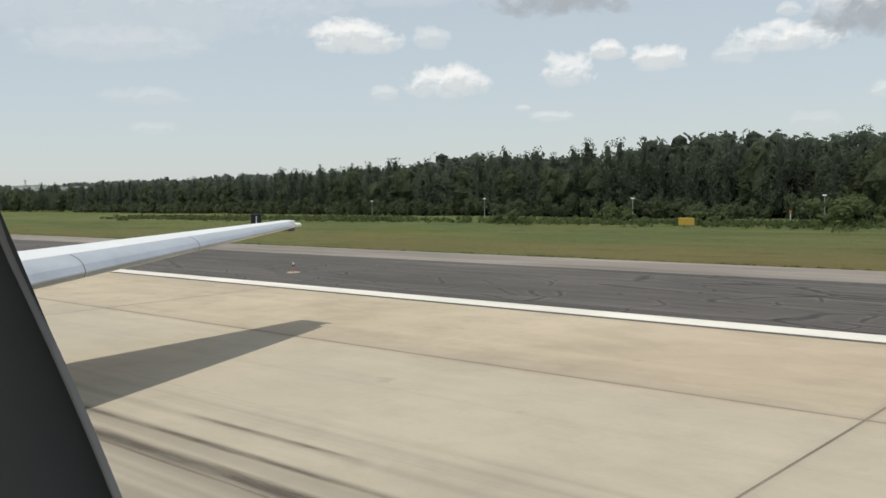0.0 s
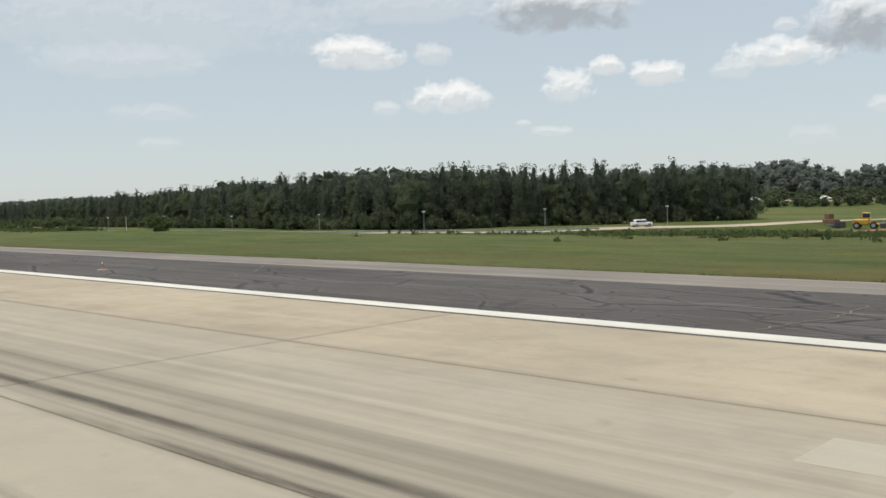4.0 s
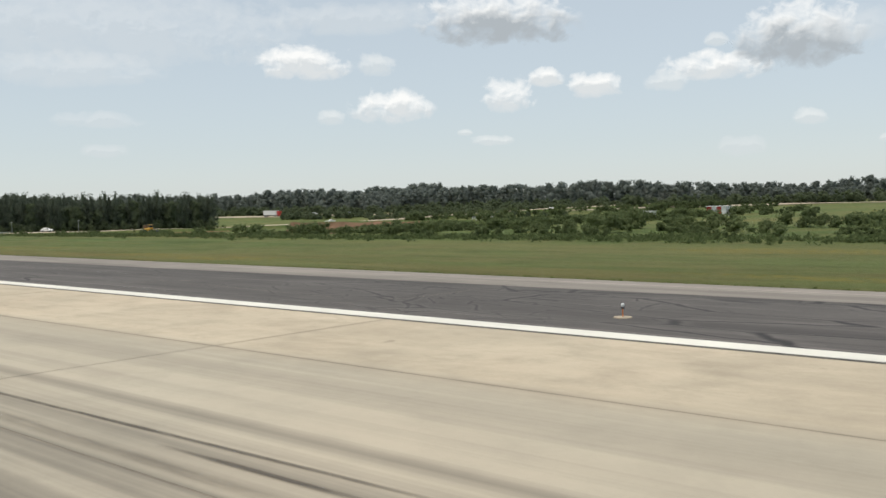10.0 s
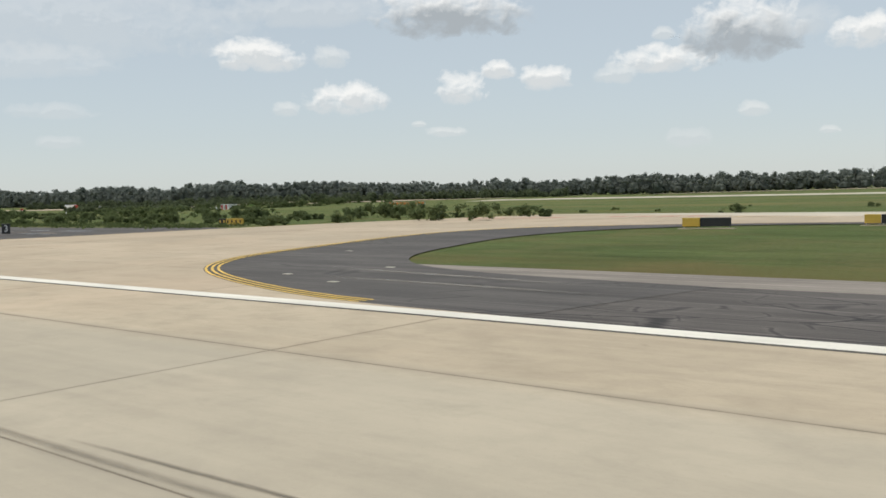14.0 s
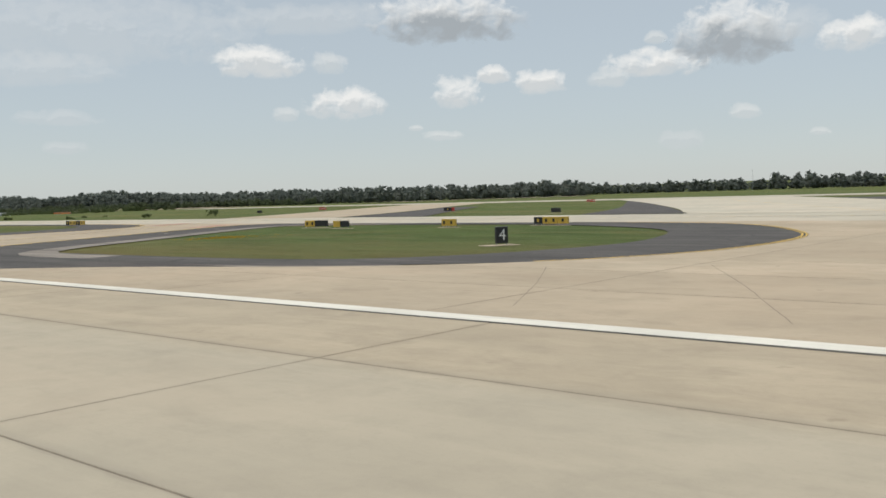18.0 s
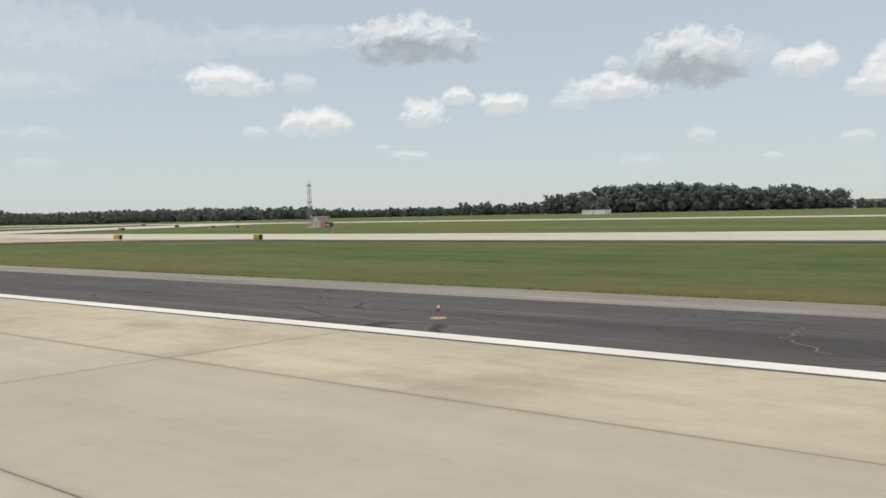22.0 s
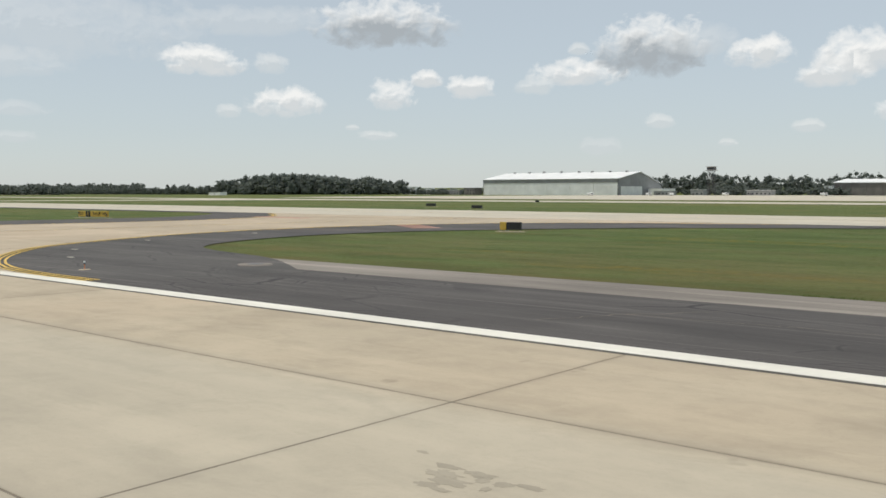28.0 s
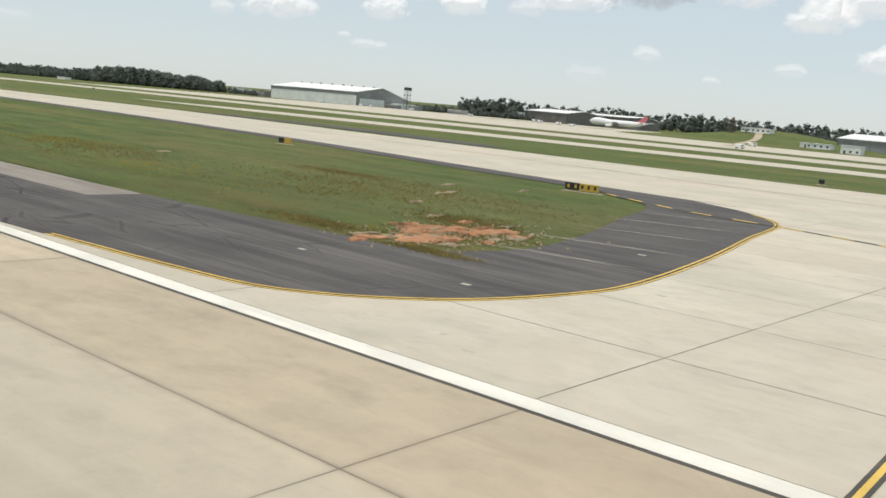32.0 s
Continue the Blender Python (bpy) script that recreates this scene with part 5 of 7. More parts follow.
for x, y, s in ((454.6, 291.6, 0.46), (460.5, 293.6, 0.42), (467.4, 293.8, 0.38), (474.5, 295, 0.36), (483, 297, 0.33)):
    plant(4, x, y, s, x * 7)


# undergrowth closing the foot of the wood
def undergrowth():
    rr = random.Random(12)
    for x, y, nx, ny in along_line(FRONT, 3.2):
        if x > -160:
            ob = new("undergrowth", UNDER[rr.randrange(2)])
            px, py, s = x - nx * 2.5 + rr.uniform(-1, 1), y - ny * 2.5 + rr.uniform(-1, 1), rr.uniform(1.1, 1.7)
            ob.matrix_basis = pose(K * px, K * py, K * (gz(px, py) - 0.3), 0, 0, rr.uniform(0, 360)) @ Matrix.Diagonal((s, s, s * rr.uniform(0.9, 1.4), 1))
            tagged(ob, "dense leafy undergrowth at the foot of the wood", "bush", "undergrowth along the wood")


def thicket(seed):
    rr = random.Random(seed)
    cs = [(rr.uniform(-1, 1) * 2.0, rr.uniform(-1, 1) * 1.2, rr.uniform(0.5, 2.2)) for k in range(8)]
    return crown_mesh("undergrowth", M_LEAF, cs, [rr.uniform(0.7, 1.2) for k in range(8)], 520, 0.2, 0.9)


UNDER = [thicket(71), thicket(72)]
undergrowth()


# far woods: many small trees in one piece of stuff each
def far_wood(name, spots, label, material=M_HAZEWOOD):
    """spots: x, y, height, pine share."""
    V, F, n = [], [], 0
    protos = []
    for kind in range(4):
        cs, rs = [], []
        rr = random.Random(40 + kind)
        for k in range(9):
            a, f = rr.uniform(0, math.tau), 0.25 + 0.68 * (k + rr.random()) / 9
            sp = (0.22 if kind < 2 else 0.32) * (1.2 - 0.7 * f)
            cs.append((math.cos(a) * sp, math.sin(a) * sp, f))
            rs.append((0.13 if kind < 2 else 0.19) * rr.uniform(0.7, 1.2))
        cs += [(0.04, 0.0, 0.46), (-0.05, 0.05, 0.22)]
        rs += [0.30, 0.36]
        v, f = clump_cloud(cs, rs, 170, 0.046, 0.95)
        acc = (list(v), list(f))
        for c, r in zip(cs, rs):
            core(acc, c, r * 0.8, 0.95, 1)
        protos.append((np.array(acc[0]), acc[1]))
    rr = random.Random(99)
    for x, y, h, pine in spots:
        pv, pf = protos[rr.randrange(2) if rr.random() < pine else 2 + rr.randrange(2)]
        a = rr.uniform(0, math.tau)
        c, s = math.cos(a), math.sin(a)
        q = np.empty_like(pv)
        wide = h * rr.uniform(0.95, 1.3) + 3.0 * max(0.0, 1.0 - h / 16.0)
        q[:, 0] = x + (pv[:, 0] * c - pv[:, 1] * s) * wide
        q[:, 1] = y + (pv[:, 0] * s + pv[:, 1] * c) * wide
        q[:, 2] = gz(x, y) + pv[:, 2] * h
        V.append(q * K)
        F += [tuple(i + n for i in f) for f in pf]
        n += len(pv)
    me = bpy.data.meshes.new(name)
    me.from_pydata(np.concatenate(V).tolist(), [], F)
    me.materials.append(material)
    tagged(new(name, me), label, "woods", kind="stuff")


def band(pts, gap, rows, row_gap, h0, h1, pine=0.5, seed=3):
    rr = random.Random(seed)
    out = []
    for r in range(rows):
        for x, y, nx, ny in along_line(pts, gap):
            out.append((x + nx * r * row_gap + rr.uniform(-4, 4), y + ny * r * row_gap + rr.uniform(-4, 4), rr.uniform(h0, h1) * (1.0 + 0.25 * noise.noise(Vector((x * 0.017, y * 0.017, 2.0 + seed))) + 0.16 * noise.noise(Vector((x * 0.07, y * 0.07, 5.0 + seed)))), pine))
    return out


far_wood("far_wood", band([(-900, 240), (-420, 240), (-100, 232), (40, 226)], 8, 4, 9, 10.5, 14, 0.8, 1) + band([(40, 216), (120, 210), (208, 205), (252, 292)], 6, 4, 7, 15, 18.0, 0.5, 11), "dense dark pine wood behind the road", M_PINE)
# from here the default foliage carries painted haze, unless a material is given
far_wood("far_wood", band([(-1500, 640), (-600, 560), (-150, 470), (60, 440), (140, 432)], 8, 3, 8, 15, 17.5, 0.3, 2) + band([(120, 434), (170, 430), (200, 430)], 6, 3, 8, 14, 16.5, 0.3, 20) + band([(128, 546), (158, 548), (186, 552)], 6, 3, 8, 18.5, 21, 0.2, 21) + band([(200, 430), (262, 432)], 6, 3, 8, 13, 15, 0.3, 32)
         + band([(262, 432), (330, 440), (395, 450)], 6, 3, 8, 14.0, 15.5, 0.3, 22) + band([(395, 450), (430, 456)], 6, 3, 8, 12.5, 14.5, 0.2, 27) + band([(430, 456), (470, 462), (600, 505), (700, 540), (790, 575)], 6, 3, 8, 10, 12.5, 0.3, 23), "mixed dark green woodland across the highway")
far_wood("young_wood", band([(90, 399), (180, 403), (330, 413), (470, 438), (600, 484)], 3.6, 2, 6, 3.0, 6.5, 0.0, 24) + band([(246, 350), (290, 354), (330, 372), (385, 402)], 3.6, 2, 6, 2.4, 5.0, 0.0, 25) + band([(345, 330), (358, 356), (394, 412), (432, 462)], 3.4, 2, 6, 2.2, 4.2, 0.0, 26), "young leafy trees and hedge beside the highway", M_LEAF)
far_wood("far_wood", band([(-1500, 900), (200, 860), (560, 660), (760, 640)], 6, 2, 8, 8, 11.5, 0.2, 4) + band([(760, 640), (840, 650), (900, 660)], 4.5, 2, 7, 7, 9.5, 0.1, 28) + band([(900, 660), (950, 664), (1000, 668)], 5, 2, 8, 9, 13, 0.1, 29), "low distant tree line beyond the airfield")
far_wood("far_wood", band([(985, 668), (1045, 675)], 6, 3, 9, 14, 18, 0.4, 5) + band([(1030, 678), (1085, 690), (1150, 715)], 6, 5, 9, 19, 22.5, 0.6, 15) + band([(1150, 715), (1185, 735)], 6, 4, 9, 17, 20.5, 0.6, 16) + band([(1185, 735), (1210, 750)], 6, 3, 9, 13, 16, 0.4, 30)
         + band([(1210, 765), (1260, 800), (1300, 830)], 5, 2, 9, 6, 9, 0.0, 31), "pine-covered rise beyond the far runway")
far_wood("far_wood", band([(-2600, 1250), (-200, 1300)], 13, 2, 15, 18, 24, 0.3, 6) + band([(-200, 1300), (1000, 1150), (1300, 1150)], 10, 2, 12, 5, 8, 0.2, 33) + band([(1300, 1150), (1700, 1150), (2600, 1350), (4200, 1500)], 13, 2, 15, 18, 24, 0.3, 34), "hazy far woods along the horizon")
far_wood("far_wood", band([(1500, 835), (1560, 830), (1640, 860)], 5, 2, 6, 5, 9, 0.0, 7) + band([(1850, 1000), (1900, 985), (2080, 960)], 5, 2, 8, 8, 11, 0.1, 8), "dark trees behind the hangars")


# ---- bushes, rough growth and grass tufts ----
def bush(r, seed):
    rr = random.Random(seed)
    cs = [(rr.uniform(-1, 1) * r, rr.uniform(-1, 1) * r * 0.7, r * rr.uniform(0.1, 0.8)) for k in range(14)]
    rs = [r * rr.uniform(0.16, 0.36) for k in range(14)]
    return crown_mesh("bush", M_SHRUB, cs, rs, 640, 0.15, 0.85)


BUSHES = [bush(2.2, 21), bush(1.7, 22), bush(2.7, 23), bush(1.2, 24)]
random.seed(5)


def put_bush(x, y, s=1.0, kind=None):
    ob = new("bush", BUSHES[random.randrange(4) if kind is None else kind])
    ob.matrix_basis = pose(K * x, K * y, K * (gz(x, y) - 0.1), 0, 0, random.uniform(0, 360)) @ Matrix.Diagonal((s, s, s * random.uniform(0.8, 1.1), 1))
    tagged(ob, "leafy green bush growing in rough grass", "bush", "roadside bushes")


for x in range(398, 476, 4):
    put_bush(x + random.uniform(-3, 3), 84 + random.uniform(-5, 9), random.uniform(0.4, 0.7))
for x in range(486, 575, 4):
    put_bush(x + random.uniform(-3, 3), 86 + random.uniform(-6, 10), random.uniform(0.3, 0.55))
for x in range(572, 812, 3):
    put_bush(x + random.uniform(-2, 2), 84 + random.uniform(-5, 9), random.uniform(0.5, 0.95))
for x in range(580, 830, 4):
    put_bush(x + random.uniform(-2, 2), 104 + random.uniform(-8, 12), random.uniform(0.8, 1.35))
for x in range(690, 890, 7):
    put_bush(x + random.uniform(-4, 4), 134 + random.uniform(-10, 26), random.uniform(0.28, 0.55))
for k in range(44):
    put_bush(random.uniform(432, 516), random.uniform(184, 197.5), random.uniform(0.45, 0.9))
for x, y, s in ((232, 70, 0.8), (241, 69, 1.1), (252, 70, 1.2), (262, 69, 0.7), (284, 71, 1.2), (287, 70, 0.8), (222, 68, 0.6), (453, 291, 1.7), (461, 289, 1.2), (345, 232, 1.2), (372, 300, 1.3), (846, 136, 0.7), (905, 150, 0.6), (930, 155, 0.8)):
    put_bush(x, y, s)


def scrub(name, spots, label):
    """Rough growth far from the runway, too dense to count."""
    bm = bmesh.new()
    rr = random.Random(17)
    for x, y, s in spots:
        me = BUSHES[rr.randrange(4)].copy()
        me.transform(pose(K * x, K * y, K * (gz(x, y) - 0.1), 0, 0, rr.uniform(0, 360)) @ Matrix.Diagonal((s, s, s * rr.uniform(0.8, 1.1), 1)))
        bm.from_mesh(me)
        bpy.data.meshes.remove(me)
    me = bpy.data.meshes.new(name)
    bm.to_mesh(me)
    bm.free()
    me.materials.append(M_SHRUB)
    tagged(new(name, me), label, "scrub", kind="stuff")


def scattered(count, x0, x1, y0, y1, s0, s1):
    return [(random.uniform(x0, x1), random.uniform(y0, y1), random.uniform(s0, s1)) for k in range(count)]


scrub("roadside_scrub", scattered(40, 512, 590, 185, 262, 0.8, 1.6) + scattered(46, 372, 442, 128, 196, 0.7, 1.3) + scattered(24, 436, 508, 203, 212, 0.4, 0.7) + scattered(70, 466, 512, 194, 207, 0.22, 0.55) + scattered(46, 500, 575, 140, 205, 0.9, 1.7) + scattered(20, 498, 507, 190, 200, 0.8, 1.3), "dense green scrub on both sides of the clay bank")
scrub("far_scrub", scattered(34, 468, 575, 268, 312, 0.9, 1.7) + [(345 + 165 * f + a, 325 + 75 * f + b, q) for f, (a, b, q) in zip([k / 64 for k in range(64)], scattered(64, -12, 12, -28, 30, 1.2, 2.2))], "bushes and scrub between the far road and the wood")


def tufts(name, spots, h, material, label):
    V, F = [], []
    rr = random.Random(8)
    for x, y in spots:
        z = gz(x, y)
        for k in range(5):
            a = rr.uniform(0, math.tau)
            w, hh = h * 0.2, h * rr.uniform(0.5, 1.1)
            px, py = x + rr.uniform(-0.5, 0.5) * h * 2, y + rr.uniform(-0.5, 0.5) * h * 2
            dx, dy = math.cos(a) * w, math.sin(a) * w
            lx, ly = rr.uniform(-1.3, 1.3) * hh, rr.uniform(-1.3, 1.3) * hh
            i = len(V)
            V += [(K * (px - dx), K * (py - dy), K * z), (K * (px + dx), K * (py + dy), K * z), (K * (px + lx), K * (py + ly), K * (z + hh))]
            F.append((i, i + 1, i + 2))
    me = bpy.data.meshes.new(name)
    me.from_pydata(V, [], F)
    me.materials.append(material)
    tagged(new(name, me), label, "grass", kind="stuff")


rr = random.Random(31)
FL23 = []  # drifts in the middle of the field
GAPS = ((706, 915), (975, 1315), (1738, 1880), (2185, 2400))


def on_grass(x):
    return all(not (a < x < b) for a, b in GAPS)


def scatter(count, x0, x1, y, spread, skip=False):
    """Uneven growth: thick in some places, thin in others."""
    out = []
    while len(out) < count:
        x, yy = rr.uniform(x0, x1), y + rr.gauss(0, spread)
        if (not skip or on_grass(x)) and noise.noise(Vector((x * 0.05, yy * 0.12, 4.0))) + rr.uniform(-0.5, 0.6) > 0:
            out.append((x, yy))
    return out


def blob_scatter(count, x, y, rx, ry):
    return [(x + rr.gauss(0, 0.5) * rx, y + rr.gauss(0, 0.5) * ry) for k in range(count)]




def weeds(name, spots, label):
    """Low leafy growth: small sprays heaped in soft mounds."""
    n = len(spots)
    per = 16
    c = np.repeat(np.array([(x, y, gz(x, y)) for x, y in spots]), per, axis=0)
    size = np.repeat(RNG.uniform(0.35, 0.8, n), per)
    d = RNG.normal(size=(n * per, 3))
    d /= np.linalg.norm(d, axis=1)[:, None]
    d[:, 2] = np.abs(d[:, 2]) * 0.75
    c = c + d * size[:, None] * RNG.uniform(0.5, 1.0, n * per)[:, None]
    a = RNG.normal(size=(n * per, 3)) * 0.09
    b = RNG.normal(size=(n * per, 3)) * 0.09
    V = np.stack([c - a, c + b, c + a, c - b], axis=1).reshape(-1, 3) * K
    F = [(4 * i + p, 4 * i + q, 4 * i + r) for i in range(n * per) for p, q, r in ((0, 1, 2), (0, 2, 3))]
    me = bpy.data.meshes.new(name)
    me.from_pydata(V.tolist(), [], F)
    me.materials.append(M_WEED)
    tagged(new(name, me), label, "weeds", kind="stuff")


weeds("rough_growth", scatter(1700, 330, 500, 112, 18), "rough dark weeds on the lower ground")
weeds("tall_weeds", scatter(1100, 150, 262, 70, 2.5) + scatter(2600, 360, 480, 80, 6) + scatter(2600, 470, 800, 77, 3), "tall unmown weeds along the rise")
tufts("verge_grass", [p for p in ((rr.uniform(180, 2190), 37.45 + abs(rr.gauss(0, 0.3))) for k in range(12000)) if on_grass(p[0])], 0.13, M_TURF, "ragged grass edge creeping over the asphalt")
FLOWERS = blob_scatter(800, 2125, 52.4, 5, 1.5) + blob_scatter(220, 2104.5, 54, 3, 1.8) + blob_scatter(300, 2121.5, 46, 4, 2) + blob_scatter(160, 2133, 43.5, 5, 1.6) + blob_scatter(200, 2112, 60, 8, 3)
FL23 += blob_scatter(900, 1472, 65.2, 10, 1.2) + blob_scatter(300, 1450, 61, 5, 1) + blob_scatter(300, 1405, 80, 6, 1.5) + blob_scatter(300, 1414, 86, 8, 1.5) + blob_scatter(250, 1066, 60, 3, 5)
FLOWERS += FL23
FLOWERS += blob_scatter(350, 2140, 57, 12, 5) + blob_scatter(300, 2170, 50, 14, 6) + blob_scatter(300, 1990, 52, 10, 2)
tufts("yellow_flowers", [(x + rr.gauss(0, 0.5), y + rr.gauss(0, 0.25)) for x, y in FLOWERS for k in range(3)], 0.065, M_FLOWER, "low orange-yellow wild flowers in drifts")
tufts("dry_grass", blob_scatter(500, 2207, 52, 4, 3) + blob_scatter(400, 2215, 39.5, 3, 0.8) + blob_scatter(400, 2204, 41, 4, 1.2) + blob_scatter(900, 2190, 62, 18, 12) + blob_scatter(500, 2150, 55, 16, 8) + blob_scatter(420, 2211, 46, 4, 6) + blob_scatter(300, 2175, 70, 9, 2), 0.2, M_DRY, "straw-coloured dry grass round bare clay")

V, F = [], []
for x, y in blob_scatter(420, 2211, 46.5, 4.6, 7.2):
    s = rr.uniform(0.03, 0.11)
    z = gz(x, y) + 0.1
    i = len(V)
    V += [(K * (x + s * a * rr.uniform(0.7, 1.3)), K * (y + s * b * rr.uniform(0.7, 1.3)), K * (z + s * c)) for a, b, c in ((-1, -1, -0.6), (1, -1, -0.6), (1, 1, -0.6), (-1, 1, -0.6), (0, 0, 0.8))]
    F += [(i, i + 1, i + 4), (i + 1, i + 2, i + 4), (i + 2, i + 3, i + 4), (i + 3, i, i + 4)]
me = bpy.data.meshes.new("clods")
me.from_pydata(V, [], F)
me.materials.append(M_DRYSOIL)
tagged(new("clods", me), "pale crumbs of dry soil scattered on clay", "rubble", kind="stuff")

# ---- roads beyond the field ----
def land_ribbon(name, pts, half, material, label, lift=0.12, category="road"):
    single(name, ribbon_bm(curve(pts, 10), half, lambda x, y: gz(x, y) + lift), material, label, category, kind="structure")


ROAD = [(-200, 128), (60, 136), (180, 140), (245, 148), (292, 172), (328, 215), (348, 285), (374, 350), (420, 425), (520, 520), (640, 640)]
land_ribbon("road", ROAD, 5.0, M_CONC2, "pale two-lane perimeter road", 1.3)
for side in (-1, 1):
    bm = bmesh.new()
    last = None
    run = curve(ROAD, 10)
    for i, p in enumerate(run):
        d = (Vector(run[min(i + 1, len(run) - 1)]) - Vector(run[max(i - 1, 0)])).normalized()
        top, foot = (Vector(p) + Vector((-d.y, d.x)) * side * w for w in (4.9, 9.5))
        pair = [bm.verts.new((top.x, top.y, gz(top.x, top.y) + 1.27)), bm.verts.new((foot.x, foot.y, gz(foot.x, foot.y) - 0.2))]
        if last:
            bm.faces.new((last[0], pair[0], pair[1], last[1]))
        last = pair
    bmesh.ops.recalc_face_normals(bm, faces=bm.faces)
    single("road_bank", bm, M_ROUGHGRASS, "rough grass slope beside the road", "grass", kind="structure")
land_ribbon("highway", [(-300, 372), (100, 378), (194, 384), (330, 394), (470, 418), (620, 470), (800, 560)], 7.0, M_CONC2, "distant pale highway", 0.3)
land_ribbon("dirt_track", [(296, 150), (322, 168), (345, 200), (360, 232)], 2.2, M_CLAY, "tan dirt track through the rough grass", 0.15)
land_ribbon("hill_path", [(1978, 672), (1990, 640), (1996, 600), (2010, 560), (2030, 500)], 2.6, M_CONC2, "pale path climbing the grassy mound", 0.2)

rail = thing("guard_rail", 0, 0, 0, "galvanised steel guard rail along the road", "guard rail")
rail_line = [p for p in curve([(x + 6.5, y - 4.5) for x, y in ROAD[1:5]], 14)]
M_RAIL = plain("weathered_zinc", (0.60, 0.60, 0.57), 0.6, var=0.15)
part("beam", ribbon_bm(rail_line, 0.16, lambda x, y: gz(x, y) + 2.0), M_RAIL, rail)
bm = bmesh.new()
last = None
for x, y in rail_line:
    pair = [bm.verts.new((x, y, gz(x, y) + h)) for h in (1.62, 2.05)]
    if last:
        bm.faces.new((last[0], pair[0], pair[1], last[1]))
    last = pair
part("face", bm, M_RAIL, rail)
for x, y, nx, ny in along_line(rail_line, 4.0):
    part("post", rods([((x, y, gz(x, y) - 0.1), (x, y, gz(x, y) + 1.95), 0.06)], 5), M_RAIL, rail)


def lamp_post(x, y, h, label="thin grey lamp post beside the road"):
    t = thing("lamp_post", x, y, gz(x, y), label, "lamp post", "road lamp posts")
    part("pole", rods([((0, 0, -0.2), (0, 0, h), 0.09, 0.06)], 7), M_STEEL, t)
    part("head", boxes((-0.35, 0.35, -0.16, 0.16, h, h + 0.22), bevel=0.05), M_SIGNWHITE, t, "pale lamp head")


for x, y in ((120, 146), (152, 148), (186, 150), (219, 155), (250, 163), (276, 178), (298, 197)):
    lamp_post(x, y, 5.6)
for x, y, h in ((318.5, 487, 15), (420, 440, 7), (470, 452, 7), (505, 470, 7), (560, 500, 7), (388, 420, 7), (700, 520, 9), (760, 540, 12), (905, 600, 14)):
    lamp_post(x, y, h, "tall grey pole beside the highway")


# ---- vehicles ----
def wheel(parent, x, y, r, w=0.25):
    bm = rods([((x, y - w / 2, r), (x, y + w / 2, r), r)], 14)
    tyre = part("wheel", bm, M_RUBBER, parent)
    part("rim", rods([((x, y - w / 2 - 0.02, r), (x, y + w / 2 + 0.02, r), r * 0.55)], 10), M_STEEL, tyre)


def car(name, x, y, turn, paint, label, pickup=False):
    z = gz(x, y) + (1.3 if y < 370 else 0.3)
    t = thing(name, x, y, z, label, "car", turn=turn)
    part("body", boxes((-2.4, 2.4, -0.92, 0.92, 0.4, 1.05), bevel=0.16), paint, t)
    cab = (-0.3, 1.0) if pickup else (-1.7, 1.0)
    part("cabin", boxes((cab[0], cab[1], -0.8, 0.8, 1.0, 1.68), bevel=0.22), paint, t)
    part("window", boxes((cab[0] + 0.15, cab[1] - 0.15, -0.83, 0.83, 1.14, 1.5), bevel=0.06), M_GLASS, t, "dark side glass")
    part("bumper", boxes((2.3, 2.5, -0.85, 0.85, 0.4, 0.6), bevel=0.04), M_DARKSTEEL, t)
    for wx in (-1.5, 1.5):
        for wy in (-0.85, 0.85):
            wheel(t, wx, wy, 0.36)
    return t


car("pickup_truck", 350, 296, 74, M_AIRWHITE, "white pickup truck on the perimeter road", True)
car("car", 300, 182, 55, M_AIRWHITE, "white car on the perimeter road")
car("car", 232, 388, 4, M_AIRWHITE, "white car on the distant highway")
car("car", 262, 390, 5, M_STEEL, "silver car on the distant highway")
car("car", 405, 402, 10, M_AIRWHITE, "white car on the distant highway")
car("car", 120, 380, 3, M_SIGNRED, "dark red car on the distant highway")

semi = thing("semi_trailer", 194, 384, gz(194, 384) + 0.3, "long white box trailer truck on the highway", "truck", turn=3)
part("box", boxes((-7, 6, -1.25, 1.25, 1.1, 4.0), bevel=0.05), M_AIRWHITE, semi)
part("cab", boxes((6.3, 8.6, -1.2, 1.2, 0.7, 3.6), bevel=0.2), M_SIGNRED, semi, "dark red cab")
part("chassis", boxes((-6.8, 7, -0.5, 0.5, 0.7, 1.1)), M_DARKSTEEL, semi)
for wx in (-6, -4.8, 4.5, 7.4):
    for wy in (-1.05, 1.05):
        wheel(semi, wx, wy, 0.5, 0.35)

loader = thing("wheel_loader", 340.5, 206, gz(340.5, 206), "yellow wheel loader parked by the dirt track", "loader", turn=10)
part("body", boxes((-2.6, 0.6, -1.0, 1.0, 0.9, 2.1), bevel=0.2), M_PLANT, loader)
part("cab", boxes((-0.8, 0.7, -0.8, 0.8, 2.0, 3.5), bevel=0.12), M_PLANT, loader)
part("cab_glass", boxes((-0.65, 0.75, -0.84, 0.84, 2.4, 3.3), bevel=0.05), M_GLASS, loader, "dark cab glass")
part("arm", rods([((0.4, -0.7, 1.5), (3.0, -0.7, 0.8), 0.16), ((0.4, 0.7, 1.5), (3.0, 0.7, 0.8), 0.16)]), M_PLANT, loader)
part("bucket", boxes((2.8, 4.0, -1.4, 1.4, 0.2, 1.3), bevel=0.15), M_DARKSTEEL, loader)
for wx in (-1.8, 1.5):
    for wy in (-1.0, 1.0):
        wheel(loader, wx, wy, 0.75, 0.5)
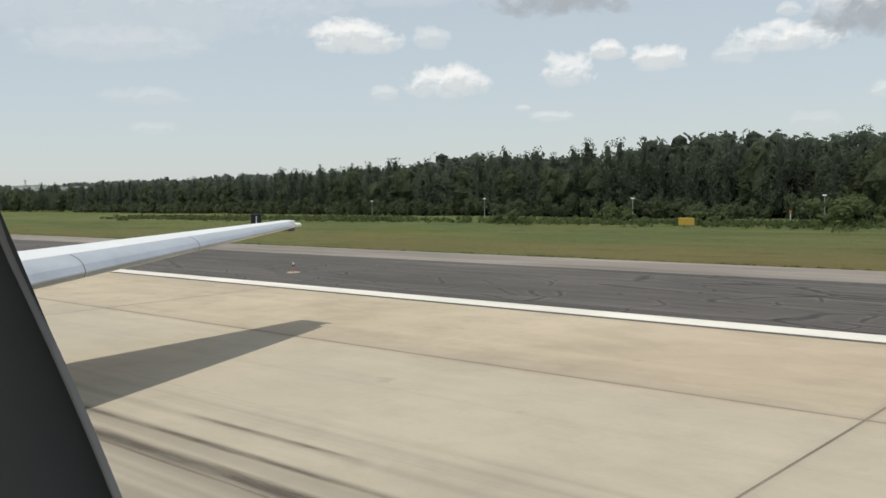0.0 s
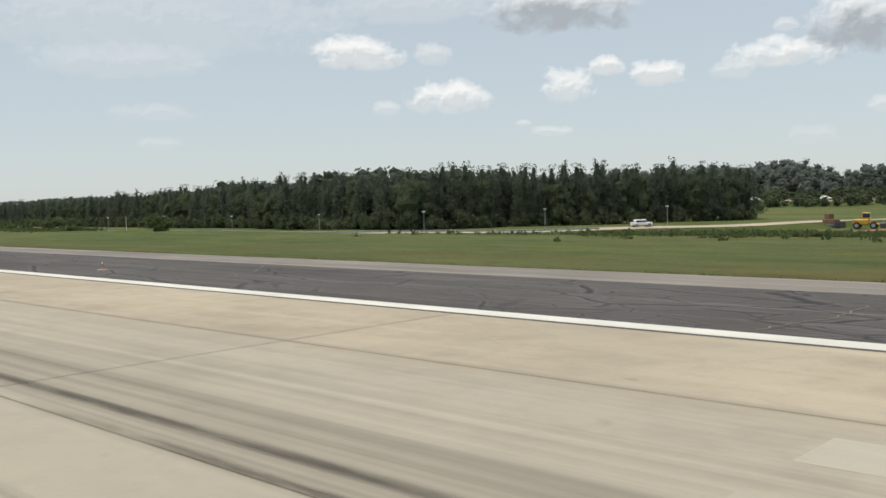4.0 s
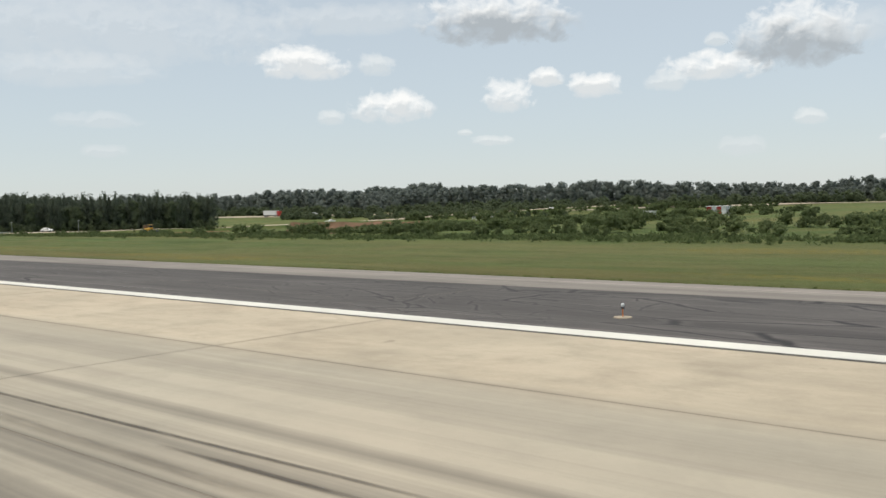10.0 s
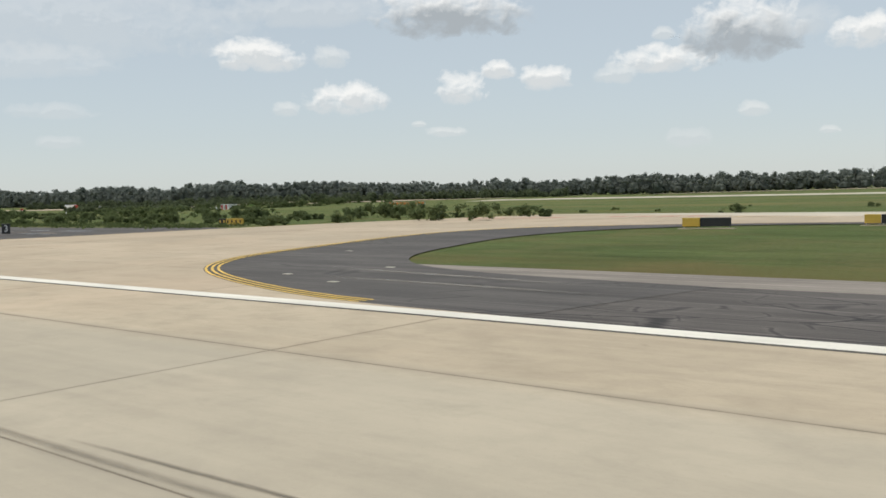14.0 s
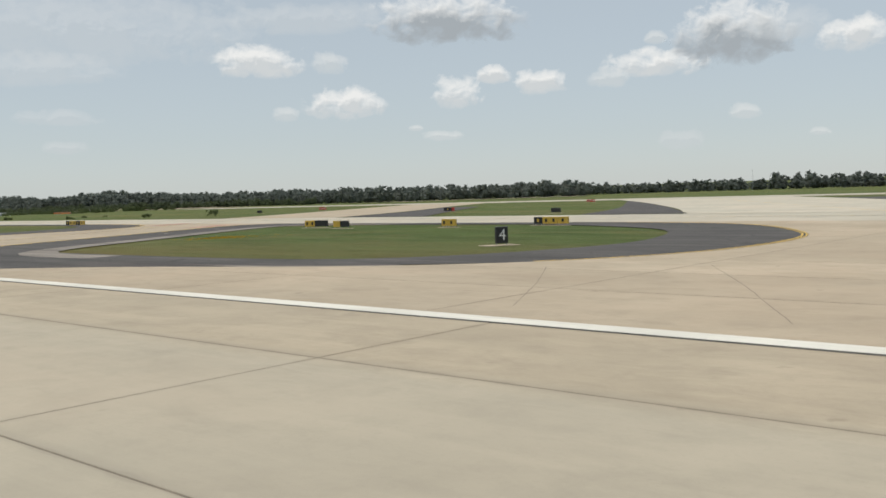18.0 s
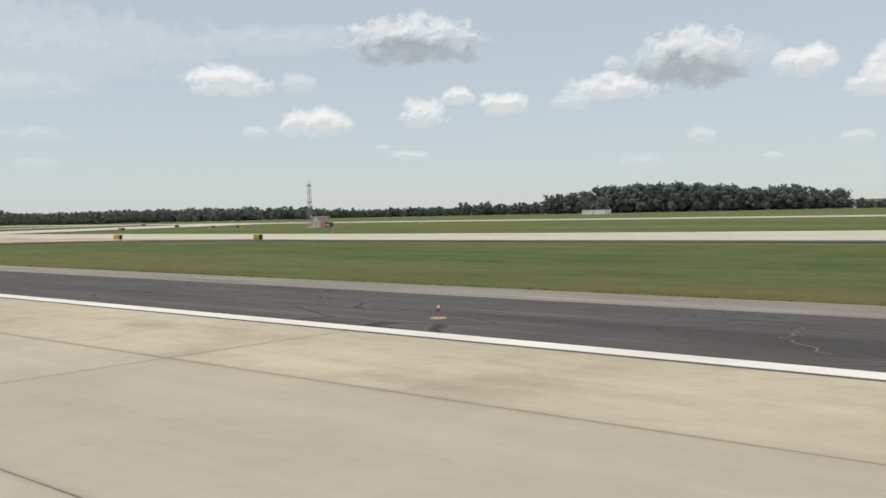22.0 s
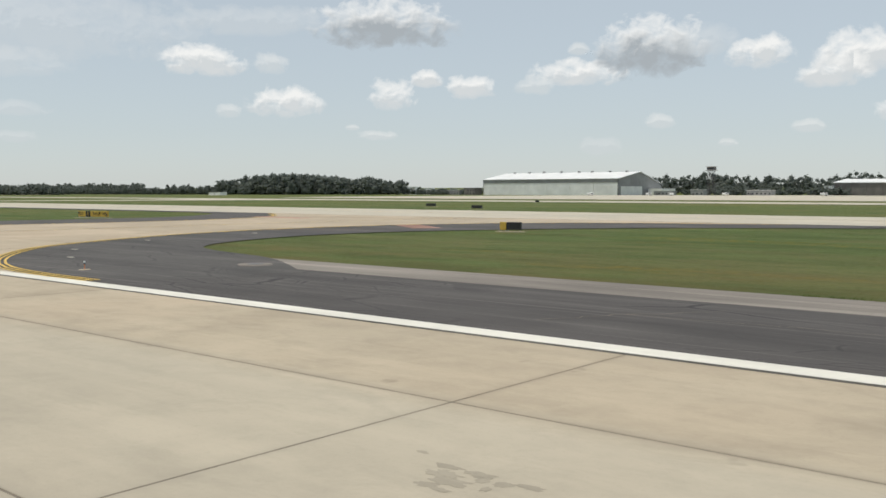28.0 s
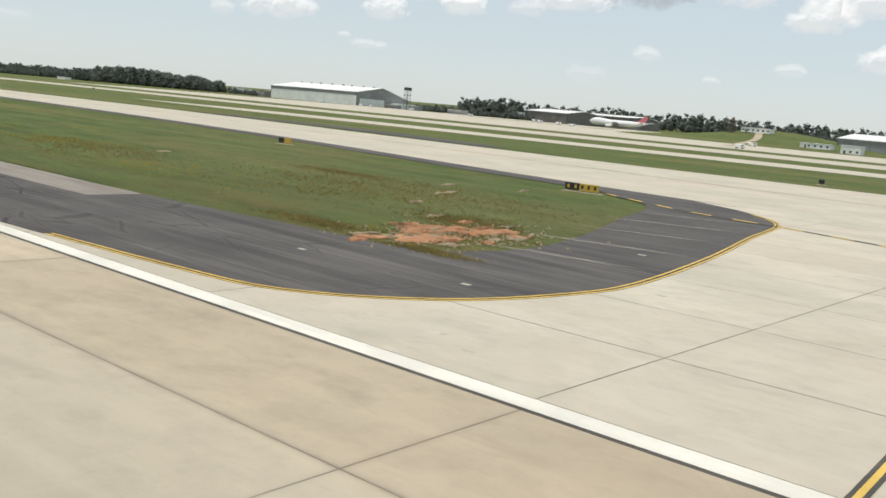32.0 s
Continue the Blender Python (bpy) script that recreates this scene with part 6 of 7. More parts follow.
dozer = thing("bulldozer", 332, 209, gz(332, 209), "rusty brown bulldozer on bare ground", "bulldozer", turn=-20)
part("hull", boxes((-1.8, 1.6, -0.9, 0.9, 0.7, 1.9), bevel=0.12), M_RUST, dozer)
part("cab", boxes((-1.4, 0.1, -0.75, 0.75, 1.9, 3.1), bevel=0.1), M_RUST, dozer)
for wy in (-1.2, 1.2):
    part("track", boxes((-2.0, 1.8, wy - 0.28, wy + 0.28, 0.0, 0.9), bevel=0.3), M_DARKSTEEL, dozer)
part("blade", boxes((2.1, 2.4, -1.7, 1.7, 0.1, 1.3), bevel=0.05), M_DARKSTEEL, dozer)

# red clay cut bank
bm = bmesh.new()
BANK = curve([(435, 201), (448, 199), (468, 200), (488, 202), (510, 204)], 9)
rows = []
for i, (x, y) in enumerate(BANK):
    col = []
    ends = min(1.0, 0.2 + i / 2.0, 0.2 + (len(BANK) - 1 - i) / 3.0)
    for k, (dy, f) in enumerate(((-2.6, 0.0), (-1.8, 0.3), (-0.9, 0.65), (0.0, 1.0), (4.0, 1.05), (20, 0.9), (55, 0.0))):
        j = noise.noise(Vector((x * 0.25, k * 1.7, 3.0)))
        base = gz(x, y + dy) - 0.12
        top = -1.3 + 0.35 * noise.noise(Vector((x * 0.12, 1.0, 7.0)))
        col.append(bm.verts.new((x, y + dy + j * (0.7 if 0 < k < 4 else 0), base + max(0.0, top - base) * f * ends)))
    rows.append(col)
for a, b in zip(rows, rows[1:]):
    for k in range(3):
        bm.faces.new((a[k], b[k], b[k + 1], a[k + 1]))
top = bmesh.new()
rows = [[top.verts.new(v.co) for v in col[3:]] for col in rows]
for a, b in zip(rows, rows[1:]):
    for k in range(3):
        top.faces.new((a[k], b[k], b[k + 1], a[k + 1]))
single("bank_top", top, M_ROUGHGRASS, "rough grass on top of the clay bank", "grass", kind="structure")
bmesh.ops.delete(bm, geom=[v for v in bm.verts if not v.link_faces], context="VERTS")
single("clay_bank", bm, M_CUT, "bare red clay cut bank below the road", "bank", kind="structure")


# ---- small field buildings ----
def hut(name, x, y, w, d, h, mats, label, turn=0.0, category="hut"):
    """Box hut: striped or plain wall panels, roof slab with overhang, door."""
    t = thing(name, x, y, gz(x, y), label, category, turn=turn)
    n = max(1, len(mats))
    for k, m in enumerate(mats):
        part("wall_panel", boxes((-w / 2 + w * k / n, -w / 2 + w * (k + 1) / n - 0.02, -d / 2, d / 2, 0, h)), m, t)
    part("roof", boxes((-w / 2 - 0.2, w / 2 + 0.2, -d / 2 - 0.2, d / 2 + 0.2, h, h + 0.18), bevel=0.03), M_ROOF, t)
    part("door", boxes((-0.45, 0.45, -d / 2 - 0.04, -d / 2 + 0.02, 0.05, min(2.05, h * 0.85))), M_WALLGREY, t, "grey steel door")
    return t


M_PALEPINK = plain("faded_red", (0.62, 0.40, 0.36), 0.6, var=0.2)
hut("equipment_hut", 1203, 203.5, 4.4, 3.4, 3.4, [M_PALEPINK, M_SIGNWHITE, M_PALEPINK], "red and white equipment hut on a pale pad")
sheet("hut_pad", [(1197, 200), (1211, 200), (1211, 207), (1197, 207)], -0.02, M_CONC2, "pale concrete pad under the hut")
part_box = thing("generator_box", 1207.5, 203.5, gz(1207, 203), "dark generator cabinet beside the hut", "cabinet")
part("case", boxes((-1.1, 1.1, -0.8, 0.8, 0, 1.7), bevel=0.06), M_DARKSTEEL, part_box)
part("vent", boxes((-0.8, 0.8, -0.84, -0.79, 0.5, 1.2)), M_STEEL, part_box)
hut("striped_hut", 562.7, 258.4, 6.0, 4.0, 2.9, [M_SIGNRED, M_SIGNWHITE, M_SIGNRED, M_SIGNWHITE], "red and white striped hut behind the bushes")
hut("metal_shed", 1068.7, 606.5, 20, 9, 3.2, [M_WALLWHITE], "long pale metal shed below the wooded rise", category="shed")
hut("flat_roofed_shed", 522.4, 284, 9, 6, 2.6, [M_WALLWHITE], "low pale shed among bushes", category="shed")


def lattice(name, x, y, h, w, cab, label, category):
    metal = M_DARKSTEEL if cab else M_STEEL
    t = thing(name, x, y, gz(x, y), label, category)
    bays = max(3, round(h / (w * 1.1)))
    for sx in (-1, 1):
        for sy in (-1, 1):
            part("leg", rods([((sx * w / 2, sy * w / 2, -0.2), (sx * w / 2 * 0.82, sy * w / 2 * 0.82, h), 0.028 * w + 0.012)], 6), metal, t)
    for k in range(bays):
        z0, z1 = h * k / bays, h * (k + 1) / bays
        a, b = w / 2 * (1 - 0.18 * k / bays), w / 2 * (1 - 0.18 * (k + 1) / bays)
        items = []
        for (px, py), (qx, qy) in (((-1, -1), (1, -1)), ((1, -1), (1, 1)), ((1, 1), (-1, 1)), ((-1, 1), (-1, -1))):
            items.append(((px * a, py * a, z0), (qx * b, qy * b, z1), 0.018 * w + 0.004))
            items.append(((qx * a, qy * a, z0), (px * b, py * b, z1), 0.018 * w + 0.004))
            items.append(((px * b, py * b, z1), (qx * b, qy * b, z1), 0.018 * w + 0.006))
        for group in ([[it] for it in items] if cab else [items]):
            part("brace" if cab else "bracing", rods(group, 5), metal, t)
    if cab:
        for f in (0.45, 0.75):
            part("landing", boxes((-w * 0.62, w * 0.62, -w * 0.62, w * 0.62, h * f, h * f + 0.35)), M_DARKSTEEL, t)
        part("platform", boxes((-w * 0.75, w * 0.75, -w * 0.75, w * 0.75, h, h + 0.3)), M_WALLGREY, t)
        part("cab", boxes((-w * 0.55, w * 0.55, -w * 0.55, w * 0.55, h + 0.3, h + 3.0), bevel=0.2), M_WALLBROWN, t)
        part("window", boxes((-w * 0.57, w * 0.57, -w * 0.57, w * 0.57, h + 1.2, h + 2.3), bevel=0.05), M_GLASS, t, "dark band of glass")
        part("roof", boxes((-w * 0.68, w * 0.68, -w * 0.68, w * 0.68, h + 3.0, h + 3.3), bevel=0.05), M_WALLGREY, t)
        part("antenna", rods([((0, 0, h + 3.3), (0, 0, h + 6.0), 0.08)]), M_STEEL, t)
    else:
        part("antenna", rods([((-w * 0.3, 0, h - 0.5), (-w * 0.3, 0, h + 1.2), 0.06), ((w * 0.3, 0, h - 0.5), (w * 0.3, 0, h + 0.9), 0.06)]), M_STEEL, t)
        part("equipment", boxes((-w * 0.5, w * 0.6, -w * 0.4, w * 0.4, h * 0.57, h * 0.6), (-w * 0.6, w * 0.5, -w * 0.4, w * 0.4, h * 0.95, h * 0.98)), M_STEEL, t)
    return t


lattice("radio_mast", 1197.6, 204.2, 14.2, 1.1, False, "slim steel lattice radio mast on the grass", "mast")
lattice("lattice_tower", 1573.5, 725, 20.5, 5.2, True, "steel lattice tower with a control cab", "tower")
lattice("radio_mast", -553, 354, 20, 1.6, False, "distant lattice mast above the trees", "mast")


def gabled(name, x0, x1, y0, y1, eave_f, eave_b, ridge, ridge_y, wall, band_mat, end_mat, label, panels=6, vents=8):
    """Large hangar with its ridge along x: walls, gable ends, roof, door panels, roof vents."""
    base = gz((x0 + x1) / 2, (y0 + y1) / 2) - 0.3
    t = thing(name, 0, 0, base, label, "hangar")
    low = eave_f * 0.78
    for k in range(panels):
        a, b = x0 + (x1 - x0) * k / panels, x0 + (x1 - x0) * (k + 1) / panels
        part("door_panel", boxes((a + 0.12, b - 0.12, y0, y0 + 0.6, 0, low)), wall, t)
    part("fascia", boxes((x0, x1, y0 - 0.25, y0 + 0.7, low, eave_f)), band_mat, t, "grey sheet fascia")
    part("back_wall", boxes((x0, x1, y1 - 0.6, y1, 0, eave_b)), end_mat, t)
    for xe, s in ((x0, 1), (x1, -1)):
        bm = bmesh.new()
        prof = [(y0, 0), (y1, 0), (y1, eave_b), (ridge_y, ridge), (y0, eave_f)]
        f1 = [bm.verts.new((xe, y, z)) for y, z in prof]
        f2 = [bm.verts.new((xe + s * 0.6, y, z)) for y, z in prof]
        bm.faces.new(f1)
        bm.faces.new(f2[::-1])
        for i in range(5):
            bm.faces.new((f1[i], f2[i], f2[(i + 1) % 5], f1[(i + 1) % 5]))
        bmesh.ops.recalc_face_normals(bm, faces=bm.faces)
        part("gable_wall", bm, end_mat, t)
    for (ya, za), (yb, zb) in (((y0 - 0.8, eave_f + 0.02), (ridge_y, ridge + 0.05)), ((ridge_y, ridge + 0.05), (y1 + 0.8, eave_b + 0.02))):
        bm = bmesh.new()
        v = [bm.verts.new((x, y, z + o)) for o in (0, 0.5) for x, y, z in ((x0 - 0.8, ya, za), (x1 + 0.8, ya, za), (x1 + 0.8, yb, zb), (x0 - 0.8, yb, zb))]
        bm.faces.new(v[3::-1])
        bm.faces.new(v[4:])
        for i in range(4):
            bm.faces.new((v[i], v[(i + 1) % 4], v[4 + (i + 1) % 4], v[4 + i]))
        bmesh.ops.recalc_face_normals(bm, faces=bm.faces)
        part("roof", bm, M_ROOF, t, "white sheet roof")
    rr = random.Random(x0)
    for k in range(vents):
        vx = x0 + (x1 - x0) * (k + 0.6) / (vents + 0.2) + rr.uniform(-2, 2)
        part("roof_vent", boxes((vx - 1.2, vx + 1.2, ridge_y - 2.2, ridge_y - 0.2, ridge - 0.4, ridge + rr.uniform(1.2, 2.2)), bevel=0.15), M_WALLGREY, t)
    return t


h1 = gabled("hangar", 1322, 1476, 745, 831, 15.2, 10.5, 22.0, 786, M_WALLWHITE, M_WALLGREY, M_WALLGREY, "huge white hangar with a low white gabled roof")
part("side_door", boxes((1475.9, 1476.4, 750, 790, 0, 8.5)), M_WALLWHITE, h1, "white lower wall")
part("annex", boxes((1477, 1492, 800, 828, 0, 6.5), bevel=0.2), M_WALLWHITE, h1, "white lean-to annex")
gabled("hangar", 1627, 1682, 868, 945, 11.5, 11.5, 15.0, 902, M_WALLBROWN, M_WALLBROWN, M_WALLBROWN, "brown sheet-walled hangar with a shallow roof", 4, 3)
gabled("hangar", 1640, 1716, 952, 1020, 13.0, 11.0, 15.0, 986, M_WALLBROWN, M_WALLBROWN, M_WALLBROWN, "long dark hangar with a white roof", 8, 8)
gabled("hangar", 2036, 2230, 668, 740, 9.0, 9.0, 13.0, 704, M_WALLGREY, M_WALLGREY, M_WALLGREY, "long grey cargo hangar with a white roof", 9, 9)


def block(x, y, w, d, h, wall, label, storeys=1):
    t = thing("building", x, y, gz(x, y) - 0.2, label, "building")
    part("wall", boxes((-w / 2, w / 2, -d / 2, d / 2, 0, h)), wall, t)
    part("roof", boxes((-w / 2 - 0.3, w / 2 + 0.3, -d / 2 - 0.3, d / 2 + 0.3, h, h + 0.35), bevel=0.05), M_ROOF, t)
    part("door", boxes((-w * 0.35, -w * 0.35 + 1.2, -d / 2 - 0.05, -d / 2 + 0.05, 0, 2.2)), M_DARKSTEEL, t)
    for s in range(storeys):
        zz = 1.1 + s * 3.2
        n = max(2, int(w / 3.5))
        for k in range(n):
            wx = -w / 2 + w * (k + 0.5) / n
            if zz + 1.3 < h and abs(wx + w * 0.35) > 1.3:
                part("window", boxes((wx - 0.7, wx + 0.7, -d / 2 - 0.04, -d / 2 + 0.06, zz, zz + 1.2)), M_GLASS, t)
    return t


block(1166, 812, 15, 10, 9, M_WALLWHITE, "white block building beyond the far runway", 2)
block(1192, 812, 9, 9, 7.5, M_WALLWHITE, "white block building beyond the far runway", 2)
block(1215, 800, 16, 9, 5.5, M_WALLBROWN, "low brown building beyond the far runway")
block(1246, 792, 20, 9, 5, M_WALLGREY, "low grey building beside the hangar")
block(1285, 775, 14, 12, 7.5, M_WALLBROWN, "brown annex building beside the hangar", 2)
block(1625, 860, 7, 6, 8.5, M_WALLWHITE, "pale stair block beside a brown hangar", 2)
block(2036, 628, 20, 8, 3.2, M_WALLWHITE, "low white site building by the apron")
block(2066, 604, 12, 8, 5.2, M_WALLWHITE, "small white building at the apron", 1)
block(1980, 664, 22, 7, 3.2, M_WALLWHITE, "low white building on the grassy mound")
block(1120, 760, 18, 9, 5.5, M_WALLWHITE, "pale building half hidden by trees")
for x, y, w, h in ((1510, 770, 18, 4), (1540, 776, 12, 5), (1590, 790, 22, 4.5), (1745, 905, 10, 4), (-420, 300, 40, 15.5), (-330, 290, 26, 13.5)):
    block(x, y, w, 9, h, M_WALLGREY if y > 500 else M_WALLWHITE, "plain low building beyond the airfield")

twr = thing("control_tower", 1960, 663, gz(1960, 663), "dark steel-framed observation tower on a grassy mound", "tower")
for u in (-2.4, 2.4):
    for w in (-2.0, 2.0):
        part("leg", rods([((u, w, -0.5), (u, w, 6.2), 0.22)], 6), M_DARKSTEEL, twr)
part("stair_core", boxes((-1.2, 1.6, -1.4, 1.4, -0.5, 6.0)), M_WALLBROWN, twr)
for z in (2.4, 4.4):
    part("landing", boxes((-3.4, 2.8, -2.4, 2.4, z, z + 0.25)), M_RUST, twr)
part("gallery", boxes((-4.4, 3.4, -2.8, 2.8, 6.0, 6.35)), M_RUST, twr)
part("rail", boxes((-4.4, 3.4, -2.82, -2.74, 7.2, 7.3), (-4.4, -4.3, -2.8, 2.8, 7.2, 7.3), (3.3, 3.4, -2.8, 2.8, 7.2, 7.3)), M_DARKSTEEL, twr)
part("cab", boxes((-0.6, 2.8, -1.8, 1.8, 6.35, 9.0), bevel=0.15), M_WALLBROWN, twr)
part("window", boxes((-0.66, 2.86, -1.86, 1.86, 7.3, 8.3), bevel=0.05), M_GLASS, twr, "dark band of glass")
part("roof", boxes((-0.9, 3.1, -2.1, 2.1, 9.0, 9.3), bevel=0.05), M_RUST, twr)
part("turret", boxes((0.4, 1.9, -0.8, 0.8, 9.3, 11.0), bevel=0.1), M_RUST, twr)

# service vehicles on the apron
for x, y, a in ((1480, 690, 20), (1530, 700, -10), (1555, 690, 160), (1590, 715, 5), (1665, 720, 0), (1735, 740, 10), (1790, 690, 0), (1830, 650, 30), (1700, 780, 90), (2050, 470, 0), (2020, 560, 0)):
    t = thing("service_van", x, y, gz(x, y) + 0.09, "small white service van on the apron", "van", "apron vans", turn=a)
    part("body", boxes((-2.6, 2.6, -1.0, 1.0, 0.5, 2.3), bevel=0.25), M_AIRWHITE, t)
    part("window", boxes((0.8, 2.45, -1.03, 1.03, 1.3, 2.0), bevel=0.08), M_GLASS, t)
    for wx in (-1.6, 1.6):
        for wy in (-0.9, 0.9):
            wheel(t, wx, wy, 0.4)

# orange barriers and small field markers
for x, y, ln, a in ((686, 231, 15, 6), (1262, 185, 1.6, 0)):
    t = thing("mesh_barrier", x, y, gz(x, y), "orange slatted site barrier on the grass", "barrier", turn=a)
    for k in range(int(ln / 1.5)):
        part("slat", boxes((k * 1.5, k * 1.5 + 0.9, -0.05, 0.05, 0.35, 1.15)), M_ORANGE, t)
    part("rail", rods([((0, 0, 0.3), (ln, 0, 0.3), 0.05), ((0, 0, 1.2), (ln, 0, 1.2), 0.05)]), M_STEEL, t)
    for k in range(0, int(ln) + 1, 3):
        part("post", rods([((k, 0, 0), (k, 0, 1.25), 0.06)]), M_STEEL, t)
t = thing("marker_board", 243, 62.5, gz(243, 62.5), "small yellow marker board on short legs", "sign")
part("board", boxes((-0.62, 0.62, -0.05, 0.05, 0.25, 0.8), bevel=0.02), M_SIGNYELLOW, t)
for s in (-0.4, 0.4):
    part("leg", rods([((s, 0, 0), (s, 0, 0.3), 0.04)]), M_STEEL, t)
for x, y, h in ((266, 76, 2.2), (246, 74, 1.0), (232, 72, 0.9), (958, 60, 0.8), (1310, 108, 0.9)):
    t = thing("marker_post", x, y, gz(x, y), "short white marker post in the grass", "post")
    part("stake", rods([((0, 0, 0), (0, 0, h), 0.05)]), M_SIGNWHITE, t)
    part("cap", rods([((0, 0, h), (0, 0, h + 0.14), 0.09)]), M_ORANGE, t)
fence = thing("board_fence", 409, 331, gz(409, 331), "white post-and-rail fence beside the road", "fence", turn=8)
for k in range(7):
    part("post", boxes((k * 2 - 0.08, k * 2 + 0.08, -0.08, 0.08, 0, 1.5)), M_SIGNWHITE, fence)
for z in (0.4, 0.85, 1.3):
    part("board", boxes((0, 12, -0.12, -0.07, z, z + 0.2)), M_SIGNWHITE, fence)

# ---- parked jumbo freighter ----
jet = thing("jet_airliner", 1746, 868, gz(1746, 868) + 0.1, "white four-engined jumbo jet with a red tail", "aircraft", turn=-3)
bm = bmesh.new()
rings = []
PROFILE = ((-35.5, 0.4, 6.0, 0.4), (-34.6, 1.5, 5.9, 1.6), (-32.5, 2.5, 5.9, 2.9), (-29, 3.1, 6.1, 4.0), (-24, 3.25, 6.2, 4.3), (-18, 3.25, 5.9, 3.9), (-10, 3.25, 5.6, 3.4), (8, 3.25, 5.6, 3.4), (18, 3.0, 5.8, 3.1), (26, 2.0, 6.3, 2.2), (33, 0.9, 6.9, 1.1), (36, 0.2, 7.2, 0.3))
for x, ry, zc, rz in PROFILE:
    rings.append([bm.verts.new((x, ry * math.cos(a), zc + rz * math.sin(a))) for a in [k * math.tau / 18 for k in range(18)]])
for a, b in zip(rings, rings[1:]):
    for k in range(18):
        bm.faces.new((a[k], a[(k + 1) % 18], b[(k + 1) % 18], b[k]))
bm.faces.new(rings[0])
bm.faces.new(rings[-1][::-1])
bmesh.ops.recalc_face_normals(bm, faces=bm.faces)
part("fuselage", bm, M_AIRWHITE, jet, smooth=True)
part("windscreen", boxes((-33.9, -32.7, -1.6, 1.6, 7.9, 8.5), bevel=0.1), M_GLASS, jet)


def plate(pts, thick, axis):
    bm = bmesh.new()
    a = [bm.verts.new(p) for p in pts]
    b = [bm.verts.new(tuple(c + (thick if i == axis else 0) for i, c in enumerate(p))) for p in pts]
    bm.faces.new(a)
    bm.faces.new(b[::-1])
    for i in range(len(pts)):
        bm.faces.new((a[i], b[i], b[(i + 1) % len(pts)], a[(i + 1) % len(pts)]))
    bmesh.ops.recalc_face_normals(bm, faces=bm.faces)
    return bm


part("tail_fin", plate([(22, -0.3, 7.5), (33, -0.3, 7.2), (36.5, -0.3, 14.8), (32.5, -0.3, 14.8)], 0.6, 1), M_AIRRED, jet, "faded red tail fin")
for s in (-1, 1):
    part("wing", plate([(-8, s * 3, 4.0), (4, s * 3, 4.2), (17, s * 29, 6.4), (13.5, s * 29, 6.4)], 0.7, 2), M_ALU, jet)
    part("tailplane", plate([(26, s * 1.6, 7.0), (32, s * 1.2, 7.0), (37, s * 10.5, 8.0), (34.5, s * 10.5, 8.0)], 0.35, 2), M_AIRWHITE, jet)
    for ex, ey in ((-4.5, 11.5), (3, 20)):
        e = part("engine", rods([((ex - 2.6, s * ey, 2.9), (ex + 2.4, s * ey, 3.0), 1.25, 0.85)], 16), M_AIRWHITE, jet, smooth=False)
        part("pylon", plate([(ex - 1, s * ey - 0.2, 3.8), (ex + 3, s * ey - 0.2, 3.8), (ex + 4, s * ey - 0.2, 5.2), (ex + 1, s * ey - 0.2, 5.0)], 0.4, 1), M_AIRWHITE, e)
    for gx in (2, 6):
        part("gear_wheel", rods([((gx, s * 2.4, 0.65), (gx, s * 3.2, 0.65), 0.65)], 12), M_RUBBER, jet)
part("nose_gear", rods([((-26, 0, 0.5), (-26, 0, 3), 0.18), ((-26, -0.5, 0.55), (-26, 0.5, 0.55), 0.55)], 10), M_DARKSTEEL, jet)

# ---- the airliner that the camera rides in, standing where the shot begins ----
air = thing("airliner", 0, 0, 0, "bare-metal airliner wing with slats and a dark window surround", "aircraft")


def wing_section(y):
    chord = 1.3 + (16.5 - y) * 0.34
    lead = 256.2 + (16.5 - y) * 0.46
    return lead, chord, 2.15 + (y - 7.5) * 0.055


def wing_bm(y0, y1, u0, u1, n=10, grow=0.0):
    """Skin between two stations, from fraction u0 to u1 of the chord."""
    bm = bmesh.new()
    loops = []
    for y in [y0 + (y1 - y0) * k / n for k in range(n + 1)]:
        le, c, z = wing_section(y)
        ring = []
        us = [u0 + (u1 - u0) * k / 8 for k in range(9)]
        for side in (1, -1):
            for u in (us if side == 1 else us[::-1]):
                th = 0.11 * c * (2.2 * math.sqrt(max(u, 0)) - 1.2 * u - 1.0 * u * u + 0.0) + 0.012 + grow
                ring.append(bm.verts.new((le - u * c, y, z + 0.02 * u * c + side * max(th, 0.01) * (1.0 if side == 1 else 0.6))))
        loops.append(ring)
    m = len(loops[0])
    for a, b in zip(loops, loops[1:]):
        for k in range(m):
            bm.faces.new((a[k], a[(k + 1) % m], b[(k + 1) % m], b[k]))
    bm.faces.new(loops[0])
    bm.faces.new(loops[-1][::-1])
    bmesh.ops.recalc_face_normals(bm, faces=bm.faces)
    return bm


wing = part("wing", wing_bm(1.8, 16.5, 0.16, 1.0, 14), M_AIRWHITE, air, "white painted wing skin", smooth=False)
for y0, y1 in ((2.4, 5.6), (5.62, 8.9), (8.92, 12.2), (12.22, 16.1)):
    part("slat", wing_bm(y0, y1, 0.0, 0.158, 6, 0.004), M_ALU, air, "polished metal leading-edge slat")
le, c, z = wing_section(16.5)
part("wing_tip", boxes((le - c, le - 0.05, 16.5, 16.62, z - 0.05, z + 0.06), bevel=0.04), M_AIRWHITE, air)
part("tip_light", boxes((le - 0.5, le - 0.2, 16.3, 16.5, z - 0.16, z - 0.06), bevel=0.03), M_DARKSTEEL, air)
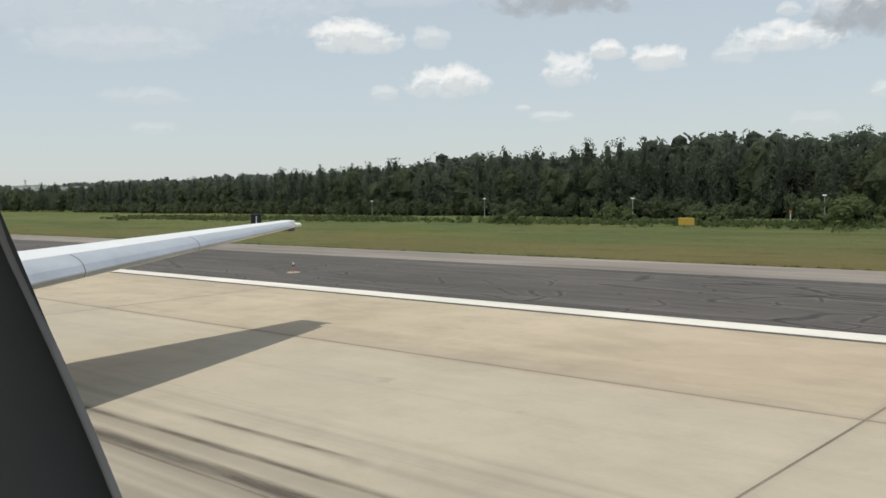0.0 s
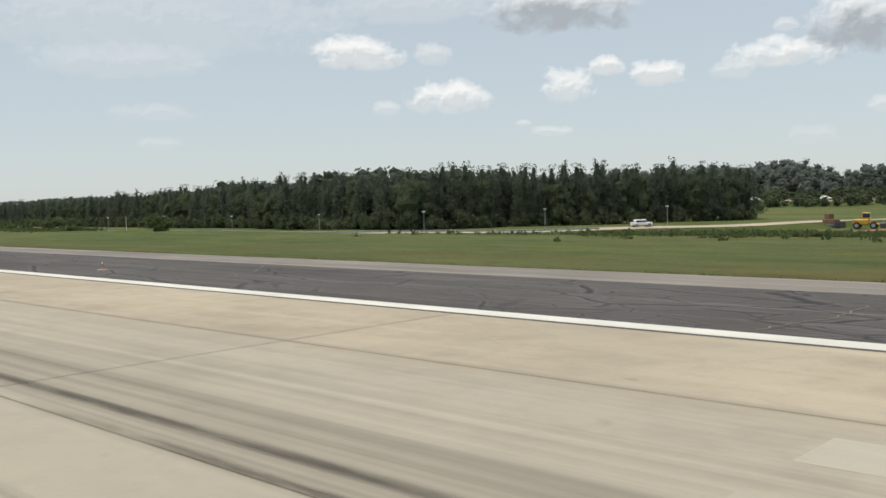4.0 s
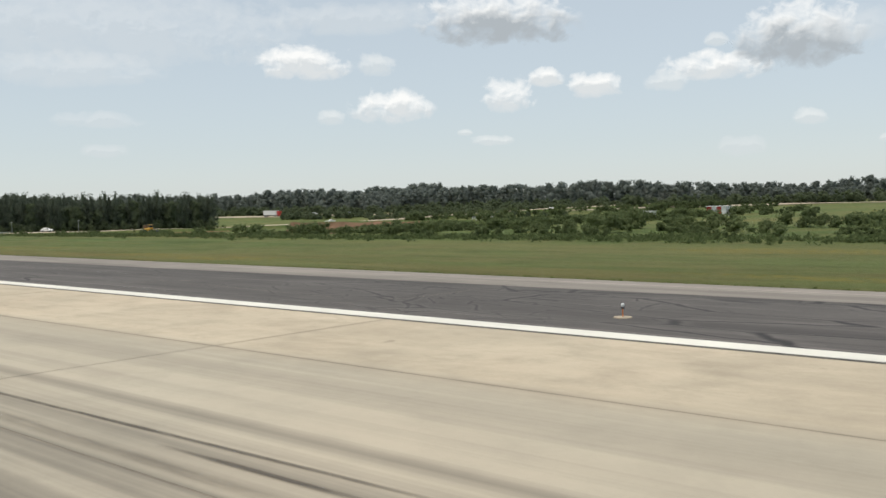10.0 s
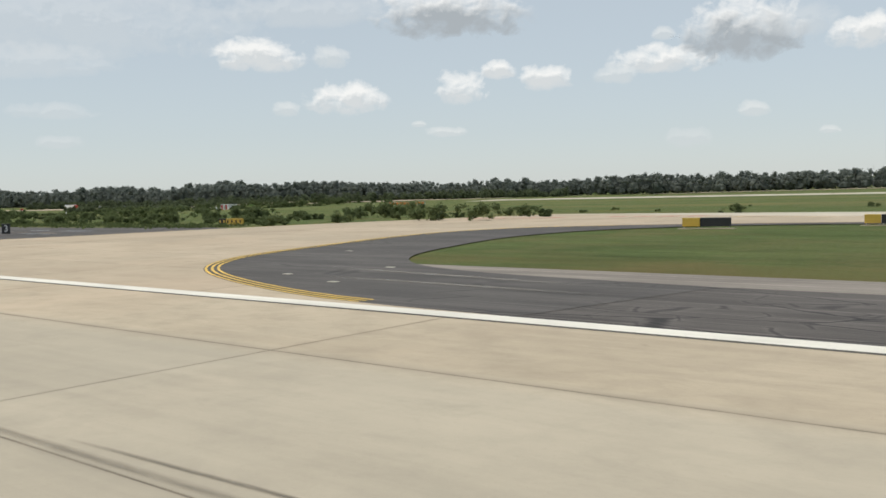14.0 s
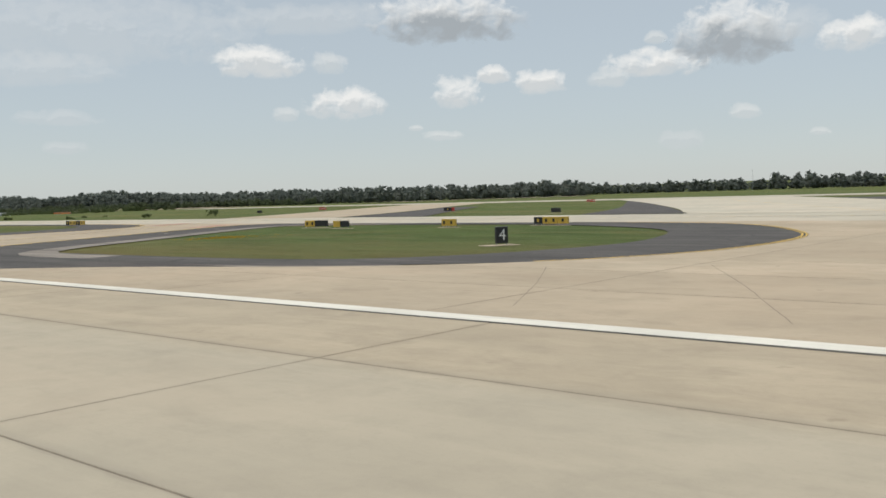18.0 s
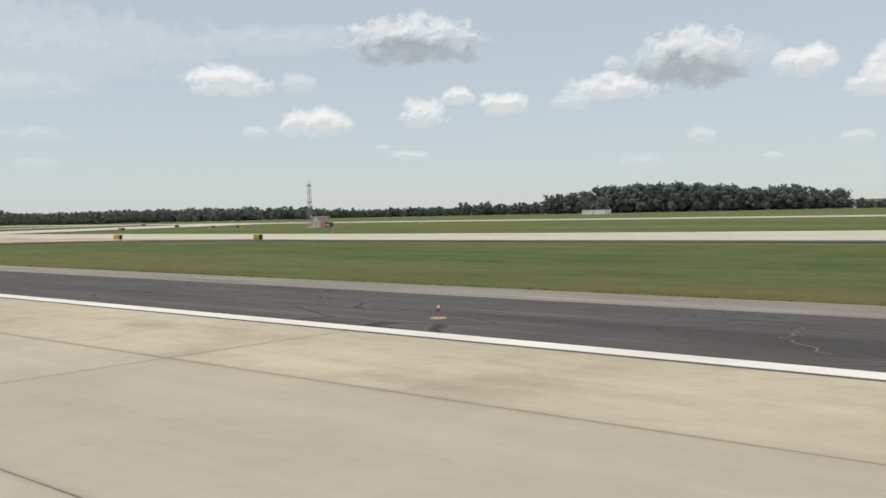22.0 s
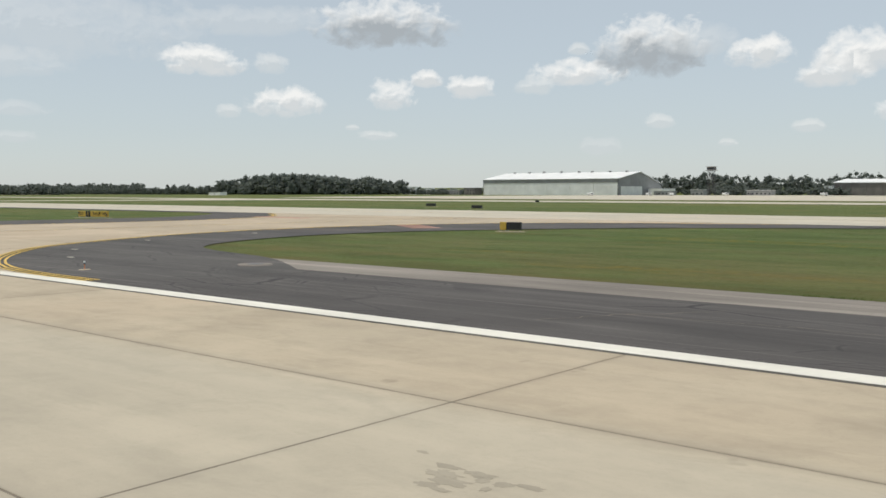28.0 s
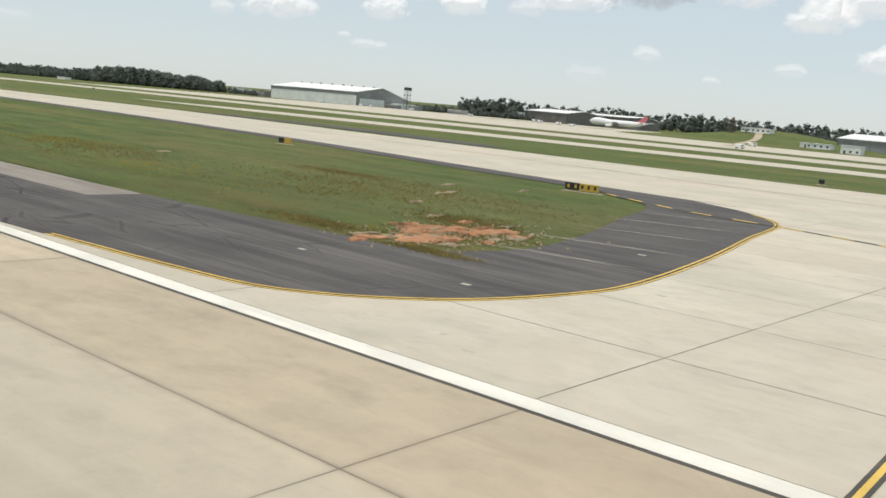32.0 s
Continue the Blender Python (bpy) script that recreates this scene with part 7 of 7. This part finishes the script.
for gx in (258.6, 259.8):
    part("gear_wheel", rods([((gx, 2.2, 0.53), (gx, 2.8, 0.53), 0.53)], 16), M_RUBBER, air)
part("gear_leg", rods([((259.2, 2.5, 0.5), (259.2, 2.4, 2.0), 0.14)], 10), M_STEEL, air)
# cabin side wall with the rounded window surround, ending in a curved lip
def rim_lean(z):
    return min(0.35, 0.198 + 0.0576 * max(0.0, (3.585 - z) / 0.1635) ** 1.1)


bm = bmesh.new()
secs = []
for x in (240, 246, 252, 258, 264, 270, 273.2, 274.0, 274.5):
    ring = []
    for r in (1.72, 1.60):
        col = []
        for k in range(41):
            a = radians(-90 + 180 * k / 40)
            z = 3.15 + r * math.sin(a)
            lean = rim_lean(z) if x > 273.5 else 0.0
            col.append(bm.verts.new((x + max(-0.2, min(0.35, lean)) - (0.34 if x > 273.9 and r > 1.65 else 0.0), r * math.cos(a), z)))
        ring.append(col)
    secs.append(ring)
for a, b in zip(secs, secs[1:]):
    for j in range(2):
        for k in range(40):
            bm.faces.new((a[j][k], a[j][k + 1], b[j][k + 1], b[j][k]))
for s in (secs[0], secs[-1]):
    for k in range(40):
        bm.faces.new((s[0][k], s[0][k + 1], s[1][k + 1], s[1][k]))
bmesh.ops.recalc_face_normals(bm, faces=bm.faces)
part("cabin_wall", bm, M_CABIN, air, "dark moulded cabin wall and window surround", smooth=True)
# thin lighter ribbon along the lip, its colour standing in for a highlight
bm = bmesh.new()
last = None
for k in range(61):
    z = 3.05 + 0.9 * k / 60
    row = []
    for r, back in ((1.6, 0.0), (1.597, 0.001), (1.595, 0.003), (1.597, 0.005), (1.5995, 0.006)):
        row.append(bm.verts.new((274.501 + rim_lean(z) - back, math.sqrt(r * r - (z - 3.15) ** 2), z)))
    if last:
        for a in range(4):
            bm.faces.new((last[a], last[a + 1], row[a + 1], row[a]))
    last = row
bmesh.ops.recalc_face_normals(bm, faces=bm.faces)
part("window_seal", bm, plain("rim_highlight_grey", (0.16, 0.16, 0.165), 0.5, var=0.2), air, "pale grey strip painted as the highlight on the window rim", smooth=True)

# ---- clouds: a plain backdrop far beyond the airfield ----
def cloud_material(name, light, dark, veil, base, rag=2.6):
    m = bpy.data.materials.new(name)
    m.use_nodes = True
    n, l = m.node_tree.nodes, m.node_tree.links
    n.remove(n["Principled BSDF"])
    tc = n.new("ShaderNodeTexCoord")
    inf = n.new("ShaderNodeObjectInfo")
    sep = n.new("ShaderNodeSeparateXYZ")
    l.new(tc.outputs["Generated"], sep.inputs[0])
    gx = math_node(n, l, "MULTIPLY_ADD", sep.outputs[0], 2.0)
    gx.node.inputs[2].default_value = -1.0
    gy = math_node(n, l, "MULTIPLY_ADD", sep.outputs[2], 2.0)
    gy.node.inputs[2].default_value = -0.78
    low = math_node(n, l, "MULTIPLY", math_node(n, l, "MINIMUM", gy, 0.0), 1.0)
    e = math_node(n, l, "SUBTRACT", 1.0, math_node(n, l, "ADD", math_node(n, l, "MULTIPLY", gx, gx), math_node(n, l, "MULTIPLY", gy, gy)))
    e = math_node(n, l, "SUBTRACT", e, math_node(n, l, "MULTIPLY", math_node(n, l, "MULTIPLY", low, low), 1.6))
    off = n.new("ShaderNodeVectorMath")
    off.operation = "ADD"
    cmb = n.new("ShaderNodeCombineXYZ")
    l.new(math_node(n, l, "MULTIPLY", inf.outputs["Random"], 37.0), cmb.inputs[1])
    mp = n.new("ShaderNodeMapping")
    mp.inputs["Scale"].default_value = (0.0054 / K, 0.0054 / K, 0.0070 / K)
    l.new(tc.outputs["Object"], mp.inputs["Vector"])
    l.new(mp.outputs["Vector"], off.inputs[0])
    l.new(cmb.outputs[0], off.inputs[1])
    big = noise_tex(n, l, off.outputs[0], 1.0, 8, 0.56, 0.3)
    d = math_node(n, l, "ADD", e, math_node(n, l, "MULTIPLY", math_node(n, l, "SUBTRACT", big, 0.53), rag))
    al = ramp(n, l, d, (0.06, 0.0), (0.36, 0.5), (0.86, 1.0))
    side = ramp(n, l, math_node(n, l, "MULTIPLY", gx, gx), (0.55, 1.0), (0.98, 0.0))
    rise = ramp(n, l, sep.outputs[2], (0.02, 0.0), (0.16, 1.0), (0.8, 1.0), (0.98, 0.0))
    al = math_node(n, l, "MULTIPLY", math_node(n, l, "MULTIPLY", al, veil), math_node(n, l, "MULTIPLY", side, rise))
    up = n.new("ShaderNodeVectorMath")
    up.operation = "ADD"
    l.new(off.outputs[0], up.inputs[0])
    up.inputs[1].default_value = (-0.10, 0.0, 0.16)
    # sunlit tops and shaded bases are painted into the glowing colour
    above = noise_tex(n, l, up.outputs[0], 1.0, 5, 0.5, 0.3)
    lit = math_node(n, l, "MULTIPLY", math_node(n, l, "SUBTRACT", big, above), 1.3)
    sh = math_node(n, l, "ADD", math_node(n, l, "MULTIPLY", gy, 0.8), lit)
    sh = math_node(n, l, "ADD", sh, math_node(n, l, "MULTIPLY", math_node(n, l, "SUBTRACT", 0.75, d), 0.35))
    col = mix(n, l, dark, light, ramp(n, l, sh, (base - 0.30, 0.0), (base + 0.35, 1.0)))
    em = n.new("ShaderNodeEmission")
    l.new(col, em.inputs["Color"])
    tr = n.new("ShaderNodeBsdfTransparent")
    mx = n.new("ShaderNodeMixShader")
    l.new(al, mx.inputs[0])
    l.new(tr.outputs[0], mx.inputs[1])
    l.new(em.outputs[0], mx.inputs[2])
    l.new(mx.outputs[0], n["Material Output"].inputs["Surface"])
    return m


CLOUD_KINDS = [cloud_material("cloud_bright", (0.96, 0.96, 0.94), (0.70, 0.73, 0.74), 0.95, -0.12), cloud_material("cloud_thin", (0.84, 0.86, 0.85), (0.68, 0.72, 0.73), 0.6, -0.2),
               cloud_material("cloud_heavy", (0.92, 0.93, 0.92), (0.42, 0.46, 0.49), 0.97, 0.16), cloud_material("cloud_veil", (0.76, 0.79, 0.80), (0.66, 0.70, 0.72), 0.42, -0.2, 2.0)]
CLOUDS_BACK = [
    (-5568, 5340, 1287, 1122, 428, 0), (-5152, 5822, 1268, 462, 328, 1), (-5098, 5945, 904, 1023, 442, 0),
    (-5470, 5550, 805, 343, 214, 1), (-4342, 6523, 1660, 1640, 700, 2), (-4333, 6635, 981, 693, 442, 0),
    (-4053, 6830, 1132, 436, 285, 0), (-3717, 7081, 1056, 693, 371, 0), (-4466, 6574, 574, 528, 143, 1),
    (-4651, 6407, 648, 198, 93, 1), (-3179, 7415, 1052, 528, 285, 1), (-2801, 7603, 1161, 1254, 385, 0),
    (-2179, 7850, 1392, 1221, 820, 2), (-2785, 7576, 1370, 304, 171, 1), (-1283, 8179, 1284, 792, 442, 0),
]
CLOUDS_AHEAD = [
    (-2130, 7963, 682, 383, 200, 1), (-6454, 3873, 1628, 4091, 1069, 3), (-1557, 8183, 474, 238, 114, 1),
    (-692, 8353, 1089, 858, 428, 0), (-896, 8356, 611, 396, 185, 1), (-422, 8384, 1234, 1188, 570, 0),
    (-2640, 7755, 471, 462, 285, 3), (-6561, 3969, 526, 462, 171, 3), (-6624, 3690, 1207, 1716, 428, 3),
    (-6558, 3931, 790, 858, 214, 3), (13, 8505, 760, 1056, 428, 0), (-1773, 7999, 1425, 792, 428, 3),
    (-5238, 5624, 1676, 1716, 428, 3),
]
for x, y, z, w, h, kind in CLOUDS_BACK + CLOUDS_AHEAD:
    if kind < 2:
        w, h = w * 0.84, h * 0.98
    bm = bmesh.new()
    n = 8
    grid = [[bm.verts.new((w * (i / n - 0.5), 0.06 * w * (1 - (2 * i / n - 1) ** 2), h * (j / 4 - 0.5))) for i in range(n + 1)] for j in range(5)]
    for j in range(4):
        for i in range(n):
            bm.faces.new((grid[j][i], grid[j][i + 1], grid[j + 1][i + 1], grid[j + 1][i]))
    ob = single("backdrop_cloud", bm, CLOUD_KINDS[kind], "soft white fair-weather cloud", "cloud", kind="structure")
    ob.matrix_basis = pose(K * x, K * y, K * z, 0, 0, math.degrees(math.atan2(-(x - 1051), y)))
    ob.visible_shadow = False
